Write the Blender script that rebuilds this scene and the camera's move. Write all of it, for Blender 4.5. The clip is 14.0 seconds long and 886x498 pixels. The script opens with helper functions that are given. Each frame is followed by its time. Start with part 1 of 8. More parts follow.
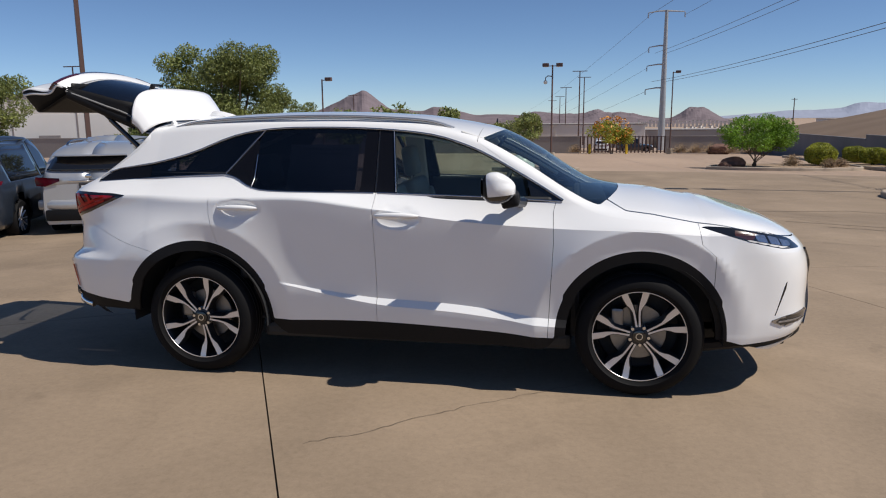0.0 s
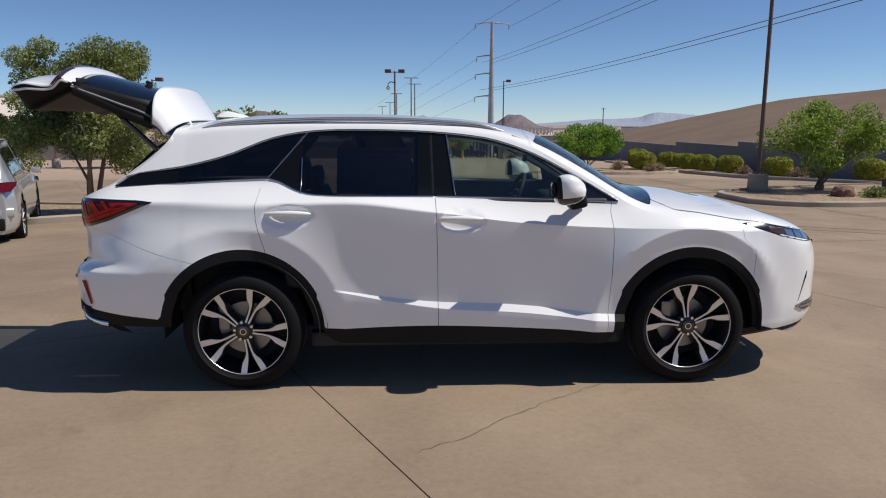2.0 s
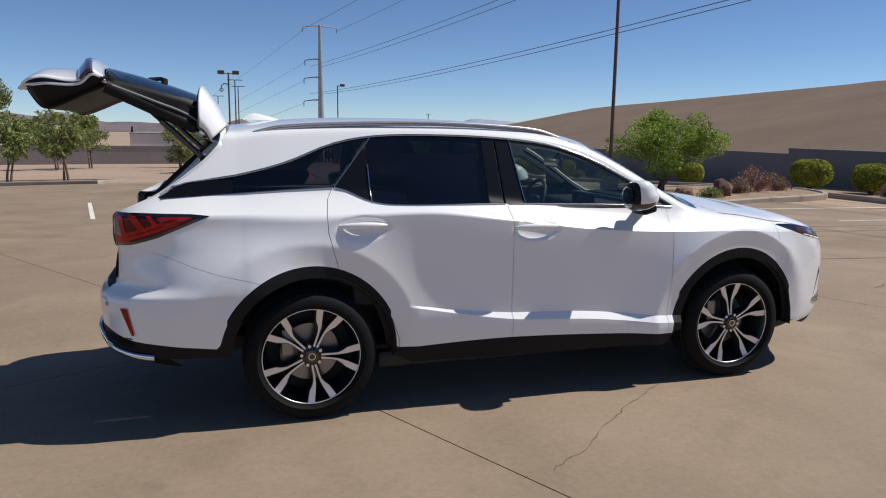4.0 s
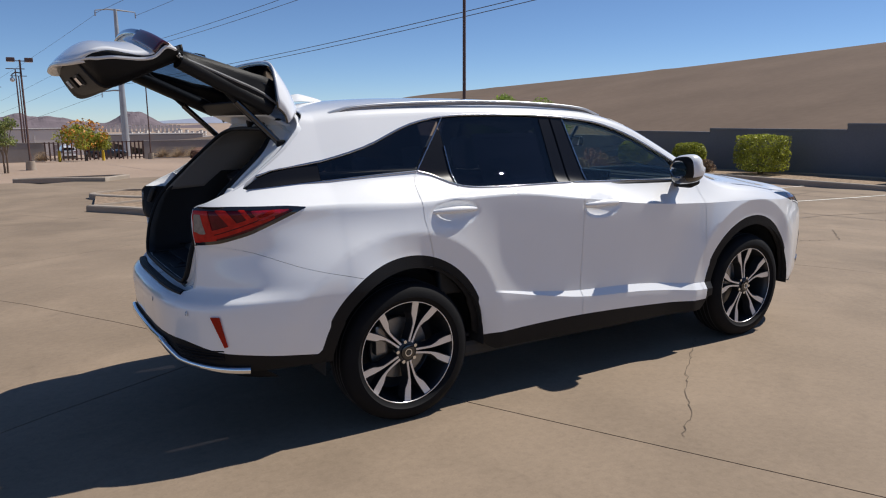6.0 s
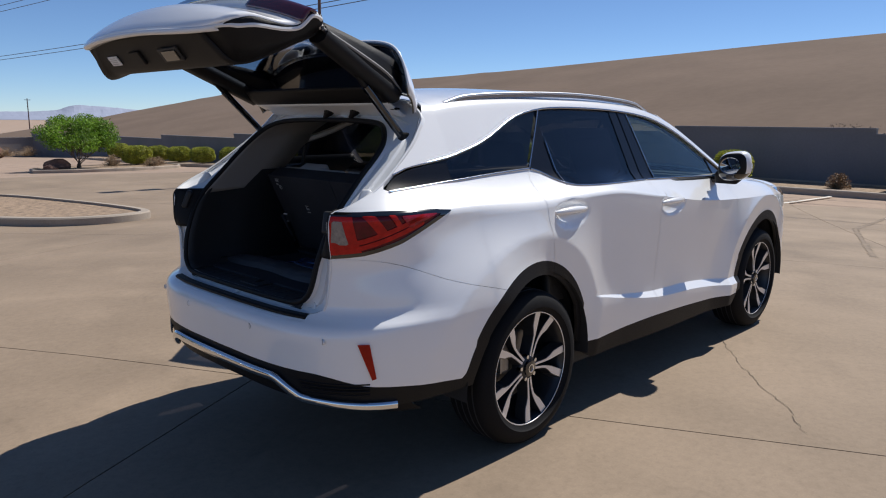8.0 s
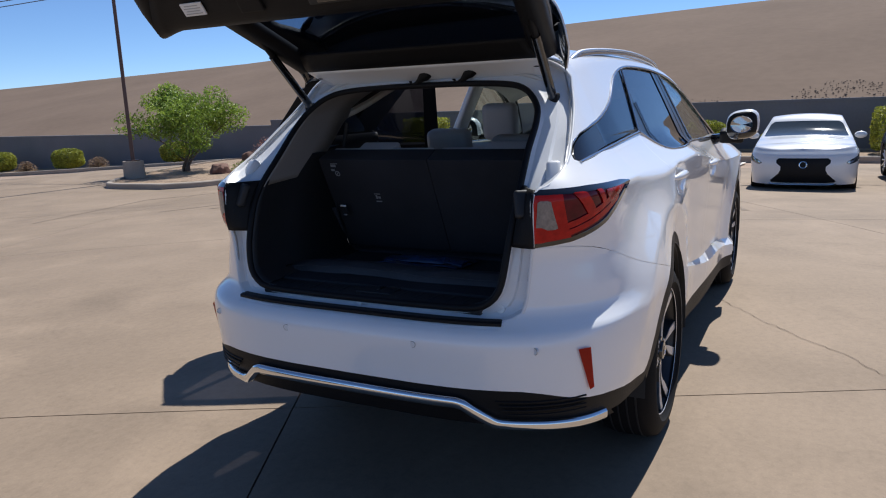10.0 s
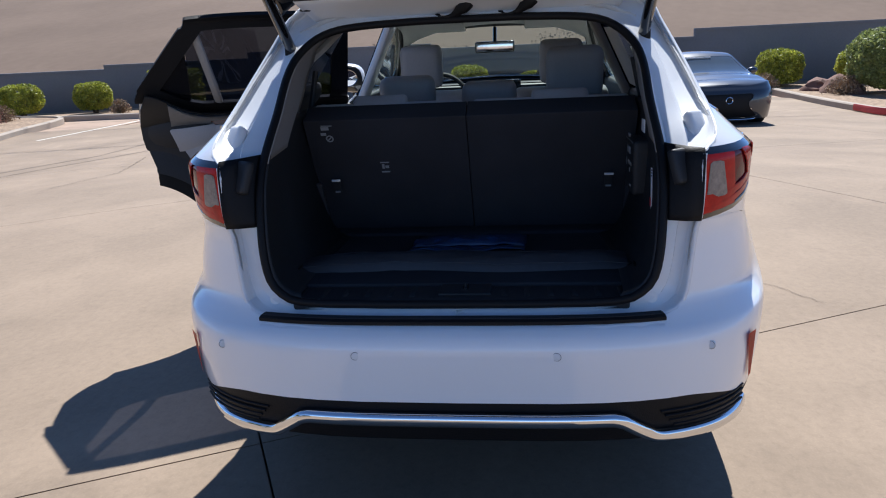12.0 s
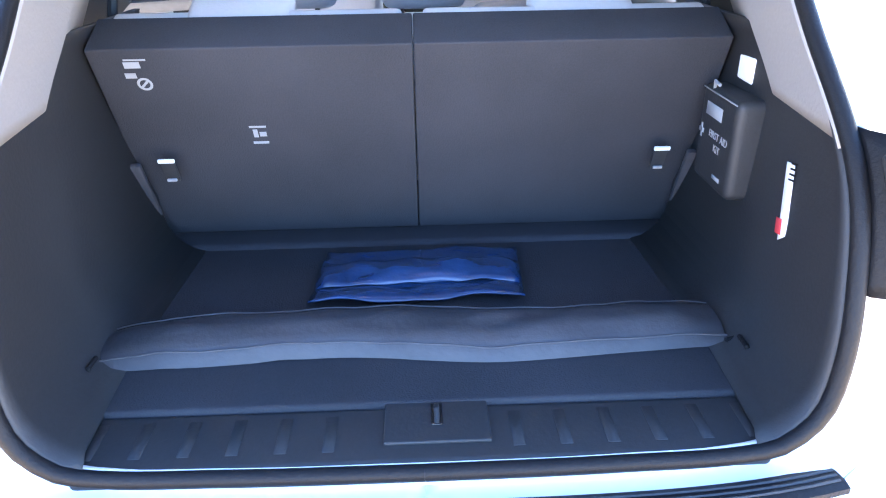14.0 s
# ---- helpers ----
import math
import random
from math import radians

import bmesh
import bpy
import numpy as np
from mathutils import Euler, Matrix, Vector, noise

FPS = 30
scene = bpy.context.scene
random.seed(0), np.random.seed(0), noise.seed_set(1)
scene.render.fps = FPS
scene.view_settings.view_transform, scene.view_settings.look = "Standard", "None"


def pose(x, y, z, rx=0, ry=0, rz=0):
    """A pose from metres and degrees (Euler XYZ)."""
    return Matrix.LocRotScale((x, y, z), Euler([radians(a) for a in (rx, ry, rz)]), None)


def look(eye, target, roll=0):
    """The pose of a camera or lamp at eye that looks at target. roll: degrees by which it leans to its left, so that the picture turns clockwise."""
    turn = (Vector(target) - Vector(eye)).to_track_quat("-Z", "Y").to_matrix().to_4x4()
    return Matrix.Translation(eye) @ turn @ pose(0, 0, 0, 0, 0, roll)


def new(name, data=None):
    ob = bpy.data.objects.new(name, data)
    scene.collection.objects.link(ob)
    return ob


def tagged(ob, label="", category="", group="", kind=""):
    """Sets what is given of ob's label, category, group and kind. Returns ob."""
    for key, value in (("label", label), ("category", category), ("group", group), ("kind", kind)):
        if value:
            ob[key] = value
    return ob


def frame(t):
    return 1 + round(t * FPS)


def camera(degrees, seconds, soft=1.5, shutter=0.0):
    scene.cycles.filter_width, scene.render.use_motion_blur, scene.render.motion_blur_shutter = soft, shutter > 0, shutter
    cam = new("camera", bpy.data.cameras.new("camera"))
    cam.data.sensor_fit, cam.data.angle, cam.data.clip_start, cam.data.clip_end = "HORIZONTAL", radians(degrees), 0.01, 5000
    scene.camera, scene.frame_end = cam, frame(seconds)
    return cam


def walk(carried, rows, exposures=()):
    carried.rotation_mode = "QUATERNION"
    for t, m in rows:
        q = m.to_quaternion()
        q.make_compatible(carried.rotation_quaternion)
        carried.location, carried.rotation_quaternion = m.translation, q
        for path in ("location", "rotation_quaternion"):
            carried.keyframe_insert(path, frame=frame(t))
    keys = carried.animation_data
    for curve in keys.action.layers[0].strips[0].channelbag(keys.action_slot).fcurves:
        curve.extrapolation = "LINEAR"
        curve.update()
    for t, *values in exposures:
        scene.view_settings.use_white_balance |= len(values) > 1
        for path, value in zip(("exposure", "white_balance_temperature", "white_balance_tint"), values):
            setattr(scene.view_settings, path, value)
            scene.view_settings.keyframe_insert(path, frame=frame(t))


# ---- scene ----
cam = camera(63.4, 14.0, 1.1)
PATH = [
    (0, (0.998, -5.047, 1.651), (0.642, -3.112, 1.29), -0.5),
    (0.5, (0.657, -5.104, 1.652), (0.402, -3.153, 1.294), -0.5),
    (1, (0.337, -5.225, 1.643), (0.181, -3.259, 1.31), -0.1),
    (1.5, (-0.067, -5.214, 1.632), (-0.091, -3.241, 1.305), 0.3),
    (2, (-0.416, -5.161, 1.643), (-0.303, -3.195, 1.295), 0.2),
    (2.5, (-0.832, -5.142, 1.641), (-0.575, -3.192, 1.28), 0.1),
    (3, (-1.141, -5.024, 1.627), (-0.798, -3.088, 1.262), -0.3),
    (3.5, (-1.482, -4.868, 1.634), (-1.022, -2.952, 1.29), 0.2),
    (5.8, (-3.03, -4.104, 1.59), (-2.033, -2.407, 1.236), -0.0),
    (6, (-3.132, -3.993, 1.572), (-2.094, -2.322, 1.214), -0.3),
    (6.5, (-3.375, -3.694, 1.58), (-2.239, -2.086, 1.228), -0.2),
    (7, (-3.662, -3.433, 1.557), (-2.42, -1.904, 1.21), 0.8),
    (7.5, (-3.877, -3.146, 1.53), (-2.537, -1.702, 1.183), 0.4),
    (8, (-4.027, -2.785, 1.53), (-2.604, -1.425, 1.173), 0.4),
    (8.5, (-4.209, -2.445, 1.504), (-2.701, -1.182, 1.143), 1.4),
    (8.7, (-4.292, -2.321, 1.505), (-2.75, -1.1, 1.139), 1.1),
    (10.8, (-4.445, -0.818, 1.425), (-2.613, -0.156, 0.972), -2.5),
    (11, (-4.43, -0.7, 1.447), (-2.581, -0.104, 0.975), -2.3),
    (11.5, (-4.352, -0.405, 1.449), (-2.467, 0.026, 0.938), -3.4),
    (12, (-4.186, -0.194, 1.466), (-2.282, 0.046, 0.905), -2.8),
    (12.5, (-3.916, -0.055, 1.472), (-2.005, 0.067, 0.895), -1.7),
    (13, (-3.631, 0.027, 1.466), (-1.742, 0.017, 0.811), -0.6),
    (13.5, (-3.354, 0.057, 1.46), (-1.497, -0.068, 0.727), -0.4),
    (14, (-3.109, -0.005, 1.439), (-1.31, -0.063, 0.567), -0.9),
]
walk(cam, [(t, look(eye, target, roll)) for t, eye, target, roll in PATH], [(0, -0.1, 6650, 10), (3.5, -0.08, 6500, 10), (8.5, 0.08, 6300, 10), (11, 0.45, 6000, 10), (12.5, 0.8, 5900, 10), (13.3, 1.15, 6000, 10), (13.5, 1.9, 6200, 10), (13.8, 3.8, 6500, 10), (14, 4.95, 6600, 10)])

import functools

# ---- light ----
SUN_DIR = Vector((0.77, -0.065, 1.0)).normalized()
world = bpy.data.worlds.new("desert_sky")
scene.world = world
world.use_nodes = True
wn = world.node_tree.nodes
sky = wn.new("ShaderNodeTexSky")
sky.sky_type = "NISHITA"
sky.sun_disc = False
sky.sun_elevation = math.asin(SUN_DIR.z)
sky.sun_rotation = math.atan2(SUN_DIR.x, SUN_DIR.y)
sky.air_density, sky.dust_density, sky.ozone_density = 0.8, 0.0, 6.0
sky.altitude = 2500
wn["Background"].inputs["Strength"].default_value = 0.104
world.node_tree.links.new(sky.outputs[0], wn["Background"].inputs["Color"])
sun = new("sun", bpy.data.lights.new("sun", "SUN"))
sun.data.energy = 4.9
sun.data.angle = radians(0.53)
sun.data.color = (1.0, 0.95, 0.87)
sun.matrix_world = look(SUN_DIR * 60, (0, 0, 0))


# ---- helpers of this scene ----
def mk(name, base, rough=0.5, metal=0.0, var=0.12, big=1.5, fine=40.0, bump=0.0, coat=0.0, tint=None, spec=0.5, flake=0.0, rnd=0.0):
    """A surface with uneven colour at two scales and fine relief."""
    m = bpy.data.materials.new(name)
    m.use_nodes = True
    n, l = m.node_tree.nodes, m.node_tree.links
    b = n["Principled BSDF"]
    b.inputs["Roughness"].default_value = rough
    b.inputs["Metallic"].default_value = metal
    b.inputs["Specular IOR Level"].default_value = spec
    b.inputs["Coat Weight"].default_value = coat
    b.inputs["Coat Roughness"].default_value = 0.03
    tc = n.new("ShaderNodeTexCoord")
    n1, n2 = n.new("ShaderNodeTexNoise"), n.new("ShaderNodeTexNoise")
    n1.inputs["Scale"].default_value, n2.inputs["Scale"].default_value = big, fine
    n1.inputs["Detail"].default_value = n2.inputs["Detail"].default_value = 5
    for k in (n1, n2):
        l.new(tc.outputs["Object"], k.inputs["Vector"])
    mix = n.new("ShaderNodeMix")
    mix.data_type = "RGBA"
    t = tint or base
    mix.inputs[6].default_value = (*[c * (1 - var) for c in base], 1)
    mix.inputs[7].default_value = (*[min(1, c * (1 + var)) for c in t], 1)
    add = n.new("ShaderNodeMath")
    add.operation = "MULTIPLY_ADD"
    l.new(n1.outputs[0], add.inputs[0])
    add.inputs[1].default_value = 0.65
    mul = n.new("ShaderNodeMath")
    mul.operation = "MULTIPLY"
    l.new(n2.outputs[0], mul.inputs[0])
    mul.inputs[1].default_value = 0.35
    l.new(mul.outputs[0], add.inputs[2])
    ramp = n.new("ShaderNodeMapRange")
    ramp.inputs["From Min"].default_value, ramp.inputs["From Max"].default_value = 0.33, 0.67
    l.new(add.outputs[0], ramp.inputs["Value"])
    fac = ramp.outputs[0]
    if rnd:
        oi = n.new("ShaderNodeObjectInfo")
        mr = n.new("ShaderNodeMath")
        mr.operation = "MULTIPLY_ADD"
        l.new(oi.outputs["Random"], mr.inputs[0])
        mr.inputs[1].default_value = rnd
        l.new(fac, mr.inputs[2])
        fac = mr.outputs[0]
    l.new(fac, mix.inputs[0])
    l.new(mix.outputs[2], b.inputs["Base Color"])
    if bump:
        bp = n.new("ShaderNodeBump")
        bp.inputs["Strength"].default_value = min(1.0, bump)
        bp.inputs["Distance"].default_value = 0.01
        l.new(n2.outputs[0], bp.inputs["Height"])
        l.new(bp.outputs[0], b.inputs["Normal"])
    return m


def glass(name, tint, gloss=1.0, rough=0.0):
    """A thin pane: tinted see-through with a Fresnel gloss."""
    m = bpy.data.materials.new(name)
    m.use_nodes = True
    n, l = m.node_tree.nodes, m.node_tree.links
    n.remove(n["Principled BSDF"])
    tr, gl, mx, fr = (n.new("ShaderNodeBsdfTransparent"), n.new("ShaderNodeBsdfGlossy"), n.new("ShaderNodeMixShader"), n.new("ShaderNodeLayerWeight"))
    pw, ma = n.new("ShaderNodeMath"), n.new("ShaderNodeMath")
    pw.operation, ma.operation = "POWER", "MULTIPLY_ADD"
    pw.inputs[1].default_value, ma.inputs[1].default_value, ma.inputs[2].default_value = 5.0, 0.75, 0.055
    tr.inputs[0].default_value = (*tint, 1)
    gl.inputs["Roughness"].default_value = rough
    gl.inputs[0].default_value = (gloss, gloss, gloss, 1)
    fr.inputs[0].default_value = 0.5
    l.new(fr.outputs["Facing"], pw.inputs[0])
    l.new(pw.outputs[0], ma.inputs[0])
    l.new(ma.outputs[0], mx.inputs[0])
    l.new(tr.outputs[0], mx.inputs[1])
    l.new(gl.outputs[0], mx.inputs[2])
    l.new(mx.outputs[0], n["Material Output"].inputs[0])
    return m


def thing(name, label, category, group="", at=(0, 0, 0), turn=0, kind=""):
    ob = new(name)
    ob.empty_display_size = 0.1
    ob.matrix_basis = pose(*at, 0, 0, turn)
    return tagged(ob, label, category, group, kind)


def mesh_part(name, verts, faces, material, parent=None, label="", smooth=True, thick=0.0):
    me = bpy.data.meshes.new(name)
    me.from_pydata(verts, [], faces)
    me.validate()
    if smooth:
        me.polygons.foreach_set("use_smooth", [True] * len(me.polygons))
    me.materials.append(material)
    ob = new(name, me)
    ob.parent = parent
    if thick:
        s = ob.modifiers.new("thickness", "SOLIDIFY")
        s.thickness, s.offset = thick, -1
    return tagged(ob, label)


def part(name, bm, material, parent=None, label="", smooth=False, angle=35):
    me = bpy.data.meshes.new(name)
    bmesh.ops.recalc_face_normals(bm, faces=bm.faces[:])
    bm.to_mesh(me)
    bm.free()
    me.materials.append(material)
    if smooth:
        me.polygons.foreach_set("use_smooth", [True] * len(me.polygons))
        me.set_sharp_from_angle(angle=radians(angle))
    ob = new(name, me)
    ob.parent = parent
    return tagged(ob, label)


def box(bm, c, s, bevel=0.0, m=None, seg=2):
    r = bmesh.ops.create_cube(bm, size=1)
    vs = r["verts"]
    for v in vs:
        v.co = Vector((v.co.x * s[0], v.co.y * s[1], v.co.z * s[2]))
    if bevel:
        es = list({e for v in vs for e in v.link_edges})
        out = bmesh.ops.bevel(bm, geom=es, offset=bevel, segments=seg, affect="EDGES", profile=0.6)
        vs = list({v for f in out["faces"] for v in f.verts} | {v for v in vs if v.is_valid})
    for v in vs:
        v.co = (m @ v.co if m else v.co) + Vector(c)
    return bm


def rod(bm, a, b, r0, r1=None, seg=10):
    a, b = Vector(a), Vector(b)
    d = b - a
    q = d.to_track_quat("Z", "Y").to_matrix().to_4x4()
    bmesh.ops.create_cone(bm, cap_ends=True, segments=seg, radius1=r0, radius2=r0 if r1 is None else r1, depth=d.length,
                          matrix=Matrix.Translation((a + b) / 2) @ q)
    return bm


def tube(bm, pts, rs, seg=8):
    """A tube of changing radius along points."""
    pts = [Vector(p) for p in pts]
    rings = []
    for i, p in enumerate(pts):
        d = (pts[min(i + 1, len(pts) - 1)] - pts[max(i - 1, 0)]).normalized()
        u = d.orthogonal().normalized() if i == 0 else (u0 - d * u0.dot(d)).normalized()
        u0, w = u, d.cross(u)
        r = rs[i] if isinstance(rs, (list, tuple)) else rs
        rings.append([bm.verts.new(p + (u * math.cos(t) + w * math.sin(t)) * r) for t in [2 * math.pi * k / seg for k in range(seg)]])
    for A, B in zip(rings, rings[1:]):
        for k in range(seg):
            bm.faces.new((A[k], A[(k + 1) % seg], B[(k + 1) % seg], B[k]))
    bm.faces.new(rings[0][::-1])
    bm.faces.new(rings[-1])
    return bm


def sweep(bm, pts, half):
    """A flat moulding (half = across, up) along points, kept level."""
    pts = [Vector(p) for p in pts]
    rings = []
    for i, p in enumerate(pts):
        d = (pts[min(i + 1, len(pts) - 1)] - pts[max(i - 1, 0)]).normalized()
        w = d.cross(Vector((0, 0, 1))).normalized()
        up = w.cross(d)
        rings.append([bm.verts.new(p + w * half[0] * a + up * half[1] * b) for a, b in ((1, .5), (.5, 1), (-.5, 1), (-1, .5), (-1, -.5), (-.5, -1), (.5, -1), (1, -.5))])
    for A, B in zip(rings, rings[1:]):
        for k in range(8):
            bm.faces.new((A[k], A[(k + 1) % 8], B[(k + 1) % 8], B[k]))
    bm.faces.new(rings[0][::-1])
    bm.faces.new(rings[-1])
    return bm


def prism(bm, pts, z0, z1):
    """Upright prism over a plan outline; z0, z1 numbers or functions of (x, y)."""
    f0 = z0 if callable(z0) else lambda x, y: z0
    f1 = z1 if callable(z1) else lambda x, y: z1
    lo = [bm.verts.new((x, y, f0(x, y))) for x, y in pts]
    hi = [bm.verts.new((x, y, f1(x, y))) for x, y in pts]
    k = len(pts)
    for i in range(k):
        bm.faces.new((lo[i], lo[(i + 1) % k], hi[(i + 1) % k], hi[i]))
    bm.faces.new(hi)
    bm.faces.new(lo[::-1])
    return bm


def lathe(bm, prof, seg=48, m=None):
    """Turns a profile of (radius, along y) about the y axis."""
    rings = []
    for r, y in prof:
        ring = []
        for k in range(seg):
            t = 2 * math.pi * k / seg
            co = Vector((r * math.cos(t), y, r * math.sin(t)))
            ring.append(bm.verts.new(m @ co if m else co))
        rings.append(ring)
    for A, B in zip(rings, rings[1:]):
        for k in range(seg):
            bm.faces.new((A[k], B[k], B[(k + 1) % seg], A[(k + 1) % seg]))
    return bm


def spline(pts, n):
    """n points along a smooth curve through pts."""
    P = np.array(pts, float)
    d = np.r_[0, np.cumsum(np.linalg.norm(np.diff(P, axis=0), axis=1))]
    out = []
    for t in np.linspace(0, d[-1], n):
        i = min(max(np.searchsorted(d, t) - 1, 0), len(P) - 2)
        h = d[i + 1] - d[i]
        u = (t - d[i]) / h
        m0 = (P[i + 1] - P[max(i - 1, 0)]) / (d[i + 1] - d[max(i - 1, 0)]) * h
        m1 = (P[min(i + 2, len(P) - 1)] - P[i]) / (d[min(i + 2, len(P) - 1)] - d[i]) * h
        out.append(tuple((2 * u**3 - 3 * u**2 + 1) * P[i] + (u**3 - 2 * u**2 + u) * m0 + (-2 * u**3 + 3 * u**2) * P[i + 1] + (u**3 - u**2) * m1))
    return out


def bisect_left(a, x):
    lo, hi = 0, len(a)
    while lo < hi:
        mid = (lo + hi) // 2
        if a[mid] < x:
            lo = mid + 1
        else:
            hi = mid
    return lo


def curve_at(xs, ys):
    """A smooth function through the given places."""
    xs, ys = np.array(xs, float), np.array(ys, float)
    sl = np.diff(ys) / np.diff(xs)
    m = np.r_[sl[0], (sl[:-1] + sl[1:]) / 2, sl[-1]]
    for i in range(len(sl)):
        if sl[i] == 0 or (i and sl[i - 1] * sl[i] <= 0):
            m[i] = 0
    xs, ys, m = xs.tolist(), ys.tolist(), m.tolist()

    @functools.lru_cache(maxsize=None)
    def f(x):
        x = min(max(x, xs[0]), xs[-1])
        i = min(max(bisect_left(xs, x) - 1, 0), len(xs) - 2)
        h = xs[i + 1] - xs[i]
        u = (x - xs[i]) / h
        return float((2 * u**3 - 3 * u**2 + 1) * ys[i] + (u**3 - 2 * u**2 + u) * m[i] * h + (-2 * u**3 + 3 * u**2) * ys[i + 1] + (u**3 - u**2) * m[i + 1] * h)
    return f


def gz(x, y):
    """Height of the ground, which falls away from the middle of the lot."""
    r = math.hypot(x, y)
    dip = 0.22 * math.sin(math.pi * min(1.0, max(0.0, (r - 4.5) / 21)))
    dip += 0.36 * math.sin(math.pi * min(1.0, max(0.0, (r - 26) / 36))) * (y > 0)
    return -0.024 * max(0.0, r - 3) - dip - 0.012 * max(0.0, y - 20)


def leafmat(name, base, tint, rough=0.5):
    """Leaves that let some light through, lighter and darker from leaf to leaf."""
    m = mk(name, base, rough, var=0.35, big=1.2, fine=7, tint=tint)
    n, l = m.node_tree.nodes, m.node_tree.links
    b = n["Principled BSDF"]
    tr, mx = n.new("ShaderNodeBsdfTranslucent"), n.new("ShaderNodeMixShader")
    src = b.inputs["Base Color"].links[0].from_socket
    hs = n.new("ShaderNodeHueSaturation")
    gi = n.new("ShaderNodeNewGeometry")
    mr = n.new("ShaderNodeMapRange")
    mr.inputs["To Min"].default_value, mr.inputs["To Max"].default_value = 0.65, 1.35
    l.new(gi.outputs["Random Per Island"], mr.inputs["Value"])
    l.new(mr.outputs[0], hs.inputs["Value"])
    l.new(src, hs.inputs["Color"])
    l.new(hs.outputs[0], b.inputs["Base Color"])
    l.new(hs.outputs[0], tr.inputs[0])
    mx.inputs[0].default_value = 0.4
    l.new(b.outputs[0], mx.inputs[1])
    l.new(tr.outputs[0], mx.inputs[2])
    l.new(mx.outputs[0], n["Material Output"].inputs[0])
    return m


# ---- materials ----
M_CONC = mk("concrete", (0.250, 0.188, 0.131), 0.8, var=0.10, big=0.6, fine=22, bump=0.05, tint=(0.278, 0.210, 0.148), rnd=0.2, spec=0.3)


def stained(m, spots):
    """Adds swept, blotchy darker and paler stains: (scale, warp, strength, low, high)."""
    n, l = m.node_tree.nodes, m.node_tree.links
    b = n["Principled BSDF"]
    tc = n.new("ShaderNodeTexCoord")
    for scale, warp, k, lo, hi in spots:
        src = b.inputs["Base Color"].links[0].from_socket
        t = n.new("ShaderNodeTexNoise")
        t.inputs["Scale"].default_value, t.inputs["Detail"].default_value, t.inputs["Distortion"].default_value = scale, 6, warp
        l.new(tc.outputs["Object"], t.inputs["Vector"])
        mr = n.new("ShaderNodeMapRange")
        mr.inputs["From Min"].default_value, mr.inputs["From Max"].default_value = lo, hi
        mr.inputs["To Min"].default_value, mr.inputs["To Max"].default_value = 1.0, 1.0 + k
        l.new(t.outputs[0], mr.inputs["Value"])
        hs = n.new("ShaderNodeHueSaturation")
        l.new(mr.outputs[0], hs.inputs["Value"])
        l.new(src, hs.inputs["Color"])
        l.new(hs.outputs[0], b.inputs["Base Color"])


stained(M_CONC, [(0.28, 1.6, -0.17, 0.48, 0.70), (1.1, 0.8, -0.08, 0.5, 0.7), (0.7, 1.8, 0.13, 0.52, 0.72), (4.0, 0.6, -0.10, 0.60, 0.74), (42.0, 0.0, -0.08, 0.5, 0.7), (110.0, 0.0, 0.08, 0.5, 0.7)])
M_CRACK = mk("crack_filler", (0.165, 0.126, 0.09), 0.95, var=0.3)
M_DIRT = mk("desert_soil", (0.36, 0.26, 0.19), 0.95, var=0.2, big=0.05, fine=3, bump=0.3)
M_HILL = mk("graded_soil", (0.178, 0.131, 0.099), 0.97, var=0.13, big=0.12, fine=1.8, bump=0.6, spec=0.1)
M_RUBBLE = mk("rubble", (0.150, 0.110, 0.085), 0.97, var=0.35, big=0.8, fine=6, bump=0.8)
M_GRAVEL = mk("gravel", (0.29, 0.205, 0.135), 0.95, var=0.55, big=9, fine=16, bump=0.9)
M_KERB = mk("kerb_concrete", (0.37, 0.31, 0.25), 0.9, var=0.15, big=1.2, fine=30, bump=0.2)
M_REDKERB = mk("red_kerb_paint", (0.50, 0.06, 0.06), 0.7, var=0.2, big=2)
M_BLOCK = mk("block_wall", (0.18, 0.177, 0.186), 0.92, var=0.10, big=0.6, fine=14, bump=0.25, rnd=0.15)
M_LINE = mk("lane_paint", (0.70, 0.66, 0.58), 0.8, var=0.12, big=3, fine=25)
M_POLE = mk("brown_pole", (0.10, 0.055, 0.045), 0.5, var=0.1)
M_STEEL = mk("galvanised_steel", (0.42, 0.43, 0.44), 0.55, metal=0.5, var=0.1)
M_WIRE = mk("cable", (0.10, 0.11, 0.13), 0.6)
M_BARK = mk("bark", (0.17, 0.125, 0.09), 0.9, var=0.3, big=6, fine=40, bump=0.6)
M_YELLOW = mk("yellow_paint", (0.75, 0.50, 0.03), 0.6)
M_LIME = leafmat("hedge_leaf_light", (0.26, 0.30, 0.035), (0.42, 0.42, 0.06))
M_LEAF = leafmat("tree_leaf", (0.16, 0.25, 0.035), (0.26, 0.35, 0.05))
M_OLIVE = leafmat("ash_leaf", (0.15, 0.19, 0.055), (0.25, 0.28, 0.09))
M_GREEN = leafmat("citrus_leaf", (0.105, 0.22, 0.020), (0.21, 0.35, 0.035))
M_ORANGE = mk("orange_fruit", (0.60, 0.25, 0.03), 0.5, var=0.2)
M_DRY = mk("dry_shrub", (0.33, 0.23, 0.14), 0.9, var=0.3, big=3, fine=12)
M_PINK = mk("dusty_pink_shrub", (0.36, 0.19, 0.15), 0.9, var=0.35, big=3, fine=12)
M_ROCK = mk("rust_boulder", (0.17, 0.09, 0.065), 0.9, var=0.35, big=3, fine=18, bump=0.6)
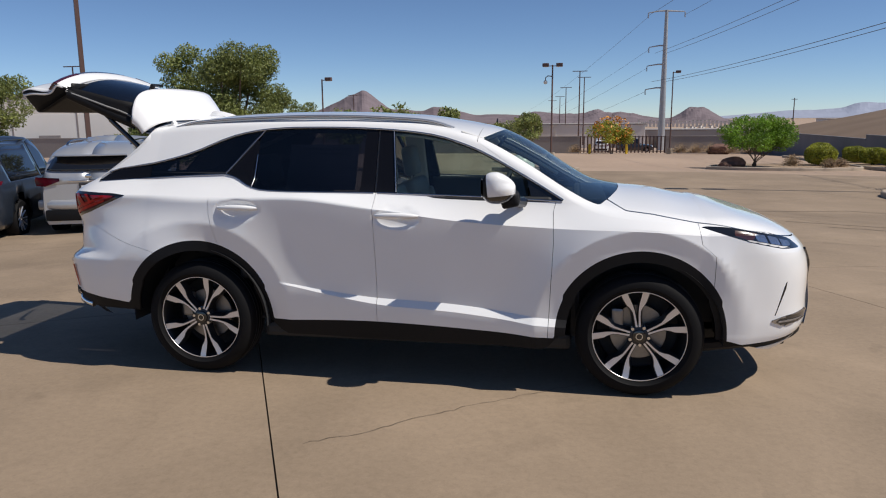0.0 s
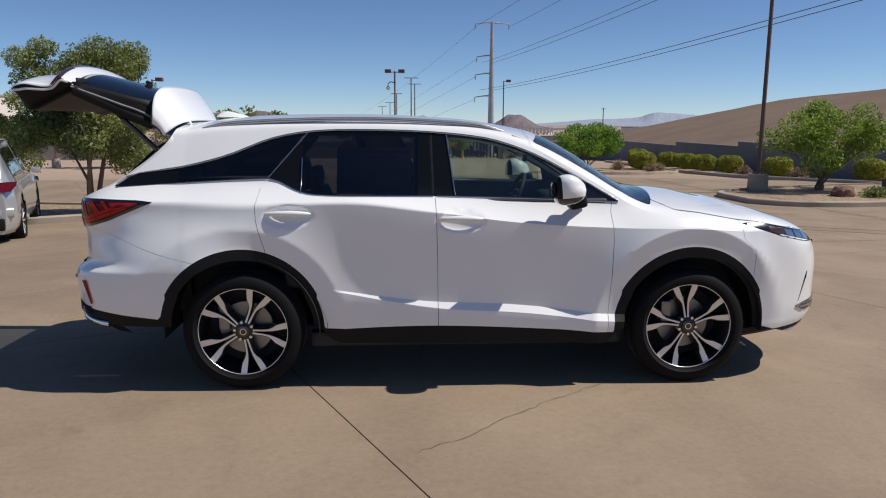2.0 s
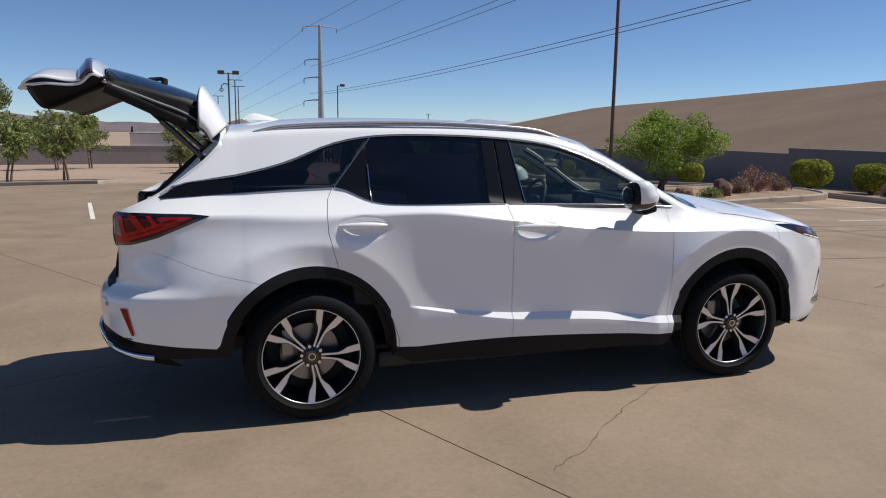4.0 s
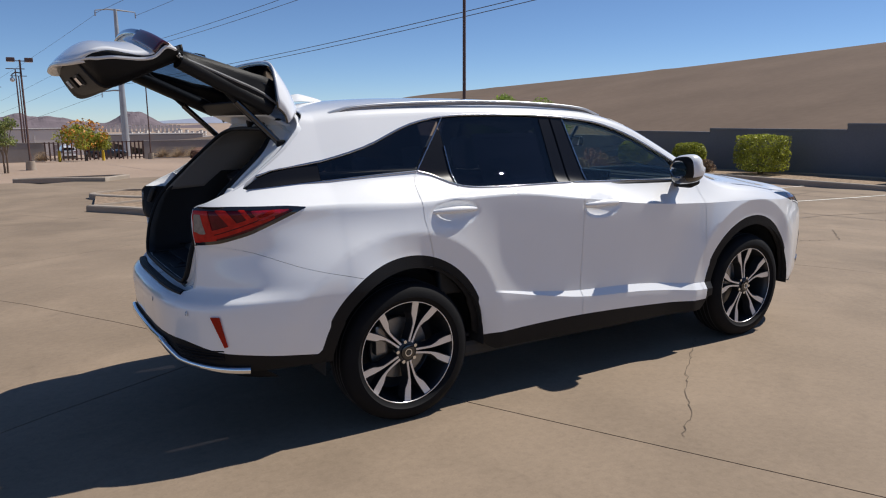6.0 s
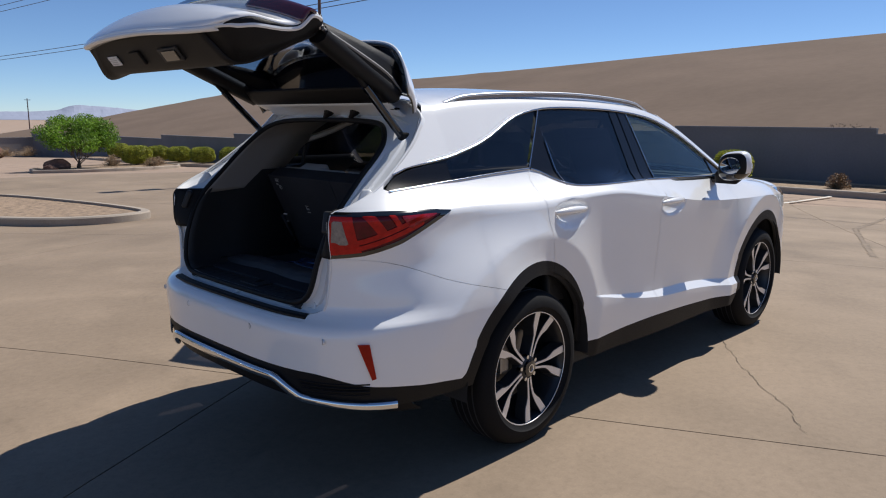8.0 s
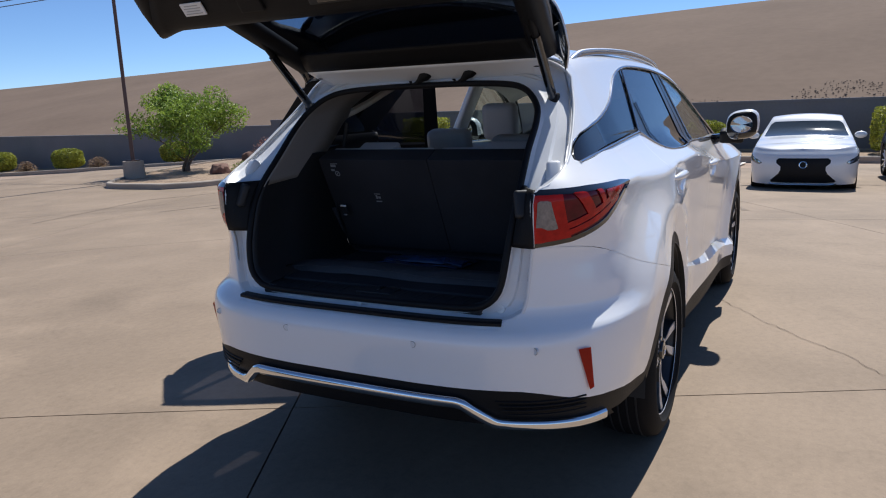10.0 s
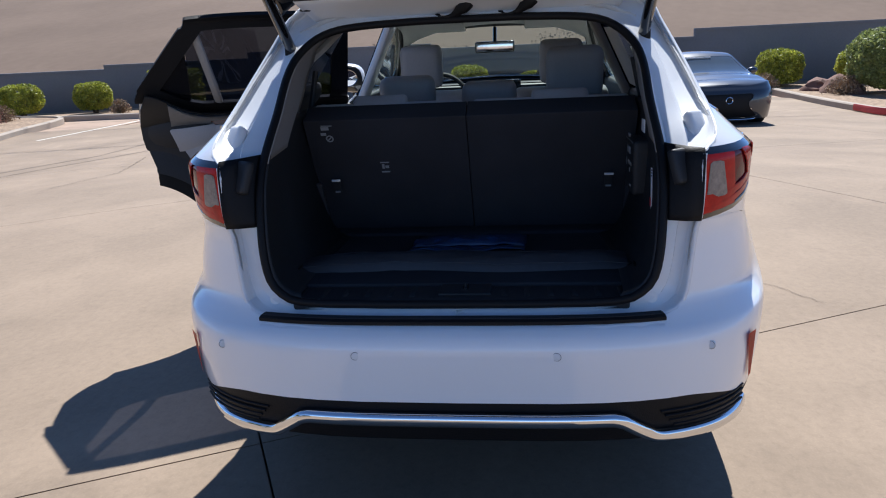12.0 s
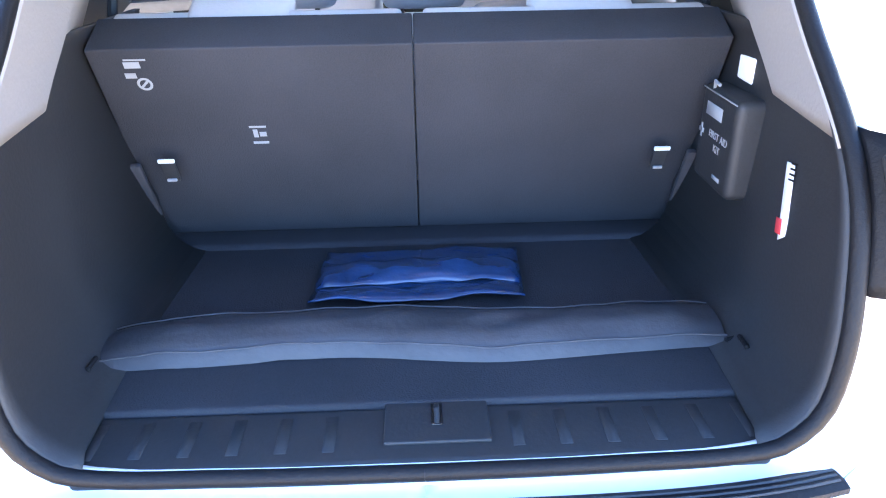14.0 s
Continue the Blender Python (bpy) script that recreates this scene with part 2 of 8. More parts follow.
M_MTN = mk("far_mountain_rock", (0.175, 0.145, 0.16), 1.0, var=0.2, big=0.006, fine=0.03, spec=0.0)
# air haze over the farthest ridge, painted into its base colour as pale blue
M_MTN2 = mk("haze_tinted_mountain", (0.30, 0.33, 0.42), 1.0, var=0.06, big=0.004, fine=0.02, spec=0.0)
M_BLDG = mk("warehouse_wall", (0.55, 0.46, 0.38), 0.9, var=0.05, big=0.1)
M_BLDG2 = mk("pale_stucco", (0.68, 0.63, 0.58), 0.9, var=0.08, big=0.1)
M_WHWALL = mk("white_painted_wall", (0.78, 0.76, 0.72), 0.85, var=0.06, big=0.2)
M_ROOF = mk("dull_roof", (0.30, 0.27, 0.26), 0.9)


# ---- ground and far land ----
def sheet(name, xs, ys, h, material, label, category, smooth=True):
    v = [(x, y, h(x, y)) for y in ys for x in xs]
    n = len(xs)
    f = [(j * n + i, j * n + i + 1, (j + 1) * n + i + 1, (j + 1) * n + i) for j in range(len(ys) - 1) for i in range(n - 1)]
    return tagged(mesh_part(name, v, f, material, smooth=smooth), label, category, kind="structure")


def land(x, y):
    r = math.hypot(x, y)
    if r < 110:
        return gz(x, y) - 0.05
    return max(-9.0, gz(x, y) * 1.0 - 0.05) if r < 250 else -9.0 - 0.004 * min(r - 250, 1500)


axis = [s * d for s in (-1,) for d in (4800, 3500, 2400, 1600, 1000, 600, 400, 250, 180, 130, 95, 75, 60, 50, 42, 35, 29, 24, 19, 14, 10, 6, 3)] + [0] + [3, 6, 10, 14, 19, 24, 29, 35, 42, 50, 60, 75, 95, 130, 180, 250, 400, 600, 1000, 1600, 2400, 3500, 4800]
ground = sheet("ground", axis, axis, land, M_DIRT, "flat tan desert soil out to the mountains", "ground")

# concrete lot in large cast slabs with open joints
lot = tagged(new("pavement"), "sun-bleached tan concrete lot cast in square slabs", "pavement", kind="structure")
JA = math.radians(-63.4)
JD, JN = Vector((math.cos(JA), math.sin(JA))), Vector((-math.sin(JA), math.cos(JA)))
SLAB = 5.3


def slab(i, j):
    a0, b0 = -1.58 + SLAB * i, -1.262 + SLAB * j
    k, g = 8, 0.0042
    v, f = [], []
    for q in range(k + 1):
        for p in range(k + 1):
            a = a0 + g + (SLAB - 2 * g) * p / k
            b = b0 + g + (SLAB - 2 * g) * q / k
            P = JD * a + JN * b
            v.append((P.x, P.y, gz(P.x, P.y)))
    for q in range(k):
        for p in range(k):
            f.append((q * (k + 1) + p, q * (k + 1) + p + 1, (q + 1) * (k + 1) + p + 1, (q + 1) * (k + 1) + p))
    mesh_part("slab", v, f, M_CONC, lot, smooth=False, thick=0.06)


def paved(c):
    return -26 < c.x < 18.3 and -13 < c.y < 26


# thin wandering crack and faint scratches of chalky wear
def ribbon(name, pts, w, material, label, lift=0.004, seed=3, jag=0.02):
    rnd = random.Random(seed)
    dense = []
    for (x0, y0), (x1, y1) in zip(pts, pts[1:]):
        n = max(2, int(math.hypot(x1 - x0, y1 - y0) / 0.045))
        for k in range(n):
            t = k / n
            dense.append((x0 + (x1 - x0) * t + rnd.uniform(-jag, jag), y0 + (y1 - y0) * t + rnd.uniform(-jag, jag)))
    v, f = [], []
    for k, (x, y) in enumerate(dense):
        a = dense[max(0, k - 1)]
        b = dense[min(len(dense) - 1, k + 1)]
        d = Vector((b[0] - a[0], b[1] - a[1])).normalized()
        ww = w * rnd.uniform(0.35, 1.2)
        for s in (1, -1):
            X, Y = x - d.y * ww * s, y + d.x * ww * s
            v.append((X, Y, gz(X, Y) + lift))
    for k in range(len(dense) - 1):
        f.append((2 * k, 2 * k + 1, 2 * k + 3, 2 * k + 2))
    ob = mesh_part(name, v, f, material, lot, label)
    return ob


ribbon("crack", [(1.05, -0.72), (0.78, -0.90), (0.42, -1.16), (0.17, -1.36), (-0.10, -1.62), (-0.40, -1.80)], 0.0024, M_CRACK, "dark wandering crack in concrete", jag=0.012)
ribbon("crack", [(5.2, 1.4), (6.1, 1.9), (7.2, 1.7), (8.6, 2.6)], 0.008, M_CRACK, "dark wandering crack in concrete", seed=5)
ribbon("crack", [(4.6, 6.2), (6.0, 6.0), (8.3, 6.8)], 0.008, M_CRACK, "dark wandering crack in concrete", seed=6)
M_TYREMARK = mk("tyre_mark", (0.222, 0.168, 0.120), 0.9, var=0.2, big=4)
for k, (a, c, b) in enumerate([((5, 9.5), (9, 8.2), (16, 8.6)), ((5.5, 8.7), (9.5, 7.4), (16.5, 7.8)), ((6, -0.6), (10, 0.6), (16, 1.0)), ((6.5, 3.6), (11, 4.2), (17, 3.6)), ((3.5, 11.0), (7, 12.2), (9, 11.2))]):
    ribbon("tyre_mark", [a, c, b], 0.05, M_TYREMARK, "faint dark tyre mark", seed=40 + k, jag=0.01)


def painted_line(a, b, w=0.10):
    d = Vector((b[0] - a[0], b[1] - a[1])).normalized()
    n = Vector((-d.y, d.x)) * w / 2
    v, f = [], []
    k = 12
    for i in range(k + 1):
        p = Vector(a).lerp(Vector(b), i / k)
        for s in (1, -1):
            q = p + n * s
            v.append((q.x, q.y, gz(q.x, q.y) + 0.006))
    f = [(2 * i, 2 * i + 1, 2 * i + 3, 2 * i + 2) for i in range(k)]
    return tagged(mesh_part("parking_line", v, f, M_LINE), "worn pale painted parking stall line", "line", "parking stall lines", kind="structure")


for y in (-2.45, 0.4, 3.3, 6.2, 9.1, 12.0):
    painted_line((13.0, y + 0.35), (18.3, y))
for x in (-2.2, 0.6):
    painted_line((x - 6, 17.5), (x - 5.2, 12.8))


def planter(name, pts, label, red=None):
    """A raised planter: a kerb ring with gravel inside."""
    t = tagged(new(name), label, "planter", kind="structure")
    turn = sum(a[0] * b[1] - a[1] * b[0] for a, b in zip(pts, pts[1:] + pts[:1]))
    loop = spline(list(pts) + [pts[0]], max(24, len(pts) * 8))[:-1] if len(pts) > 6 else [tuple(Vector(a).lerp(Vector(b), k / 8)) for a, b in zip(pts, pts[1:] + pts[:1]) for k in range(8)]
    n = len(loop)
    inner = []
    for i in range(n):
        a, b = Vector(loop[i - 1]), Vector(loop[(i + 1) % n])
        d = (b - a).normalized()
        w = Vector((-d.y, d.x)) * (1 if turn > 0 else -1)
        inner.append(tuple(Vector(loop[i]) + w * 0.16))
    bm = bmesh.new()
    rows = []
    for P, dz in ((loop, -0.05), (loop, 0.12), ([tuple(Vector(o).lerp(Vector(i), .15)) for o, i in zip(loop, inner)], 0.145), (inner, 0.15), (inner, -0.05)):
        rows.append([bm.verts.new((x, y, gz(x, y) + dz)) for x, y in P])
    for A, B in zip(rows, rows[1:]):
        for k in range(n):
            bm.faces.new((A[k], A[(k + 1) % n], B[(k + 1) % n], B[k]))
    part("kerb", bm, M_KERB, t, smooth=True)
    bm = bmesh.new()
    vs = [bm.verts.new((x, y, gz(x, y) + 0.10)) for x, y in inner]
    bm.faces.new(vs)
    bmesh.ops.triangulate(bm, faces=bm.faces[:])
    part("gravel_bed", bm, M_GRAVEL, t, "reddish-brown gravel")
    return t


planter("planter_1", [(9.15, 14.1), (10.0, 13.3), (11.8, 13.25), (14.5, 14.0), (18.5, 15.3), (18.5, 19.0), (13.2, 18.6), (9.4, 16.6)], "kerbed gravel planter holding a tree and lamp post")
planter("planter_2", [(18.7, -7.2), (21.8, -7.2), (21.8, 62), (18.7, 62)], "long kerbed gravel planter below the block wall")
planter("planter_3", [(10.9, -8.4), (11.6, -7.55), (13.0, -7.45), (18.6, -7.5), (21.8, -7.6), (21.8, -15), (13, -15), (10.9, -12)], "kerbed gravel planter with boulders and a shrub")
planter("planter_4", [(-1.45, 14.2), (-0.82, 13.0), (-0.35, 11.75), (0.2, 10.65), (0.85, 10.2), (1.6, 10.3), (2.0, 10.8), (2.15, 12.2), (2.05, 14.4), (1.5, 17.4), (0.6, 18.6), (-0.05, 18.8), (-1.0, 18.0), (-0.25, 16.3), (0.45, 15.4), (-0.6, 14.75)], "low kerbed gravel island in the lot")
planter("planter_5", [(8.7, 40.0), (10.6, 38.4), (14.2, 38.8), (17.6, 41.2), (18.4, 45.0), (14.6, 46.8), (10.2, 44.6)], "kerbed gravel island with a bushy tree")
planter("planter_6", [(-6.3, 10.5), (-8.0, 9.7), (-10.5, 10.0), (-11.8, 12.0), (-10.0, 13.8), (-7.2, 13.0)], "kerbed gravel island with shade trees")
planter("planter_7", [(-2.6, 26.6), (0.2, 24.4), (1.2, 25.6), (-0.6, 28.6), (-2.6, 28.8)], "low kerbed gravel island in the lot")
planter("planter_8", [(-12, 29.6), (-6.6, 27.2), (-5.8, 29), (-8, 35.8), (-13, 36)], "low kerbed gravel island with small trees")
bm = bmesh.new()
sweep(bm, [(x, y, gz(x, y) + 0.09) for x, y in spline([(10.85, -9.6), (10.88, -8.4), (11.6, -7.52), (13.0, -7.42)], 20)], (0.012, 0.07))
tagged(part("painted_kerb", bm, M_REDKERB), "red painted face of a fire-lane kerb", "kerb", kind="structure")


# ---- block walls ----
def block_wall(name, segs, x=22.0, label=""):
    """A stepped wall of grey blocks along y, each stretch (y0, y1, top)."""
    t = tagged(new(name), label, "wall", kind="structure")
    for y0, y1, top in segs:
        lo = min(gz(x, y0), gz(x, y1)) - 0.4
        bm = bmesh.new()
        box(bm, (x + 0.1, (y0 + y1) / 2, (lo + top) / 2 - 0.05), (0.20, y1 - y0, top - lo - 0.1))
        part("wall_body", bm, M_BLOCK, t)
        bm = bmesh.new()
        box(bm, (x + 0.1, (y0 + y1) / 2, top - 0.05), (0.26, y1 - y0 - 0.004, 0.10), 0.01)
        part("cap", bm, M_BLOCK, t, "grey capping blocks")
    return t


wall_east = block_wall("wall_east", [(-45, -5.85, 1.42), (-5.85, 3.2, 1.16), (3.2, 9.95, 1.34), (9.95, 15.6, 1.13), (15.6, 21.1, 0.98), (21.1, 30.5, 0.74), (30.5, 42, 0.45), (42, 53, 0.15), (53, 84, -0.15)], 22.0, "long dark grey concrete block wall stepping down")
M_BLOCKFAR = mk("weathered_block", (0.30, 0.27, 0.25), 0.95, var=0.1, big=0.3, fine=5)
wall_north = tagged(new("wall_north"), "weathered grey block wall along the far edge of the lot", "wall", kind="structure")
for x0, x1 in ((-80, 1.5), (11.5, 22)):
    bm = bmesh.new()
    z = gz(5, 84)
    box(bm, ((x0 + x1) / 2, 84, z + 0.6), (x1 - x0, 0.2, 2.6))
    part("wall_body", bm, M_BLOCKFAR, wall_north)
    bm = bmesh.new()
    box(bm, ((x0 + x1) / 2, 84, z + 1.95), (x1 - x0 - 0.01, 0.28, 0.1), 0.01)
    part("cap", bm, M_BLOCKFAR, wall_north)

# ---- embankment behind the wall ----
crest = curve_at([-300, 0, 15, 58, 100, 131, 150, 165, 192, 215], [10.2, 9.6, 9.2, 7.6, 6.6, 5.7, 3.6, 1.2, -2.4, -6])
ys = list(range(-300, -20, 20)) + list(range(-20, 216, 5))
us = [0, .05, .12, .2, .3, .4, .5, .6, .7, .8, .88, .94, .98, 1.0, 1.03, 1.6]
v, f = [], []
for y in ys:
    base = gz(24, min(y, 120)) - 0.2 if y > -60 else -1.5
    for u in us:
        x = 23.2 + (70 - 23.2) * u
        z = base + (crest(y) - base) * min(1, u) ** 0.92
        z += 0.20 * noise.noise((x * .15, y * .15, 0)) + 0.06 * noise.noise((x * .7, y * .7, 3)) if 0 < u < 1 else 0.12 * noise.noise((x * .1, y * .2, 0))
        v.append((x, y, z if u < 1.3 else z - 4))
n = len(us)
f = [(j * n + i, j * n + i + 1, (j + 1) * n + i + 1, (j + 1) * n + i) for j in range(len(ys) - 1) for i in range(n - 1)]
embankment = tagged(mesh_part("embankment", v, f, M_HILL), "smooth graded tan earth embankment rising behind the wall", "embankment", kind="structure")


def rubble(c, sx, sy, n, seed):
    rnd = random.Random(seed)
    v, f = [], []
    for _ in range(n):
        a, r = rnd.uniform(0, 6.28), math.sqrt(rnd.random())
        y = c[1] + sy * r * math.cos(a)
        u = min(0.6, max(0.03, c[0] + sx * r * math.sin(a)))
        base = gz(24, y) - 0.2
        x = 23.2 + 46.8 * u
        z = base + (crest(y) - base) * u ** 0.92
        s = rnd.uniform(0.02, 0.06)
        k = len(v)
        for dx, dy, dz in ((1, 0, 0), (0, 1, 0), (-1, 0, 0), (0, -1, 0), (0, 0, .9), (0, 0, -.4)):
            q = rnd.uniform(.6, 1.2) * s
            v.append((x + dx * q, y + dy * q, z + dz * q))
        f += [(k, k + 1, k + 4), (k + 1, k + 2, k + 4), (k + 2, k + 3, k + 4), (k + 3, k, k + 4), (k + 1, k, k + 5), (k + 2, k + 1, k + 5), (k + 3, k + 2, k + 5), (k, k + 3, k + 5)]
    return tagged(mesh_part("rubble", v, f, M_RUBBLE, smooth=False), "dark patch of loose stones on the embankment", "rubble", kind="stuff")


rubble((0.12, 5.2), 0.09, 3.2, 520, 4)
rubble((0.10, 9.0), 0.05, 2.0, 240, 5)
rubble((0.14, -2.5), 0.08, 2.2, 450, 6)
rubble((0.03, 22.0), 0.02, 1.6, 120, 7)


# ---- mountains, far buildings ----
def mountain(name, a0, a1, dist, peaks, material, label, depth=900, seed=1, detail=0.25):
    """A rugged ridge between two bearings; peaks: (bearing, elevation in degrees)."""
    top = curve_at([p[0] for p in peaks], [p[1] for p in peaks])
    v, f = [], []
    na, nr = 130, 10
    for j in range(na + 1):
        a = a0 + (a1 - a0) * j / na
        for k in range(nr + 1):
            u = k / nr
            h = dist * math.tan(radians(top(a)))
            d = dist + depth * (u - 1) * 0.9 if u <= 1 else dist
            rug = noise.fractal((a * 1.7, u * 2.5, seed), 1.0, 2.0, 5) * detail
            z = -14 + (h + 14) * (u ** 1.25) * (1 + rug * (0.35 + 0.65 * (1 - u)))
            v.append((d * math.cos(radians(a)), d * math.sin(radians(a)), z))
        b = dist * 1.3
        v.append((b * math.cos(radians(a)), b * math.sin(radians(a)), -20))
    n = nr + 2
    f = [(j * n + i, (j + 1) * n + i, (j + 1) * n + i + 1, j * n + i + 1) for j in range(na) for i in range(n - 1)]
    return tagged(mesh_part(name, v, f, material, smooth=False), label, "mountain", kind="structure")


mountain("mountain", 93, 118, 2600, [(93, 0.1), (96.5, .25), (97.5, .2), (99, .5), (101, .85), (102, .55), (103.6, .7), (104.4, .72), (105.2, 1.25), (105.9, 1.8), (106.3, 2.1), (106.6, 2.22), (107.0, 2.0), (107.6, 1.72), (108.4, 1.38), (109.3, .95), (110.4, .55), (113, .35), (118, 0.1)], M_MTN, "bare reddish-brown pyramid-shaped desert mountain", seed=2, detail=0.10)
mountain("mountain", 76, 96, 2200, [(76, -.3), (79.2, -.2), (79.8, .15), (80.4, .5), (81.0, .68), (81.7, .6), (82.3, .2), (83.2, -.15), (85, 0.05), (86.5, .35), (87.6, .3), (88.4, .55), (89.3, .3), (91, .25), (93, .45), (94, .2), (96, 0)], M_MTN, "low bare dark desert hill", seed=5)
# farthest ridge: its blue is painted distance haze, not rock colour
mountain("mountain", 60, 80, 4300, [(60, .2), (64, .3), (67, .55), (69, .75), (70.6, .80), (71.5, .5), (73, .35), (75, .3), (77, .12), (80, -.1)], M_MTN2, "far mountain ridge on the horizon, coloured pale blue for haze", seed=7, detail=0.12)
mountain("mountain", 112, 175, 3800, [(112, .1), (125, .5), (140, .7), (160, .6), (175, .2)], M_MTN, "low bare desert ridge", seed=9)

rb = random.Random(12)
for k in range(26):
    a = 78.2 + k * 0.28
    d = 900
    x, y = d * math.cos(radians(a)), d * math.sin(radians(a))
    t = thing("tilt_up_building", "pale far-off apartment block below the hills", "building", "far pale blocks", (x, y, -15), a - 90)
    h = rb.uniform(9, 12)
    bm = bmesh.new()
    box(bm, (0, 0, h / 2), (3.0, 12, h), 0.1, seg=1)
    part("wall", bm, M_BLDG2, t)
    bm = bmesh.new()
    box(bm, (0, 0, h + 0.1), (3.3, 12.3, 0.4), 0.05, seg=1)
    part("roof", bm, M_ROOF, t)


def warehouse(at, size, turn, material, label, band=False):
    t = thing("warehouse", label, "building", "", at, turn)
    L, W, H = size
    bm = bmesh.new()
    box(bm, (0, 0, H / 2), (L, W, H), 0.05, seg=1)
    part("wall", bm, material, t)
    bm = bmesh.new()
    box(bm, (0, 0, H + 0.15), (L + 0.3, W + 0.3, 0.3), 0.04, seg=1)
    part("roof", bm, M_ROOF, t)
    if band:
        bm = bmesh.new()
        box(bm, (0, -W / 2 - 0.02, H * .36), (L - .1, 0.06, H * .72), 0.01, seg=1)
        part("lower_wall", bm, M_WHWALL, t, "white painted lower wall")
    for k in range(int(L // 9)):
        bm = bmesh.new()
        box(bm, (-L / 2 + 5 + k * 9, -W / 2 - 0.02, 1.6), (3.0, 0.12, 3.2), 0.02, seg=1)
        part("door", bm, M_ROOF, t, "dull grey dock door")
        bm = bmesh.new()
        box(bm, (-L / 2 + 9 + k * 9, -W / 2 - 0.03, H * 0.5), (0.25, 0.1, H), 0.01, seg=1)
        part("pilaster", bm, M_ROOF if band else material, t)
    return t


warehouse((-86, 94, -3.6), (60, 20, 8.6), 14, M_BLDG2, "long low cream warehouse with white lower wall and dock doors", True)
warehouse((-2, 190, -7), (40, 16, 6.5), 0, M_BLDG2, "far pale low commercial building")
warehouse((78, 260, -8), (60, 20, 3.4), 0, M_BLDG, "far tan commercial building with parapet")
warehouse((118, 330, -9), (26, 20, 8.5), 0, M_BLDG2, "far pale boxy building")
warehouse((30, 215, -8), (36, 14, 5.5), 0, M_BLDG, "far tan commercial building with parapet")
rnd = random.Random(77)
for k in range(16):
    x = 61 + k * 2.75 + rnd.uniform(-.4, .4)
    blk = thing("apartment_block", "narrow pale apartment block far across the desert", "building", "far apartment blocks", (x, 420 + rnd.uniform(-6, 6), -10.5), 48)
    h = rnd.uniform(5.4, 6.6)
    bm = bmesh.new()
    box(bm, (0, 0, h / 2), (1.5, 1.5, h), 0.05)
    part("wall", bm, M_BLDG2, blk)
    bm = bmesh.new()
    box(bm, (0, 0, h + .1), (1.6, 1.6, .2), 0.03)
    part("roof", bm, M_ROOF, blk)
    for z in (1.6, 3.0, 4.4):
        bm = bmesh.new()
        box(bm, (0.1, -.76, z), (.6, .06, .7), 0.02)
        part("window", bm, M_ROOF, blk)


# ---- poles ----
def lamp_post(at, h, label, heads=2, turn=0, base_h=0.62, r=0.075):
    t = thing("lamp_post", label, "lamp post", "parking lot lamp posts", (at[0], at[1], gz(*at) + 0.0), turn)
    bm = bmesh.new()
    rod(bm, (0, 0, -0.1), (0, 0, base_h), 0.33, 0.30, 20)
    part("footing", bm, M_KERB, t, "round grey concrete footing", smooth=True)
    bm = bmesh.new()
    box(bm, (0, 0, base_h + 0.02), (0.30, 0.30, 0.04), 0.008)
    part("base_plate", bm, M_POLE, t)
    bm = bmesh.new()
    rod(bm, (0, 0, base_h), (0, 0, h), r, r * 0.8, 4)
    part("pole", bm, M_POLE, t)
    for k in range(heads):
        s = (-1) ** k
        bm = bmesh.new()
        box(bm, (s * 0.2, 0, h - 0.08), (0.4, 0.06, 0.06), 0.01)
        part("arm", bm, M_POLE, t)
        bm = bmesh.new()
        box(bm, (s * 0.55, 0, h), (0.52, 0.42, 0.28), 0.04)
        head = part("lamp_head", bm, M_POLE, t, "brown shoebox lamp head")
        bm = bmesh.new()
        box(bm, (s * 0.55, 0, h - 0.145), (0.42, 0.34, 0.02), 0.004)
        part("lens", bm, M_LENSW, head, "clear lens")
    return t


M_LENSW = mk("lamp_lens", (0.6, 0.6, 0.58), 0.2)
lamp_post((11.0, 17.3), 8.3, "tall brown square lamp post on a concrete footing")
lp = lamp_post((-0.95, 55.0), 7.6, "brown lamp post with twin heads and a camera arm")
bm = bmesh.new()
tube(bm, [(0, 0, 6.7), (-0.35, 0, 6.75), (-0.55, 0, 6.6), (-0.55, 0, 6.35)], 0.04)
part("camera_arm", bm, M_POLE, lp)
bm = bmesh.new()
bmesh.ops.create_uvsphere(bm, u_segments=12, v_segments=8, radius=0.16, matrix=Matrix.Translation((-0.55, 0, 6.25)))
part("dome_camera", bm, M_LENSW, lp, smooth=True)
lamp_post((11.5, 80.0), 9.0, "slim brown lamp post beside the gate", heads=1)
lamp_post((-10.3, 10.3), 7.5, "tall brown lamp post behind the parked cars", base_h=0.5)
lamp_post((-19.2, 51.5), 4.75 - gz(-19.2, 51.5), "brown lamp post beside a far shade tree", heads=1)
lamp_post((-27, 52), 7.3, "brown lamp post far across the lot", heads=1)
lamp_post((12.2, -9.4), 8.0, "tall brown lamp post on a concrete footing by the red kerb", base_h=0.75)


def far_light(at, h):
    t = thing("street_lamp", "tall thin double-armed street lamp far away", "street lamp", "far street lamps", at)
    bm = bmesh.new()
    rod(bm, (0, 0, 0), (0, 0, h), 0.16, 0.10, 8)
    part("pole", bm, M_POLE, t)
    for s in (-1, 1):
        bm = bmesh.new()
        box(bm, (s * 0.75, 0, h), (1.4, 0.25, 0.14), 0.03)
        part("lamp_head", bm, M_POLE, t)


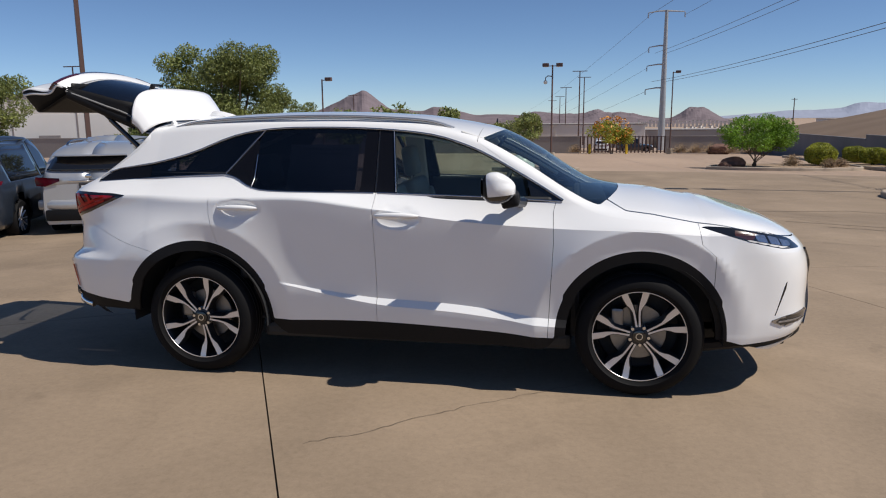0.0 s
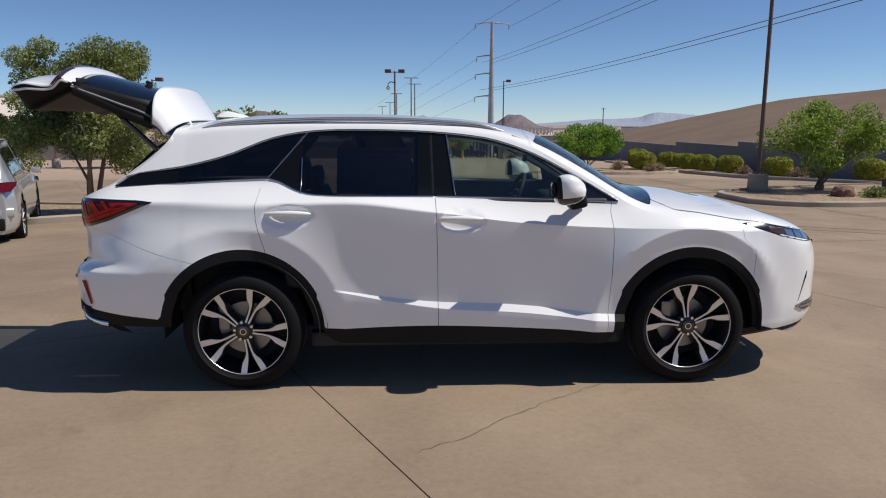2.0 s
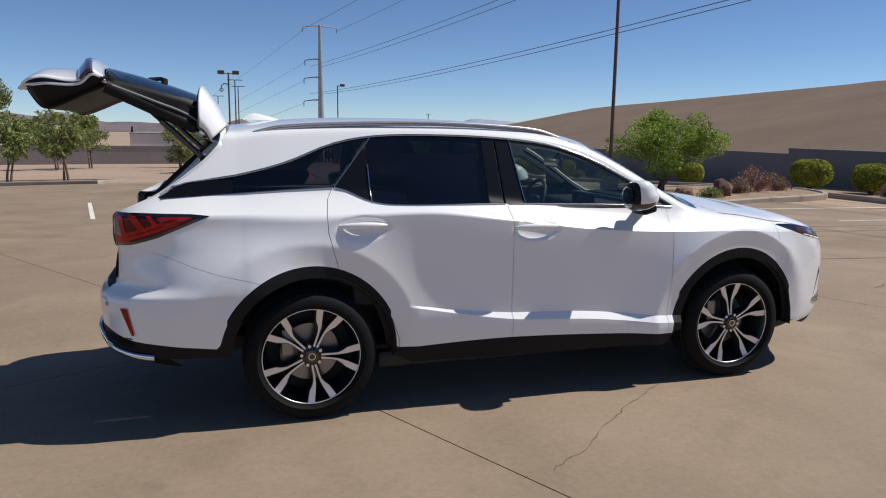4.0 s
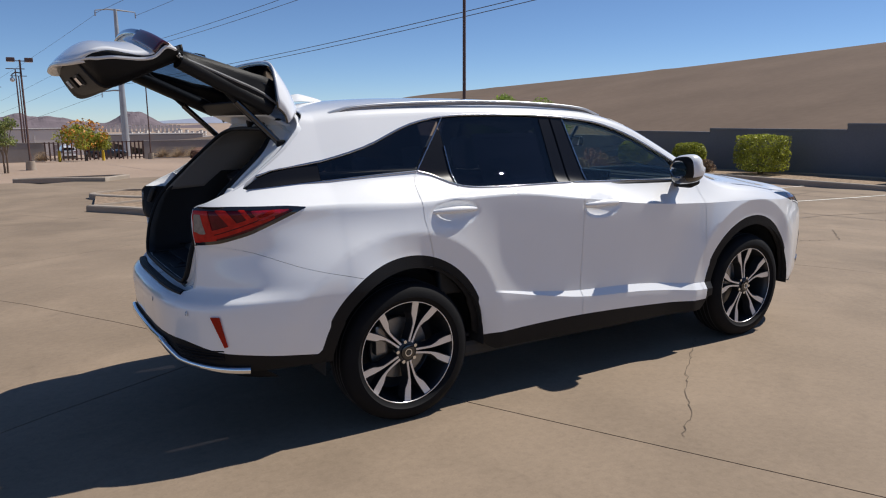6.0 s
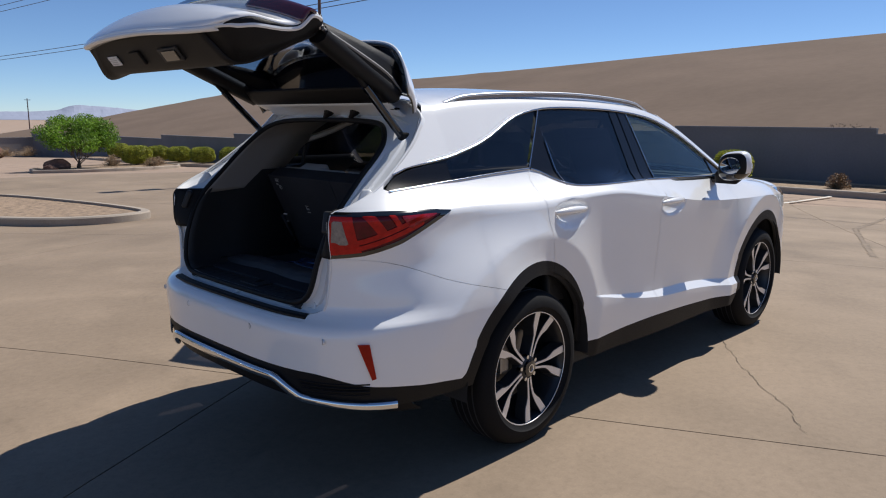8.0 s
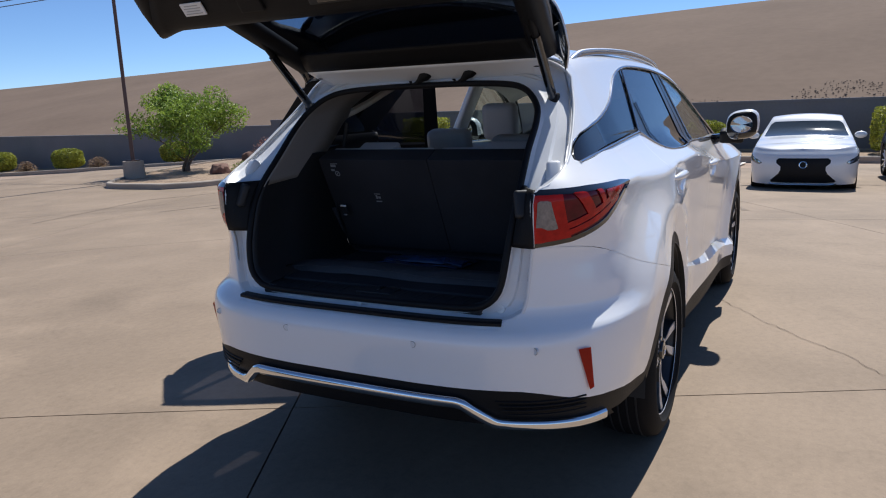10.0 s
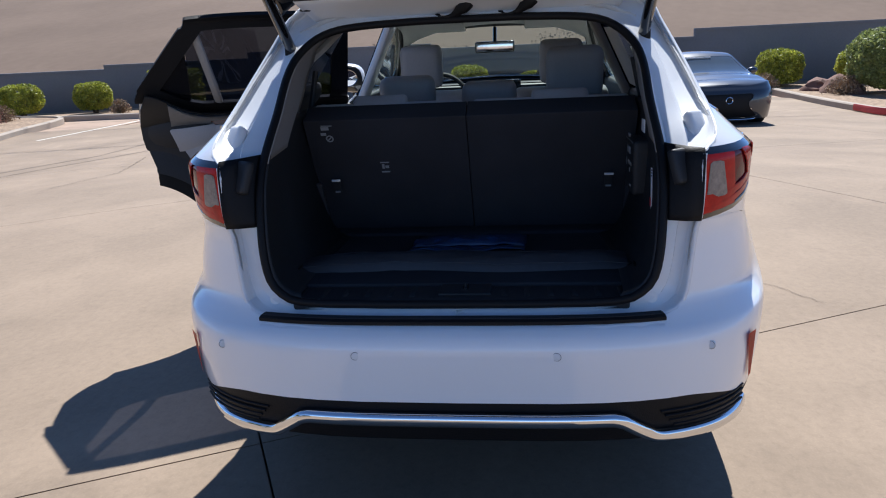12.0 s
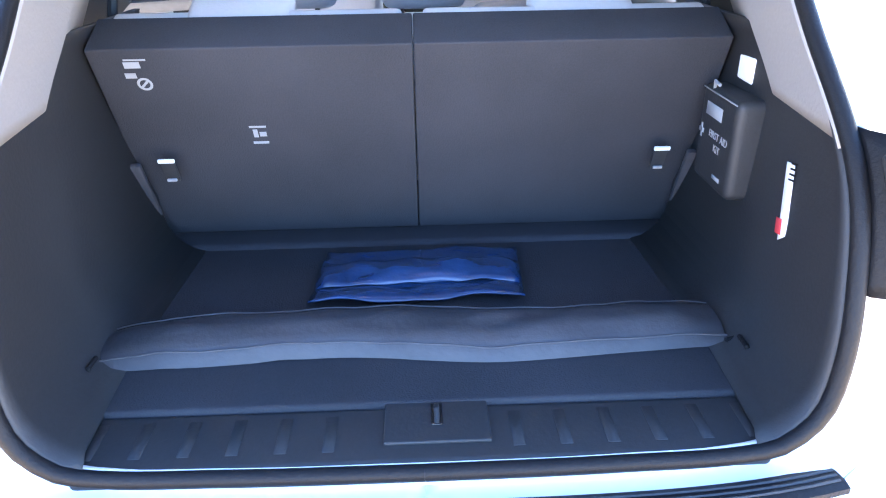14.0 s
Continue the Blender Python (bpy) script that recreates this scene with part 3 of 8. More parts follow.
for a, d, e in ((89.4, 150, 3.38), (90.5, 190, 2.18), (89.1, 170, 2.92), (91.0, 230, 1.5), (91.6, 260, 1.2), (107.0, 190, 1.75), (126.6, 120, 3.7), (128, 150, 2.3)):
    z = gz(0, 60) - 3
    far_light((d * math.cos(radians(a)), d * math.sin(radians(a)) - 5, z), 1.65 + d * math.tan(radians(e)) - z)

# steel transmission pole and its cables
PPX, PPY, PPG, PPTOP = 15.2, 122.0, -5.0, 18.6
pylon = thing("power_pole", "tall grey steel transmission pole with cross arms", "power pole", "", (PPX, PPY, PPG))
H = PPTOP - PPG
bm = bmesh.new()
rod(bm, (0, 0, 0), (0, 0, H), 0.62, 0.26, 12)
part("pole", bm, M_STEEL, pylon, smooth=True)
arms = [(H - 0.1, -2.9, 2.9), (H - 5.6, -2.6, 0.2), (H - 8.6, -2.8, 0.2), (H - 12.4, -2.9, 0.2)]
for z, x0, x1 in arms:
    bm = bmesh.new()
    tube(bm, [(x0, 0, z - 0.25), (x0 * .4, 0, z), (0, 0, z), (x1, 0, z - (0.2 if x1 > 1 else 0))], [0.07, 0.11, 0.14, 0.07])
    part("cross_arm", bm, M_STEEL, pylon)
    for x in ([x0, x1] if x1 > 1 else [x0]):
        bm = bmesh.new()
        for k in range(5):
            rod(bm, (x, 0, z - 0.35 - k * 0.16), (x, 0, z - 0.45 - k * 0.16), 0.11, 0.11, 8)
        part("insulator", bm, M_ROOF, pylon)


def cable(a, b, sag, r=0.028):
    a, b = Vector(a), Vector(b)
    bm = bmesh.new()
    pts = []
    for k in range(25):
        t = k / 24
        p = a.lerp(b, t)
        p.z -= sag * 4 * t * (1 - t)
        pts.append(p)
    tube(bm, pts, r, 5)
    tagged(part("power_cable", bm, M_WIRE), "thin dark overhead power cable", "cable", "overhead cables")


END = (33.0, -8.0)
for z, x, dz in ((PPTOP - 11.4, 0.3, 4.3), (PPTOP - 11.4, -2.0, 4.0), (PPTOP - 6.8, 0.3, 5.2), (PPTOP - 6.8, -1.6, 5.0), (PPTOP - 0.8, 2.9, 6.0), (PPTOP - 0.8, -2.9, 6.0)):
    cable((PPX + x, PPY, z), (END[0] + x * 0.8, END[1], z + dz), 1.2)
for z, x in ((PPTOP - 1.0, -2.9), (PPTOP - 6.2, -2.6), (PPTOP - 9.2, -2.8), (PPTOP - 13, -2.9)):
    cable((PPX + x, PPY, z), (-30, 420, z - 14), 2.0, 0.022)
t = thing("utility_pole", "plain wooden utility pole far off", "utility pole", "", (64, 225, -7))
bm = bmesh.new()
rod(bm, (0, 0, 0), (0, 0, 13.4), 0.2, 0.13, 8)
part("pole", bm, M_POLE, t)
bm = bmesh.new()
box(bm, (0, 0, 13), (1.6, 0.12, 0.14))
part("cross_arm", bm, M_POLE, t)

# far gate, bollards, fence
gate_t = thing("chain_gate", "dark slatted metal gate in the far wall", "gate", "", (6.5, 84, gz(6.5, 84)))
for k in range(24):
    bm = bmesh.new()
    box(bm, (-4.9 + k * 0.426, 0, 1.0), (0.16, 0.04, 2.0))
    part("slat", bm, M_POLE, gate_t)
for z in (0.2, 1.9):
    bm = bmesh.new()
    box(bm, (0, 0.03, z), (9.98, 0.05, 0.08))
    part("rail", bm, M_POLE, gate_t)
for x in (2.6, 6.7):
    t = thing("bollard", "yellow steel bollard by the far gate", "bollard", "gate bollards", (x, 79.5, gz(x, 79.5)))
    bm = bmesh.new()
    rod(bm, (0, 0, -0.1), (0, 0, 0.95), 0.14, 0.14, 12)
    bmesh.ops.create_uvsphere(bm, u_segments=12, v_segments=6, radius=0.14, matrix=Matrix.Translation((0, 0, 0.95)))
    part("post", bm, M_YELLOW, t, smooth=True)


# ---- plants ----
def leaves(pts, nrm, size, rnd, out_v, out_f):
    """Adds one folded leaf at each place."""
    for p, nn in zip(pts, nrm):
        s = size * rnd.uniform(0.6, 1.35)
        a = Vector((rnd.gauss(0, 1), rnd.gauss(0, 1), rnd.gauss(0, 1))).normalized()
        q = (Vector(nn) * 0.8 + a).normalized()
        u = q.orthogonal().normalized()
        u = (Matrix.Rotation(rnd.uniform(0, 6.28), 3, q) @ u)
        w = q.cross(u)
        k = len(out_v)
        P = Vector(p)
        out_v += [tuple(P - u * s), tuple(P + w * s * .45 + q * s * .12), tuple(P + u * s), tuple(P - w * s * .45 + q * s * .12)]
        out_f += [(k, k + 1, k + 2), (k, k + 2, k + 3)]


def blob_leaves(blobs, n, size, seed, shell=0.55, floor=-99, gap=0.0):
    rnd = random.Random(seed)
    tot = sum(b[3] ** 2 for b in blobs)
    v, f = [], []
    pts, nr = [], []
    for (x, y, z, r, *e) in blobs:
        ez = e[0] if e else 0.8
        for _ in range(int(n * r * r / tot)):
            d = Vector((rnd.gauss(0, 1), rnd.gauss(0, 1), rnd.gauss(0, 1))).normalized()
            if gap and noise.noise((d.x * 2.2 + x, d.y * 2.2 + y, d.z * 2.2 + z)) < gap - 0.35:
                continue
            k = r * (shell + (1 - shell) * rnd.random() ** 0.6) * (1 + 0.18 * noise.noise((d.x * 3 + x, d.y * 3 + y, d.z * 3)))
            p = (x + d.x * k, y + d.y * k, z + d.z * k * ez)
            if p[2] < floor:
                continue
            pts.append(p)
            nr.append(d)
    leaves(pts, nr, size, rnd, v, f)
    return v, f


def tree(name, at, h, blobs, stems, n, size, mat, label, seed, category="tree", gap=0.25, lean=0.25, group=""):
    z0 = gz(at[0], at[1]) + 0.08
    t = thing(name, label, category, group, (at[0], at[1], z0))
    rnd = random.Random(seed)
    bm = bmesh.new()
    for k in range(stems):
        a = 6.28 * k / stems + rnd.uniform(-.4, .4)
        tip = rnd.choice(blobs)
        tip = Vector(tip[:3])
        r0 = 0.035 * h / max(1, stems ** 0.5) * 0.8
        b0 = Vector((math.cos(a), math.sin(a), 0)) * 0.09 * (stems > 1)
        mid = Vector((tip.x * 0.35 + math.cos(a) * lean * .4, tip.y * 0.35 + math.sin(a) * lean * .4, tip.z * 0.5))
        tube(bm, spline([b0 - Vector((0, 0, 0.15)), b0 + Vector((0, 0, .2)), mid, tip], 9), [r0 * (1 - 0.085 * i) for i in range(9)], 7)
        for _ in range(3):
            e = Vector(rnd.choice(blobs)[:3]) + Vector((rnd.uniform(-.3, .3), rnd.uniform(-.3, .3), rnd.uniform(0, .3)))
            tube(bm, spline([mid, mid.lerp(e, .5) + Vector((0, 0, .12)), e], 6), [r0 * .5 * (1 - 0.14 * i) for i in range(6)], 6)
    part("trunk", bm, M_BARK, t, smooth=True, angle=60)
    v, f = blob_leaves(blobs, n, size, seed, 0.35, gap=gap)
    mesh_part("crown", v, f, mat, t, smooth=False)
    return t


def crown_blobs(seed, n, rx, ry, z0, z1, r):
    rnd = random.Random(seed)
    out = []
    for _ in range(n):
        a, q = rnd.uniform(0, 6.28), math.sqrt(rnd.random())
        z = rnd.uniform(z0, z1)
        w = 1 - 0.55 * ((z - (z0 * .6 + z1 * .4)) / (z1 - z0)) ** 2 * 2
        out.append((rx * q * math.cos(a) * w, ry * q * math.sin(a) * w, z, r * rnd.uniform(.65, 1.2), .75))
    return out


shade_crown = [(x + dx, y, z, r, q) for dx, lobe in ((-.95, crown_blobs(8, 22, .45, .6, 1.5, 3.55, .42)), (.55, crown_blobs(18, 34, .85, .9, 1.2, 3.5, .44)), (-1.9, crown_blobs(38, 5, .35, .4, 1.6, 2.6, .3))) for x, y, z, r, q in lobe]
tree("young_tree", (13.0, 17.2), 3.4, crown_blobs(3, 34, 1.65, 1.55, 0.9, 2.55, 0.55), 5, 26000, 0.050, M_LEAF, "bushy multi-stem tree with bright green leaves on gravel", 3)
tree("shade_tree", (-7.15, 10.9), 3.9, shade_crown, 3, 62000, 0.036, M_OLIVE, "shade tree with forked trunk and olive-green leaves", 8, gap=0.0)
tree("shade_tree", (-13.6, 18.8), 2.6, crown_blobs(9, 30, 1.5, 1.4, 0.7, 2.1, 0.55), 3, 26000, 0.05, M_OLIVE, "low shade tree with olive-green leaves", 9, gap=0.12)
tree("shade_tree", (-18.6, 16.5), 4.0, crown_blobs(10, 24, 1.6, 1.6, 1.2, 3.4, 0.65), 3, 26000, 0.05, M_OLIVE, "dense shade tree with dark olive leaves", 10, gap=0.12)
tree("shade_tree", (-21.5, 50.6), 5.6, crown_blobs(28, 22, 2.1, 2.0, 2.4, 5.2, .8), 3, 12000, 0.10, M_OLIVE, "broad shade tree far across the lot", 28, gap=0.12)
tree("lot_tree", (12.0, 42.6), 3.4, crown_blobs(11, 36, 1.85, 1.75, 1.35, 2.75, 0.72), 7, 30000, 0.065, M_GREEN, "round-headed multi-stem tree with glossy green leaves", 11)
tr = tree("orange_tree", (5.05, 79.5), 4.1, crown_blobs(12, 22, 2.0, 2.0, 1.3, 3.5, 0.9), 2, 8000, 0.12, M_LIME, "round citrus tree dotted with orange fruit by the gate", 12)
v, f = blob_leaves([(0, 0, 2.6, 2.2, .7)], 420, 0.17, 5, 0.85)
tagged(mesh_part("fruit", v, f, M_ORANGE, tr, smooth=False), "many orange fruit among the leaves", kind="stuff")
for k, (x, y, h, w) in enumerate([(-8.9, 33.5, 3.4, 1.1), (-10.8, 31.5, 3.2, 1.0), (-19.5, 56, 4.2, 1.6), (-14, 58, 3.6, 1.6), (-2.5, 52, 3.6, 1.2), (-12, 60.5, 3.4, 1.5)]):
    tree("small_tree", (x, y), h, crown_blobs(30 + k, 12, w, w, h * .42, h * .9, w * .5), 2, 3600, 0.11, M_OLIVE, "small thin tree with sparse olive leaves", 30 + k, gap=0.35)
for k, (x, y, z, r, h) in enumerate([(-31, 180, -7, 4.0, 11), (-38, 195, -7, 3, 9), (-44, 190, -7, 6, 9), (-50, 205, -7, 5, 9), (-11.5, 185, -7, 3.4, 10), (-9, 178, -7, 2.5, 9)]):
    t = thing("far_tree", "dusty green tree far beyond the wall", "tree", "", (x, y, z))
    bm = bmesh.new()
    rod(bm, (0, 0, -1), (0, 0, h * .6), 0.3, 0.15, 7)
    part("trunk", bm, M_BARK, t)
    v, f = blob_leaves(crown_blobs(60 + k, 10, r * .5, r * .5, h * .5, h * .92, r * .55), 2200, 0.42, 60 + k, .3)
    mesh_part("crown", v, f, M_OLIVE, t, smooth=False)
tree("gate_shrub", (-5.2, 63.5), 3.6, crown_blobs(71, 12, 1.5, 1.2, 0.8, 3.0, 0.8), 3, 4500, 0.11, M_OLIVE, "tall dull green shrub against the far wall", 71)


def ball_bush(at, r, h, label, seed, mat=None, box_like=False, name="round_shrub", sy=1.0):
    z0 = gz(at[0], at[1]) + 0.08
    t = thing(name, label, "shrub", "clipped shrubs along the wall", (at[0], at[1], z0))
    rnd = random.Random(seed)
    bm = bmesh.new()
    for k in range(5):
        a = 1.26 * k
        rod(bm, (0.05 * math.cos(a), 0.05 * math.sin(a), -0.1), (0.3 * r * math.cos(a), 0.3 * r * math.sin(a), h * .5), 0.03, 0.015, 6)
    part("stem", bm, M_BARK, t)
    pts, nr, v, f = [], [], [], []
    for _ in range(int(6500 * max(1.0, r / .66) ** 2)):
        d = Vector((rnd.gauss(0, 1), rnd.gauss(0, 1), rnd.gauss(0, 1))).normalized()
        if box_like:
            k = 1 / max(abs(d.x), abs(d.y), abs(d.z)) ** 0.8
        else:
            k = 1 / (abs(d.x) ** 3 + abs(d.y) ** 3 + abs(d.z) ** 3) ** (1 / 3)
        k *= (0.66 + 0.34 * rnd.random() ** .35) * (1 + 0.09 * noise.noise(d * 2.6 + Vector((seed, 0, 0))))
        p = (d.x * k * r, d.y * k * r * sy, h * .54 + d.z * k * h * .46)
        if p[2] < 0.12:
            continue
        pts.append(p)
        nr.append(d)
    leaves(pts, nr, 0.05, rnd, v, f)
    mesh_part("crown", v, f, mat or M_LIME, t, smooth=False)
    return t


for k, (y, r, h) in enumerate([(17.9, .66, 1.15), (15.1, .58, 1.05), (6.92, .58, 1.05), (1.72, .62, 1.08), (-0.4, .5, .8), (-8.1, .66, 1.15), (-10.5, .62, 1.1), (33.3, .7, 1.1), (39.2, .75, 1.15), (43.1, .75, 1.15), (46.5, .75, 1.15), (49.7, .75, 1.15), (57, .8, 1.2), (25.5, .6, 1.0)]):
    ball_bush((20.2, y), r, h, "round clipped yellow-green shrub beside the block wall", 100 + k)
ball_bush((20.3, 12.0), 0.62, 1.42, "boxy clipped bright green hedge beside the block wall", 130, M_LIME, True, "square_hedge", 1.35)
ball_bush((20.3, -3.75), 0.62, 1.42, "boxy clipped bright green hedge beside the block wall", 131, M_LIME, True, "square_hedge", 1.45)
ball_bush((16.4, -10.1), 1.25, 1.75, "large loose olive-green shrub in gravel", 132, M_OLIVE, False, "large_shrub", 1.1)
ball_bush((16.6, 45.2), .9, 1.3, "round clipped yellow-green shrub", 133)


def scrub(at, r, h, mat, label, seed, n=700):
    t = thing("desert_shrub", label, "shrub", "", (at[0], at[1], gz(*at) + 0.08))
    rnd = random.Random(seed)
    v, f = [], []
    for _ in range(n):
        a, e = rnd.uniform(0, 6.28), rnd.uniform(.15, 1.5)
        d = Vector((math.cos(a) * math.cos(e), math.sin(a) * math.cos(e), math.sin(e)))
        L = rnd.uniform(.4, 1.0)
        p = Vector((d.x * r * L, d.y * r * L, d.z * h * L))
        q = d.orthogonal().normalized() * 0.012
        k = len(v)
        v += [tuple(p * .35 - q), tuple(p * .35 + q), tuple(p + Vector((rnd.uniform(-.05, .05), rnd.uniform(-.05, .05), 0)))]
        f.append((k, k + 1, k + 2))
    leaves([tuple(Vector((math.cos(a) * r * c, math.sin(a) * r * c, h * s))) for a, c, s in [(rnd.uniform(0, 6.28), math.cos(e) * w, math.sin(e) * w) for e, w in [(rnd.uniform(0.1, 1.5), rnd.uniform(.6, 1)) for _ in range(n)]]], [(0, 0, 1)] * n, 0.035, rnd, v, f)
    mesh_part("foliage", v, f, mat, t, smooth=False)


for k, (x, y, r, h, m) in enumerate([(16.4, 16.6, .8, .95, M_PINK), (15.5, 16.2, .55, .6, M_DRY), (17.7, 16.8, .5, .55, M_DRY), (18.0, 17.7, .5, .5, M_DRY), (13.4, 15.0, .5, .35, M_OLIVE), (19.6, 13.8, .4, .5, M_DRY), (19.4, 19.0, .45, .6, M_DRY), (20, 3.6, .4, .5, M_DRY), (19.3, -7.4, .5, .5, M_DRY), (16.6, -8.7, .6, .55, M_DRY),
                                     (14.6, 44.2, .7, .8, M_DRY), (16.0, 41.6, .6, .6, M_DRY), (17.2, 43.4, .6, .6, M_DRY), (19.6, 36, .6, .6, M_DRY), (19.8, 30.5, .6, .6, M_DRY), (12.6, 79, 1.5, 1.2, M_DRY), (14.0, 78, 1.6, 1.2, M_DRY), (15.8, 79, 1.6, 1.3, M_DRY), (17.8, 78.5, 1.5, 1.0, M_DRY), (20.0, 79, 1.4, 1.1, M_DRY), (1.0, 79, 1.2, 1.0, M_DRY)]):
    scrub((x, y), r, h, m, "dusty pink-brown desert shrub" if m is M_PINK else "dry straw-brown desert shrub" if m is M_DRY else "low grey-green desert plant", 200 + k)


def boulder(at, s, label, seed):
    bm = bmesh.new()
    bmesh.ops.create_icosphere(bm, subdivisions=3, radius=1)
    for q in bm.verts:
        d = q.co.normalized()
        k = 1 + 0.35 * noise.noise(d * 1.3 + Vector((seed, 0, 0))) + 0.12 * noise.noise(d * 4 + Vector((0, seed, 0)))
        q.co = Vector((d.x * s[0] * k, d.y * s[1] * k, d.z * s[2] * k))
    ob = tagged(part("boulder", bm, M_ROCK, None, smooth=True, angle=25), label, "boulder", "landscape boulders")
    ob.location = (at[0], at[1], gz(*at) + s[2] * .55)


for k, (x, y, s) in enumerate([(14.2, 15.5, (.30, .30, .42)), (12.6, 15.3, (.35, .3, .28)), (10.7, 42.3, (.72, .55, .46)), (10.0, 41.4, (.40, .34, .24)), (17.4, -8.8, (.5, .45, .35)), (18.2, -8.6, (.45, .5, .3)), (16.6, -8.9, (.35, .3, .25)), (16.6, 79, (1.2, .9, .75))]):
    boulder((x, y), s, "rust-brown landscape boulder on gravel", 300 + k)


# ---- the white car: materials ----
M_WHITE = mk("pearl_white_paint", (0.87, 0.875, 0.88), 0.30, var=0.015, big=3, fine=300, coat=1.0, spec=0.5)
M_JAMB = mk("plain_white_jamb_paint", (0.78, 0.79, 0.80), 0.35, var=0.02, coat=0.5)
M_CLAD = mk("black_textured_plastic", (0.008, 0.008, 0.009), 0.55, spec=0.22, var=0.15, fine=220, bump=0.15)
M_TRIM = mk("black_cabin_trim", (0.019, 0.020, 0.022), 0.6, var=0.2, big=5, fine=160, bump=0.06)
M_BAND = mk("satin_black_band", (0.006, 0.006, 0.008), 0.22, spec=0.3, var=0.1)
M_GLOSS = mk("gloss_black", (0.008, 0.008, 0.009), 0.08, var=0.1, coat=1.0)
M_CARPET = mk("cargo_carpet", (0.030, 0.031, 0.036), 0.95, var=0.2, big=4, fine=350, bump=0.2, spec=0.2)
M_RUBBER = mk("tyre_rubber", (0.006, 0.006, 0.007), 0.75, spec=0.2, var=0.2, big=6, fine=80, bump=0.1)
M_CHROME = mk("chrome", (0.75, 0.76, 0.78), 0.08, metal=1.0, var=0.03)
M_SATIN = mk("satin_window_trim", (0.46, 0.47, 0.50), 0.16, metal=1.0, var=0.03)
M_RAIL = mk("bright_satin_rail", (0.62, 0.63, 0.65), 0.32, metal=0.9, var=0.03)
M_ALLOY = mk("machined_alloy", (0.80, 0.80, 0.82), 0.3, metal=0.65, var=0.05, fine=120)
M_DKALLOY = mk("dark_painted_alloy", (0.045, 0.046, 0.05), 0.35, metal=0.6, var=0.1)
M_DISC = mk("brake_steel", (0.30, 0.29, 0.28), 0.4, metal=0.9, var=0.15)
M_RED = mk("red_lens", (0.45, 0.013, 0.009), 0.2, var=0.3, big=30, spec=0.25)
M_DKRED = mk("dark_red_lens", (0.11, 0.003, 0.009), 0.12, var=0.3, big=25, spec=0.3)
M_BRAKE = mk("faceted_red_lens", (0.36, 0.006, 0.018), 0.15, var=0.45, big=40, fine=120, bump=0.25, spec=0.4, coat=0.3)
M_GATERED = mk("deep_red_lens", (0.055, 0.004, 0.008), 0.1, var=0.1, big=25, coat=1.0)
M_CLEARL = mk("smoked_clear_lens", (0.27, 0.225, 0.19), 0.25, var=0.25, big=60, fine=200, spec=0.35)
M_ORLENS = mk("red_reflector", (0.62, 0.035, 0.012), 0.3, var=0.2, fine=200, spec=0.3)
M_AMBER = mk("amber_lens", (0.06, 0.018, 0.014), 0.15, var=0.2, big=30, coat=1.0)
M_LAMP = mk("headlamp_chrome", (0.45, 0.47, 0.52), 0.12, metal=0.9, var=0.2, big=30)
M_SEAT = mk("pale_grey_leather", (0.42, 0.42, 0.43), 0.5, var=0.06, big=4, fine=120, bump=0.12)
M_LINER = mk("light_grey_headliner", (0.60, 0.595, 0.58), 0.9, var=0.04, fine=200)
M_PILLAR = mk("taupe_pillar_trim", (0.30, 0.29, 0.28), 0.75, var=0.06, fine=160, bump=0.1)
M_WOOD = mk("brown_wood_inlay", (0.11, 0.05, 0.03), 0.25, var=0.3, big=4, fine=30, coat=0.8)
M_FILM = mk("milky_film", (0.62, 0.66, 0.64), 0.35, var=0.06, big=6)
M_BLUE = mk("blue_plastic_bag", (0.010, 0.036, 0.100), 0.25, var=0.3, big=9, fine=40, bump=0.35, coat=0.6)
M_COVER = mk("cargo_cover_vinyl", (0.036, 0.037, 0.043), 0.55, var=0.2, big=5, fine=60, bump=0.15)
M_STITCH = mk("grey_stitching", (0.22, 0.22, 0.22), 0.8)
M_GREYINK = mk("grey_print", (0.42, 0.42, 0.43), 0.8)
M_GREYPIPE = mk("dark_grey_piping", (0.06, 0.06, 0.065), 0.7)
M_PAPER = mk("white_paper", (0.75, 0.75, 0.75), 0.8)
M_INK = mk("white_print", (0.26, 0.27, 0.28), 0.7)
M_REDINK = mk("red_print", (0.55, 0.04, 0.05), 0.7)
G_DARK = glass("privacy_glass", (0.25, 0.26, 0.30), 1.0)
G_CLEAR = glass("green_tint_glass", (0.78, 0.84, 0.81), 0.9)
M_MIRROR = mk("dim_mirror", (0.36, 0.37, 0.39), 0.03, metal=1.0, var=0.02)
G_REAR = glass("rear_glass", (0.46, 0.50, 0.56), 1.0)
G_SCREEN = glass("windscreen_glass", (0.85, 0.90, 0.87), 0.9)

# ---- the white car: its surface ----
ZC = curve_at([-2.5, -1.9, -1.24, -0.75, -0.2, 0.28, 0.88, 1.4, 1.8, 2.4], [1.17, 1.165, 1.155, 1.165, 1.105, 1.045, 1.008, 1.0, 0.972, 0.93])
ZS = curve_at([-2.5, -0.89, -0.55, -0.2, 0.29, 0.86, 2.5], [0.64, 0.625, 0.565, 0.512, 0.482, 0.425, 0.40])
ZT = curve_at([-2.5, -1.85, -1.6, -1.2, -0.7, -0.2, 0.1, 0.35, 0.5, 0.75, 0.95, 1.1, 1.25, 1.5, 1.75, 2.5], [1.575, 1.585, 1.615, 1.637, 1.642, 1.625, 1.598, 1.538, 1.474, 1.335, 1.215, 1.140, 1.108, 1.085, 1.055, 1.05])
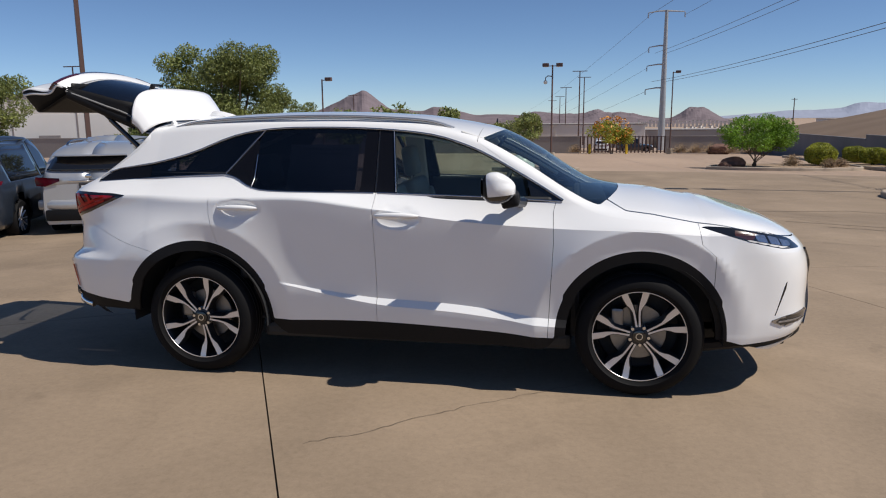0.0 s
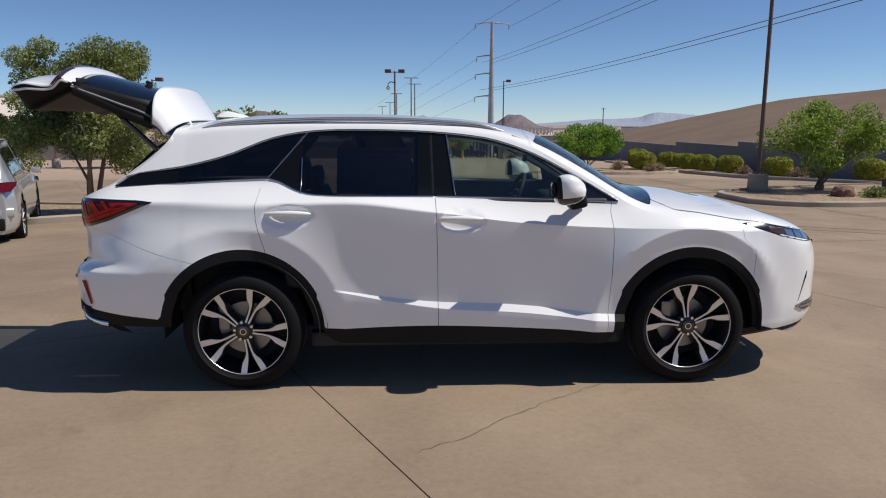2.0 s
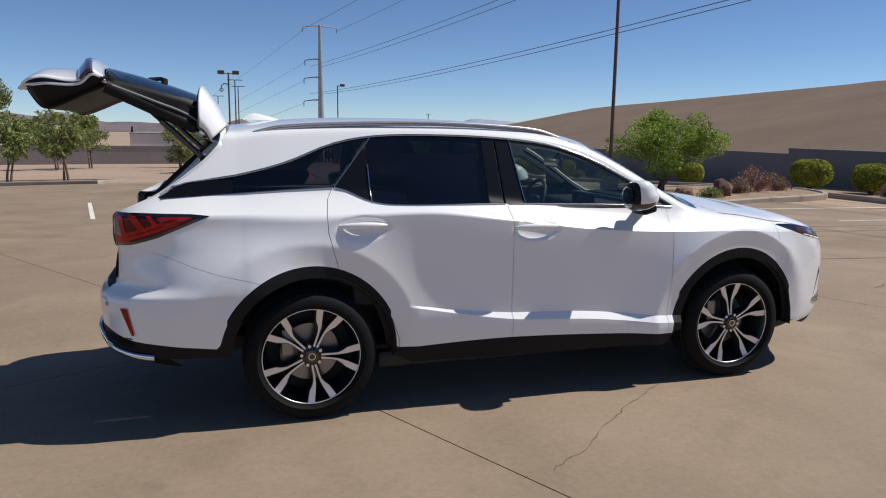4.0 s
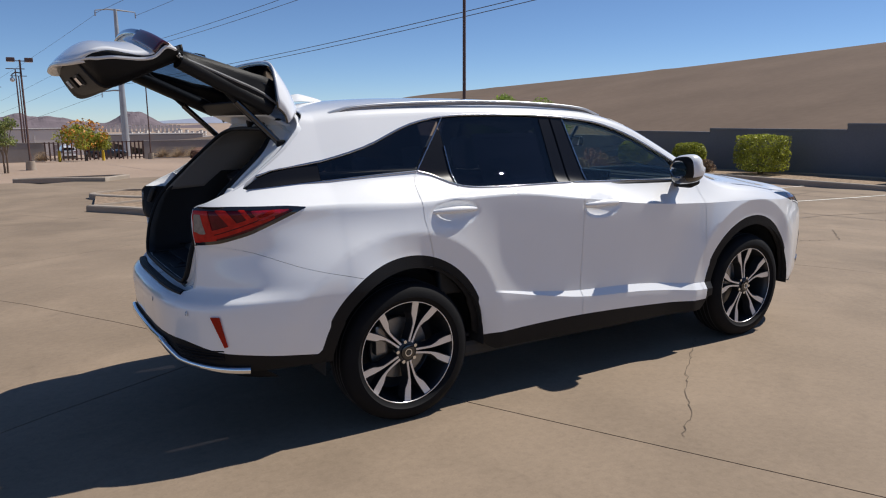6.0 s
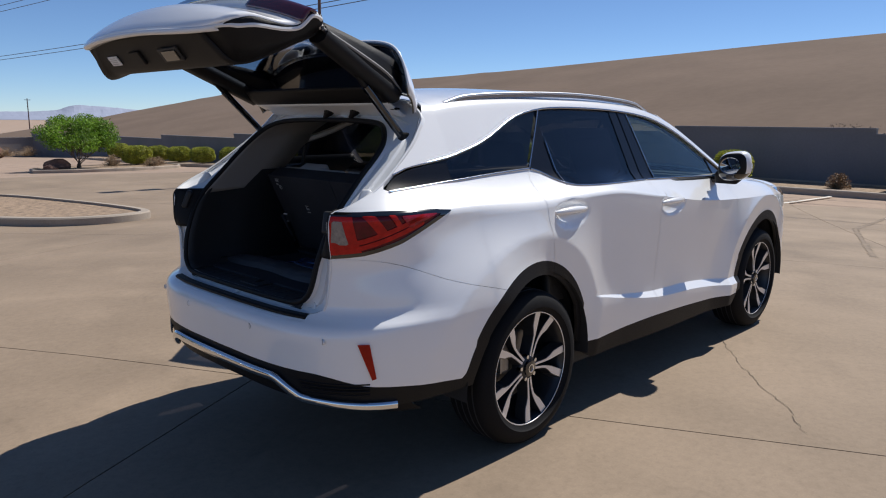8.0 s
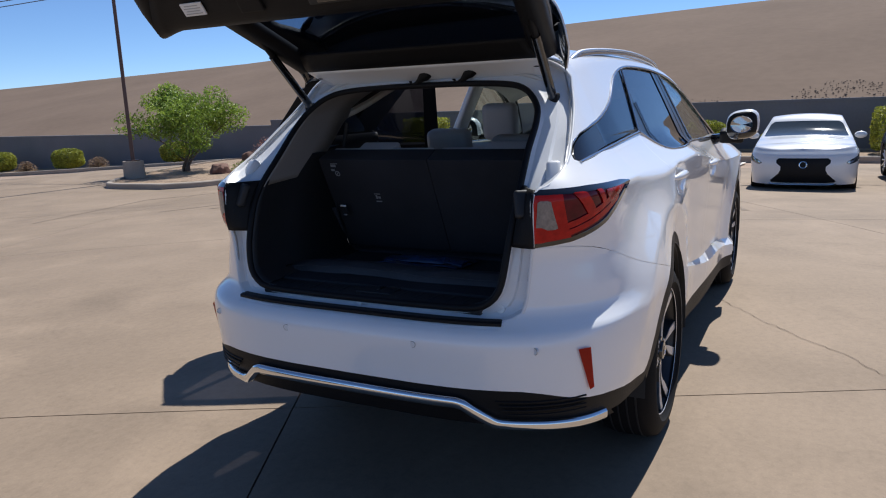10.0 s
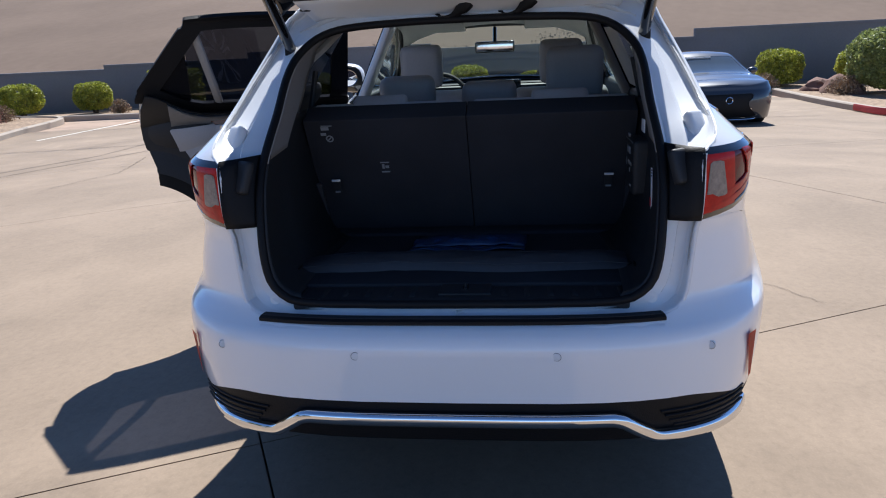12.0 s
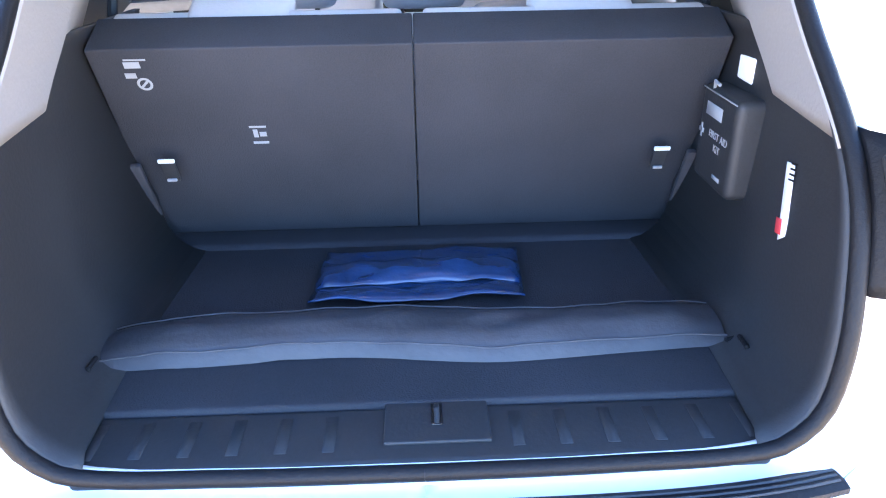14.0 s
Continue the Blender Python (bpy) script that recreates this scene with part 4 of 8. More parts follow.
CROWN = curve_at([-2.5, -1.8, -1.2, 0.1, 0.35, 0.5, 0.75, 0.95, 1.1, 1.25, 1.5, 1.75, 2.5], [.035, .045, .055, .055, .072, .10, .115, .105, .095, .088, .085, .068, .04])
YC = curve_at([-2.5, -1.9, -1.12, -0.2, 0.5, 0.95, 1.4, 1.75, 2.1, 2.5], [.795, .80, .845, .868, .868, .862, .845, .815, .76, .70])
XR = curve_at([.20, .33, .42, .50, .60, .69, .735, .765, .80, .90, 1.0, 1.1, 1.18, 1.3, 1.4, 1.5, 1.58, 1.66, 1.8], [2.36, 2.42, 2.475, 2.515, 2.525, 2.53, 2.515, 2.475, 2.46, 2.46, 2.465, 2.44, 2.42, 2.27, 2.14, 2.01, 1.90, 1.81, 1.79])
XF = curve_at([.20, .30, .40, .55, .67, .80, .87, .95, 1.0, 1.03, 1.055, 1.09, 1.115, 1.13, 1.3], [2.20, 2.36, 2.450, 2.455, 2.455, 2.44, 2.41, 2.32, 2.22, 2.13, 2.04, 1.92, 1.82, 1.77, 1.76])
XJ, XK = -1.75, 1.75
HF = curve_at([-2.5, -0.86, -0.55, 0.1, 2.5], [.010, .010, .020, .042, .036])


NR = curve_at([0, .755, .80, .95, 1.12, 2], [3.6, 3.6, 3.3, 3.3, 4.8, 5])


def body_y(x, z, xr=None):
    """Half width of the body at a station and height; xr is where a rear station truly lies."""
    xr = x if xr is None else xr
    zc, yc = min(ZC(x), ZT(x) - 0.06), YC(x)
    G = lambda q: 0.757 - 0.48 * (q - 1.16) - 0.10 * max(0, q - 1.45) ** 2 - 0.06 * max(0, x - 0.3) * max(0, q - 1.1) - 0.07 * max(0, -x - 1.5) ** 1.5
    if x > 0.95:
        g0 = G(zc)
        k = min(1, (x - 0.95) / 0.35)
        fl = lambda q: yc - 0.10 * max(0, (q - zc) / 0.12) ** 1.25
        up = (1 - k) * (G(z) + (yc - g0) * max(0, 1 - (z - zc) / 0.13) ** 1.5) + k * fl(z)
    else:
        up = G(z) + (yc - G(zc)) * max(0, 1 - (z - zc) / 0.13) ** 1.5
    if z >= zc:
        y = up
    else:
        dw = max(0, min(1, (x + 1.25) / 0.45)) * max(0, min(1, (1.2 - x) / 0.3))
        zs = ZS(x)
        k = min(1.0, (zc - z) / (zc - zs - HF(x)))
        y = yc - (1 - dw) * 0.013 * min(1.2, (zc - z) / 0.48) ** 2 - dw * 0.028 * k * k * (3 - 2 * k)
        amp = 0.80 * HF(x) * max(0.0, min(1, (x + 0.86) / 0.08)) * max(0, min(1, (1.3 - x) / 0.4))
        y += amp * max(0.0, min(1.0, (zs + HF(x) - z) / HF(x)))
        y -= 0.16 * max(0, zs - 0.03 - z) ** 1.15
    if x < -1.2 and z < 1.12:
        t = min(1, (1.12 - z) / 0.36)
        w = min(1, (-1.2 - x) / 0.5)
        w = w * w * (3 - 2 * w)
        y += 0.066 * w * t * t * (3 - 2 * t)
        k = max(0, min(1, (xr + 2.25) / 0.48))
        zt = 0.80 + 0.30 * k * k * (3 - 2 * k)
        e = max(0, min(1, (zt - z) / (zt - 0.752)))
        y += 0.022 * w * e * e * (1 if z > .5 else max(0.3, 1 - (.5 - z) * 4))
    # wheel flares: a slope that ends on a sharp arc, then a flat band down to the cladding
    for hx, top, tw in ((-1.395, 0.040, 0.27), (1.395, 0.046, 0.24)):
        dx = xr - hx
        if hx < 0 and dx < 0:
            dx *= 0.86
        r = math.hypot(dx, (z - 0.37) * 0.98)
        if r < 0.90 and z < 1.15:
            q = max(0.0, min(1.0, (r - 0.622) / tw))
            ease = 1 - 0.5 * max(0, min(1, dx / 0.55)) * (hx < 0)
            ease *= 1 - max(0.0, min(1.0, (-1.72 - xr) / 0.45)) * (hx < 0)
            ease *= 1 - max(0.0, min(1.0, (xr - 1.85) / 0.4)) * (hx > 0)
            y += top * ease * (1 - q) ** 1.8 - 0.010 * min(1.0, max(0, (0.622 - r) / 0.1))
    for hx, hz in ((-1.10, 1.098), (-0.06, 1.066)):
        e = ((x - hx) / 0.145) ** 2 + ((z - hz + 0.014) / 0.066) ** 2
        if e < 1:
            y -= 0.024 * (1 - e) ** 0.65
    return y


def body_point(x, u, z, y=None):
    """Bends a station's point round the rear (u < 0) or the front (u > 0) end."""
    if y is None:
        y = body_y(x, z)
    if u < 0:
        n = NR(z)
        return (XJ + u * (XR(z) + XJ), y * (1 - (-u) ** n) ** (1 / n), z)
    if u > 0:
        n = 2.9
        return (XK + u * (XF(z) - XK), y * (1 - u ** n) ** (1 / n), z)
    return (x, y, z)


def profile(x, xr=None):
    """Section of the half body, sill to centre line: (y, z)."""
    zt, zs = ZT(x), ZS(x)
    zc = min(ZC(x), zt - 0.06)
    zm = float(np.interp(x, [-1.75, -0.9], [.747, .86]))
    zz = list(np.linspace(0.28, zs, 14)) + list(np.linspace(zs + HF(x), zm, 14)) + list(np.linspace(zm + .011, zc, 22)) + list(np.linspace(zc + 0.010, zt - 0.035, 24))
    P = [(body_y(x, z, xr), z) for z in zz]
    a, b = P[-1], (body_y(x, zt), zt)
    cr = CROWN(x)
    roof = lambda y: zt + cr * (1 - (y / b[0]) ** 2)
    e = (b[0] - 0.07, roof(b[0] - 0.07))
    for t in (.25, .5, .75, 1.0):
        P.append(((1 - t) ** 2 * a[0] + 2 * t * (1 - t) * b[0] + t * t * e[0], (1 - t) ** 2 * a[1] + 2 * t * (1 - t) * b[1] + t * t * e[1]))
    for k in range(1, 15):
        y = e[0] * (1 - k / 14)
        P.append((y, roof(y)))
    return P


stations = [(XJ, -math.sin(radians(a)) ** (2 / 3.3)) for a in (90, 84, 78, 72, 66, 60, 54, 48, 42, 36, 30, 24, 18, 13, 9, 6, 4, 2.5, 1.4, .7, .2)]
stations += [(x, 0) for x in np.arange(XJ, XK + 0.001, 0.0175)]
stations += [(XK, math.sin(radians(a)) ** (2 / 2.7)) for a in (.2, .7, 1.4, 2.5, 4, 6, 9, 13, 18, 24, 30, 36, 42, 48, 54, 60, 66, 72, 78, 84, 90)]
grid = []
for x, u in stations:
    grid.append([body_point(x, u, z, y) for y, z in profile(x, x + u * 0.75)])
NJ = len(grid[0])


def grid_normal(i, j, lo, hi):
    """Normal at a grid place, from rows lo to hi beside it."""
    a, b = grid[max(i - 1, 0)][j], grid[min(i + 1, len(grid) - 1)][j]
    c, d = grid[i][max(j + lo, 0)], grid[i][min(j + hi, NJ - 1)]
    n = (Vector(d) - Vector(c)).cross(Vector(b) - Vector(a))
    return n.normalized() if n.length > 1e-9 else Vector((-1.0 if i < 5 else 1.0, 0.0, 0.0))


# rows that carry a folded edge: the two edges of the sill swage, and the waist line of the front door and wing
FOLDS = {13: (-0.85, 0.06, 1.35), 14: (-0.85, 0.06, 1.35), 49: (-0.42, 0.35, 2.6)}
BELOW, ABOVE = [], []
for i, (x, u) in enumerate(stations):
    lo_n, hi_n = [], []
    for j in range(NJ):
        n = grid_normal(i, j, -1, 1)
        below = above = n
        if j in FOLDS:
            x0, run, x1 = FOLDS[j]
            k = max(0.0, min(1.0, (x - x0) / run)) if x < x1 else 0.0
            below, above = n.lerp(grid_normal(i, j, -1, 0), k).normalized(), n.lerp(grid_normal(i, j, 0, 1), k).normalized()
        lo_n.append(tuple(below))
        hi_n.append(tuple(above))
    BELOW.append(lo_n)
    ABOVE.append(hi_n)
SKIN = []
for i in range(len(grid) - 1):
    for j in range(NJ - 1):
        SKIN.append([grid[i][j] + ABOVE[i][j], grid[i + 1][j] + ABOVE[i + 1][j], grid[i + 1][j + 1] + BELOW[i + 1][j + 1], grid[i][j + 1] + BELOW[i][j + 1]])


def clip(polys, f):
    """Keeps what lies where f is positive, cutting polygons along its zero line."""
    out = []
    for P in polys:
        w = [f(p[0], p[1], p[2]) for p in P]
        if min(w) >= 0:
            out.append(P)
        elif max(w) > 0:
            Q = []
            for k in range(len(P)):
                a, b, wa, wb = P[k - 1], P[k], w[k - 1], w[k]
                if (wa >= 0) != (wb >= 0):
                    t = wa / (wa - wb)
                    Q.append(tuple(a[m] + (b[m] - a[m]) * t for m in range(6)))
                if wb >= 0:
                    Q.append(b)
            if len(Q) >= 3:
                out.append(Q)
    return out


def inset(polys, d):
    """Moves polygons d metres inwards along their normals."""
    return [[(x - a * d, y - b * d, z - c * d, a, b, c) for x, y, z, a, b, c in P] for P in polys]


def refine(polys, k):
    """Splits four-sided polygons into k by k."""
    out = []
    for P in polys:
        if len(P) != 4:
            out.append(P)
            continue
        at = lambda u, v: tuple((1 - u) * (1 - v) * P[0][m] + u * (1 - v) * P[1][m] + u * v * P[2][m] + (1 - u) * v * P[3][m] for m in range(6))
        for i in range(k):
            for j in range(k):
                out.append([at(i / k, j / k), at((i + 1) / k, j / k), at((i + 1) / k, (j + 1) / k), at(i / k, (j + 1) / k)])
    return out


def skin_part(name, polys, side, material, parent, label="", thick=0.012, move=None, lift=0.0):
    """Welds polygons into one panel with thickness on the right (side -1) or left (+1)."""
    idx, v, nv, f = {}, [], [], []
    for P in polys:
        ids = []
        for x, y, z, a, b, c in P:
            k = (round(x, 4), round(y, 4), round(z, 4), round(a, 2), round(b, 2), round(c, 2))
            if k not in idx:
                idx[k] = len(v)
                n = Vector((a, side * b, c)).normalized()
                co = Vector((x, side * y, z)) + n * lift
                if move:
                    co, n = move @ co, (move.to_3x3() @ n)
                v.append(co)
                nv.append(n)
            if not ids or idx[k] != ids[-1]:
                ids.append(idx[k])
        if len(ids) > 1 and ids[0] == ids[-1]:
            ids.pop()
        if len(set(ids)) >= 3 and len(set(ids)) == len(ids):
            f.append(ids if side < 0 else ids[::-1])
    N = len(v)
    edge = {}
    for q in f:
        for k in range(len(q)):
            edge[(q[k - 1], q[k])] = True
    back = [[i + N for i in q][::-1] for q in f]
    rim = [[b, a, a + N, b + N] for (a, b) in edge if (b, a) not in edge]
    allv = [tuple(p) for p in v] + [tuple(p - n * thick) for p, n in zip(v, nv)]
    me = bpy.data.meshes.new(name)
    me.from_pydata(allv, [], f + back + rim)
    me.polygons.foreach_set("use_smooth", [True] * (2 * len(f)) + [False] * len(rim))
    me.materials.append(material)
    me.normals_split_custom_set_from_vertices([tuple(n) for n in nv] + [tuple(-n) for n in nv])
    ob = new(name, me)
    ob.parent = parent
    return tagged(ob, label)


def poly_sd(pts):
    """Signed distance to a closed outline in the side view: positive inside."""
    E = [(pts[i - 1], pts[i]) for i in range(len(pts))]
    xs, zs = [p[0] for p in pts], [p[1] for p in pts]
    lo, hi = (min(xs), min(zs)), (max(xs), max(zs))
    cache = {}

    def f(x, y, z):
        key = (x, z)
        if key not in cache:
            cache[key] = dist(x, z)
        return cache[key]

    def dist(x, z):
        if x < lo[0] - .2 or x > hi[0] + .2 or z < lo[1] - .2 or z > hi[1] + .2:
            return -0.2
        best, inside = 1e9, False
        for (ax, az), (bx, bz) in E:
            dx, dz = bx - ax, bz - az
            t = max(0, min(1, ((x - ax) * dx + (z - az) * dz) / (dx * dx + dz * dz + 1e-12)))
            best = min(best, (x - ax - t * dx) ** 2 + (z - az - t * dz) ** 2)
            if (az > z) != (bz > z) and x < (bx - ax) * (z - az) / (bz - az) + ax:
                inside = not inside
        return math.sqrt(best) * (1 if inside else -1)
    return f


# outlines in the side view (x, z)
WIN_TOP = spline([(-2.165, 1.262), (-2.10, 1.305), (-2.026, 1.331), (-1.883, 1.350), (-1.741, 1.372), (-1.495, 1.436), (-1.225, 1.540), (-0.979, 1.584), (-0.615, 1.593), (-0.215, 1.580), (0.112, 1.545), (0.30, 1.493), (0.469, 1.424), (0.748, 1.272), (0.936, 1.162)], 40)
WIN_LOW = [(0.90, 1.158), (0.46, 1.179), (-0.2, 1.198), (-0.6, 1.203), (-0.95, 1.210)] + spline([(-0.98, 1.212), (-1.06, 1.232), (-1.17, 1.283), (-1.24, 1.300), (-1.35, 1.302)], 8) + [(-1.5, 1.291), (-1.85, 1.270), (-2.165, 1.248)]
DLO = poly_sd(WIN_TOP + WIN_LOW)
is_side = lambda x, y, z: min(y - 0.45, ZT(x) - 0.02 - z)
def line_sd(a, b):
    d = math.hypot(b[0] - a[0], b[1] - a[1])
    return lambda x, y, z: ((b[0] - a[0]) * (z - a[1]) - (b[1] - a[1]) * (x - a[0])) / d
def path_sd(pts):
    """x minus the x of an upright polyline at that height."""
    P = sorted(pts, key=lambda p: p[1])
    zz, xx = [p[1] for p in P], [p[0] for p in P]
    return lambda x, y, z: x - float(np.interp(z, zz, xx))


FRONT_SEAM = path_sd([(0.858, 0.28), (0.868, 0.50), (0.886, 0.92), (0.880, 1.10), (0.90, 1.18), (0.40, 1.50), (0.40, 1.7)])
MID_SEAM = path_sd([(-0.194, 0.28), (-0.20, 0.8), (-0.213, 1.2), (-0.235, 1.7)])
REAR_SEAM = path_sd([(-0.885, 0.28), (-0.885, 0.42), (-0.93, 0.55), (-1.06, 0.70), (-1.236, 0.80), (-1.246, 0.885), (-1.270, 0.97), (-1.292, 1.06), (-1.297, 1.15), (-1.280, 1.24), (-1.245, 1.30), (-1.00, 1.59), (-0.98, 1.7)])
HOOD_SEAM = poly_sd([(1.16, 1.40), (1.19, 1.155), (1.30, 1.105), (1.45, 1.088), (1.69, 1.045), (1.83, 1.030), (2.10, 0.975), (2.60, 0.875), (2.60, 1.40)])
BUMPER_F = path_sd([(1.80, 0.28), (1.80, 0.86), (1.72, 0.93), (1.70, 1.04), (1.70, 1.7)])
BUMPER_R = path_sd([(-1.80, 0.28), (-1.80, 0.72), (-2.10, 0.735), (-2.60, 0.765), (-2.60, 1.7)])
TAIL = poly_sd([(-1.905, 1.166), (-2.0, 1.176), (-2.24, 1.183), (-2.5, 1.178), (-2.6, 1.0), (-2.39, 1.0), (-2.30, 1.015), (-2.17, 1.055)])
HEAD = poly_sd([(1.69, 1.030), (1.85, 1.022), (2.10, 0.985), (2.24, 0.94), (2.315, 0.880), (2.19, 0.890), (1.99, 0.937)])
FOG = poly_sd([(2.13, .470), (2.22, .492), (2.38, .505), (2.415, .480), (2.40, .455), (2.22, .432)])
PAINT_LOW = curve_at([-2.6, -2.47, -2.41, -2.36, -2.2, -1.9, -0.91, -0.2, 0.858, 1.9, 2.1, 2.3, 2.5], [.558, .558, .540, .520, .495, .46, .375, .398, .355, .335, .340, .362, .395])
arch = lambda hx, r: (lambda x, y, z: math.hypot((x - hx) * (1.05 if z < 0.6 else 1.02), z - 0.37) - r)
painted = lambda x, y, z: min(z - PAINT_LOW(x), arch(-1.395, 0.518)(x, y, z), arch(1.395, 0.518)(x, y, z))
YO = curve_at([.70, .765, .80, .90, .980, 1.002, 1.19], [.0, .53, .585, .60, .609, .614, .618])
XCUT = curve_at([1.17, 1.195, 1.215, 1.25, 1.30, 1.36, 1.42, 1.48, 1.54, 1.58, 1.63], [-2.355, -2.335, -2.295, -2.215, -2.13, -2.045, -1.965, -1.90, -1.85, -1.815, -1.78])
rear_solid = lambda x, y, z: 0.3 if x > -1.6 or z < 0.755 or z > 1.66 else (y - YO(z) if z < 1.187 else x - XCUT(min(z, 1.63)))
GAP = 0.0017

car = thing("suv", "pearl white three-row suv with tailgate and a rear door open", "car")
HULL_LOW = curve_at([-2.6, -2.45, -2.1, -1.8, -0.95, -0.85, 0.84, 0.94, 1.8, 2.2, 2.6], [.43, .42, .41, .41, .40, .30, .285, .37, .37, .285, .285])
hull = clip(clip(SKIN, lambda x, y, z: z - HULL_LOW(x)), rear_solid)
upper_cut = lambda x, y, z: min(z - 0.28, 1)
SCREEN_IN = lambda x, y, z: min(x - (0.42 + 0.10 * (1 - (y / 0.55) ** 2) if z > 1.3 else 0.3), body_y(min(x, 1.2), ZT(min(x, 1.2))) - 0.045 - y, (1.155 + 0.13 * (1 - (y / 0.7) ** 2)) - x, z - 1.0)
top_side = lambda x, y, z: z - ZT(x) + 0.0


def inv(f):
    return lambda *p: -f(*p)


def gap(f, d=GAP):
    return lambda *p: f(*p) - d


DOOR_SWING = Matrix.Translation((-0.21, 0.80, 0)) @ Matrix.Rotation(radians(-63), 4, "Z") @ Matrix.Translation((0.21, -0.80, 0))
paint = clip(hull, gap(painted, 0.0))
no_win = clip(paint, lambda *p: -DLO(*p) - 0.004)
glassy = clip([P for P in hull if P[0][1] > 0.4 and P[0][2] > 1.1], DLO)
front_b = clip(no_win, gap(BUMPER_F))
behind_b = clip(no_win, gap(inv(BUMPER_F)))
hood = clip(clip(no_win, gap(HOOD_SEAM, .0032)), lambda *p: -SCREEN_IN(*p) - 0.005)
fender = clip(clip(behind_b, gap(inv(HOOD_SEAM))), gap(FRONT_SEAM))
fender = clip(fender, lambda *p: -SCREEN_IN(*p) - 0.005)
bumper_front = clip(clip(front_b, gap(inv(HOOD_SEAM))), inv(HEAD))
in_f = clip(no_win, gap(inv(FRONT_SEAM)))
door_top = lambda x, y, z: (1.205 if x > -1.0 else 1.205 + min(1, (-1.0 - x) / .2) * 0.1) - z
def below_glass(x, y, z):
    return (float(np.interp(x, [-1.5, -1.24, -1.06, -0.95, -0.2, 0.46, 0.90, 1.2], [1.303, 1.302, 1.236, 1.211, 1.198, 1.179, 1.160, 1.14]))) - z
lower = clip(in_f, below_glass)
door_f = clip(lower, gap(MID_SEAM))
door_r = clip(clip(lower, gap(inv(MID_SEAM))), gap(REAR_SEAM))
upperframe = clip(clip(in_f, inv(below_glass)), lambda *p: -SCREEN_IN(*p) - 0.005)
upperframe = clip(upperframe, lambda *p: max(FRONT_SEAM(*p) * -1, 0.001))
quarter_low = clip(clip(lower, gap(inv(REAR_SEAM))), inv(TAIL))
quarter = quarter_low
RB = curve_at([-2.6, -2.35, -2.2, -1.95, -1.69, -1.6], [1.0, 1.0, .978, .885, .815, .79])
bumper_r = clip(quarter, lambda x, y, z: RB(x) - z if x < -1.66 else -1)
quarter = clip(quarter, lambda x, y, z: z - RB(x) - 0.002 if x < -1.661 else 1)
tail_p = clip(clip(refine([P for P in hull if P[0][0] < -1.85 and 0.9 < P[0][2] < 1.25], 4), TAIL), lambda x, y, z: min(-1.8 - x, y - .616))
head_p = clip(clip(hull, HEAD), lambda x, y, z: x - 1.6)
clad = clip(clip(hull, inv(painted)), lambda *p: min(arch(-1.395, 0.452)(*p), arch(1.395, 0.452)(*p)))
cladF, cladM = clip(clad, lambda x, y, z: x - 0.86), clip(clip(clad, lambda x, y, z: 0.86 - x), lambda x, y, z: x + 0.885)
cladR = clip(clad, lambda x, y, z: -0.885 - x)
screen = clip(hull, SCREEN_IN)

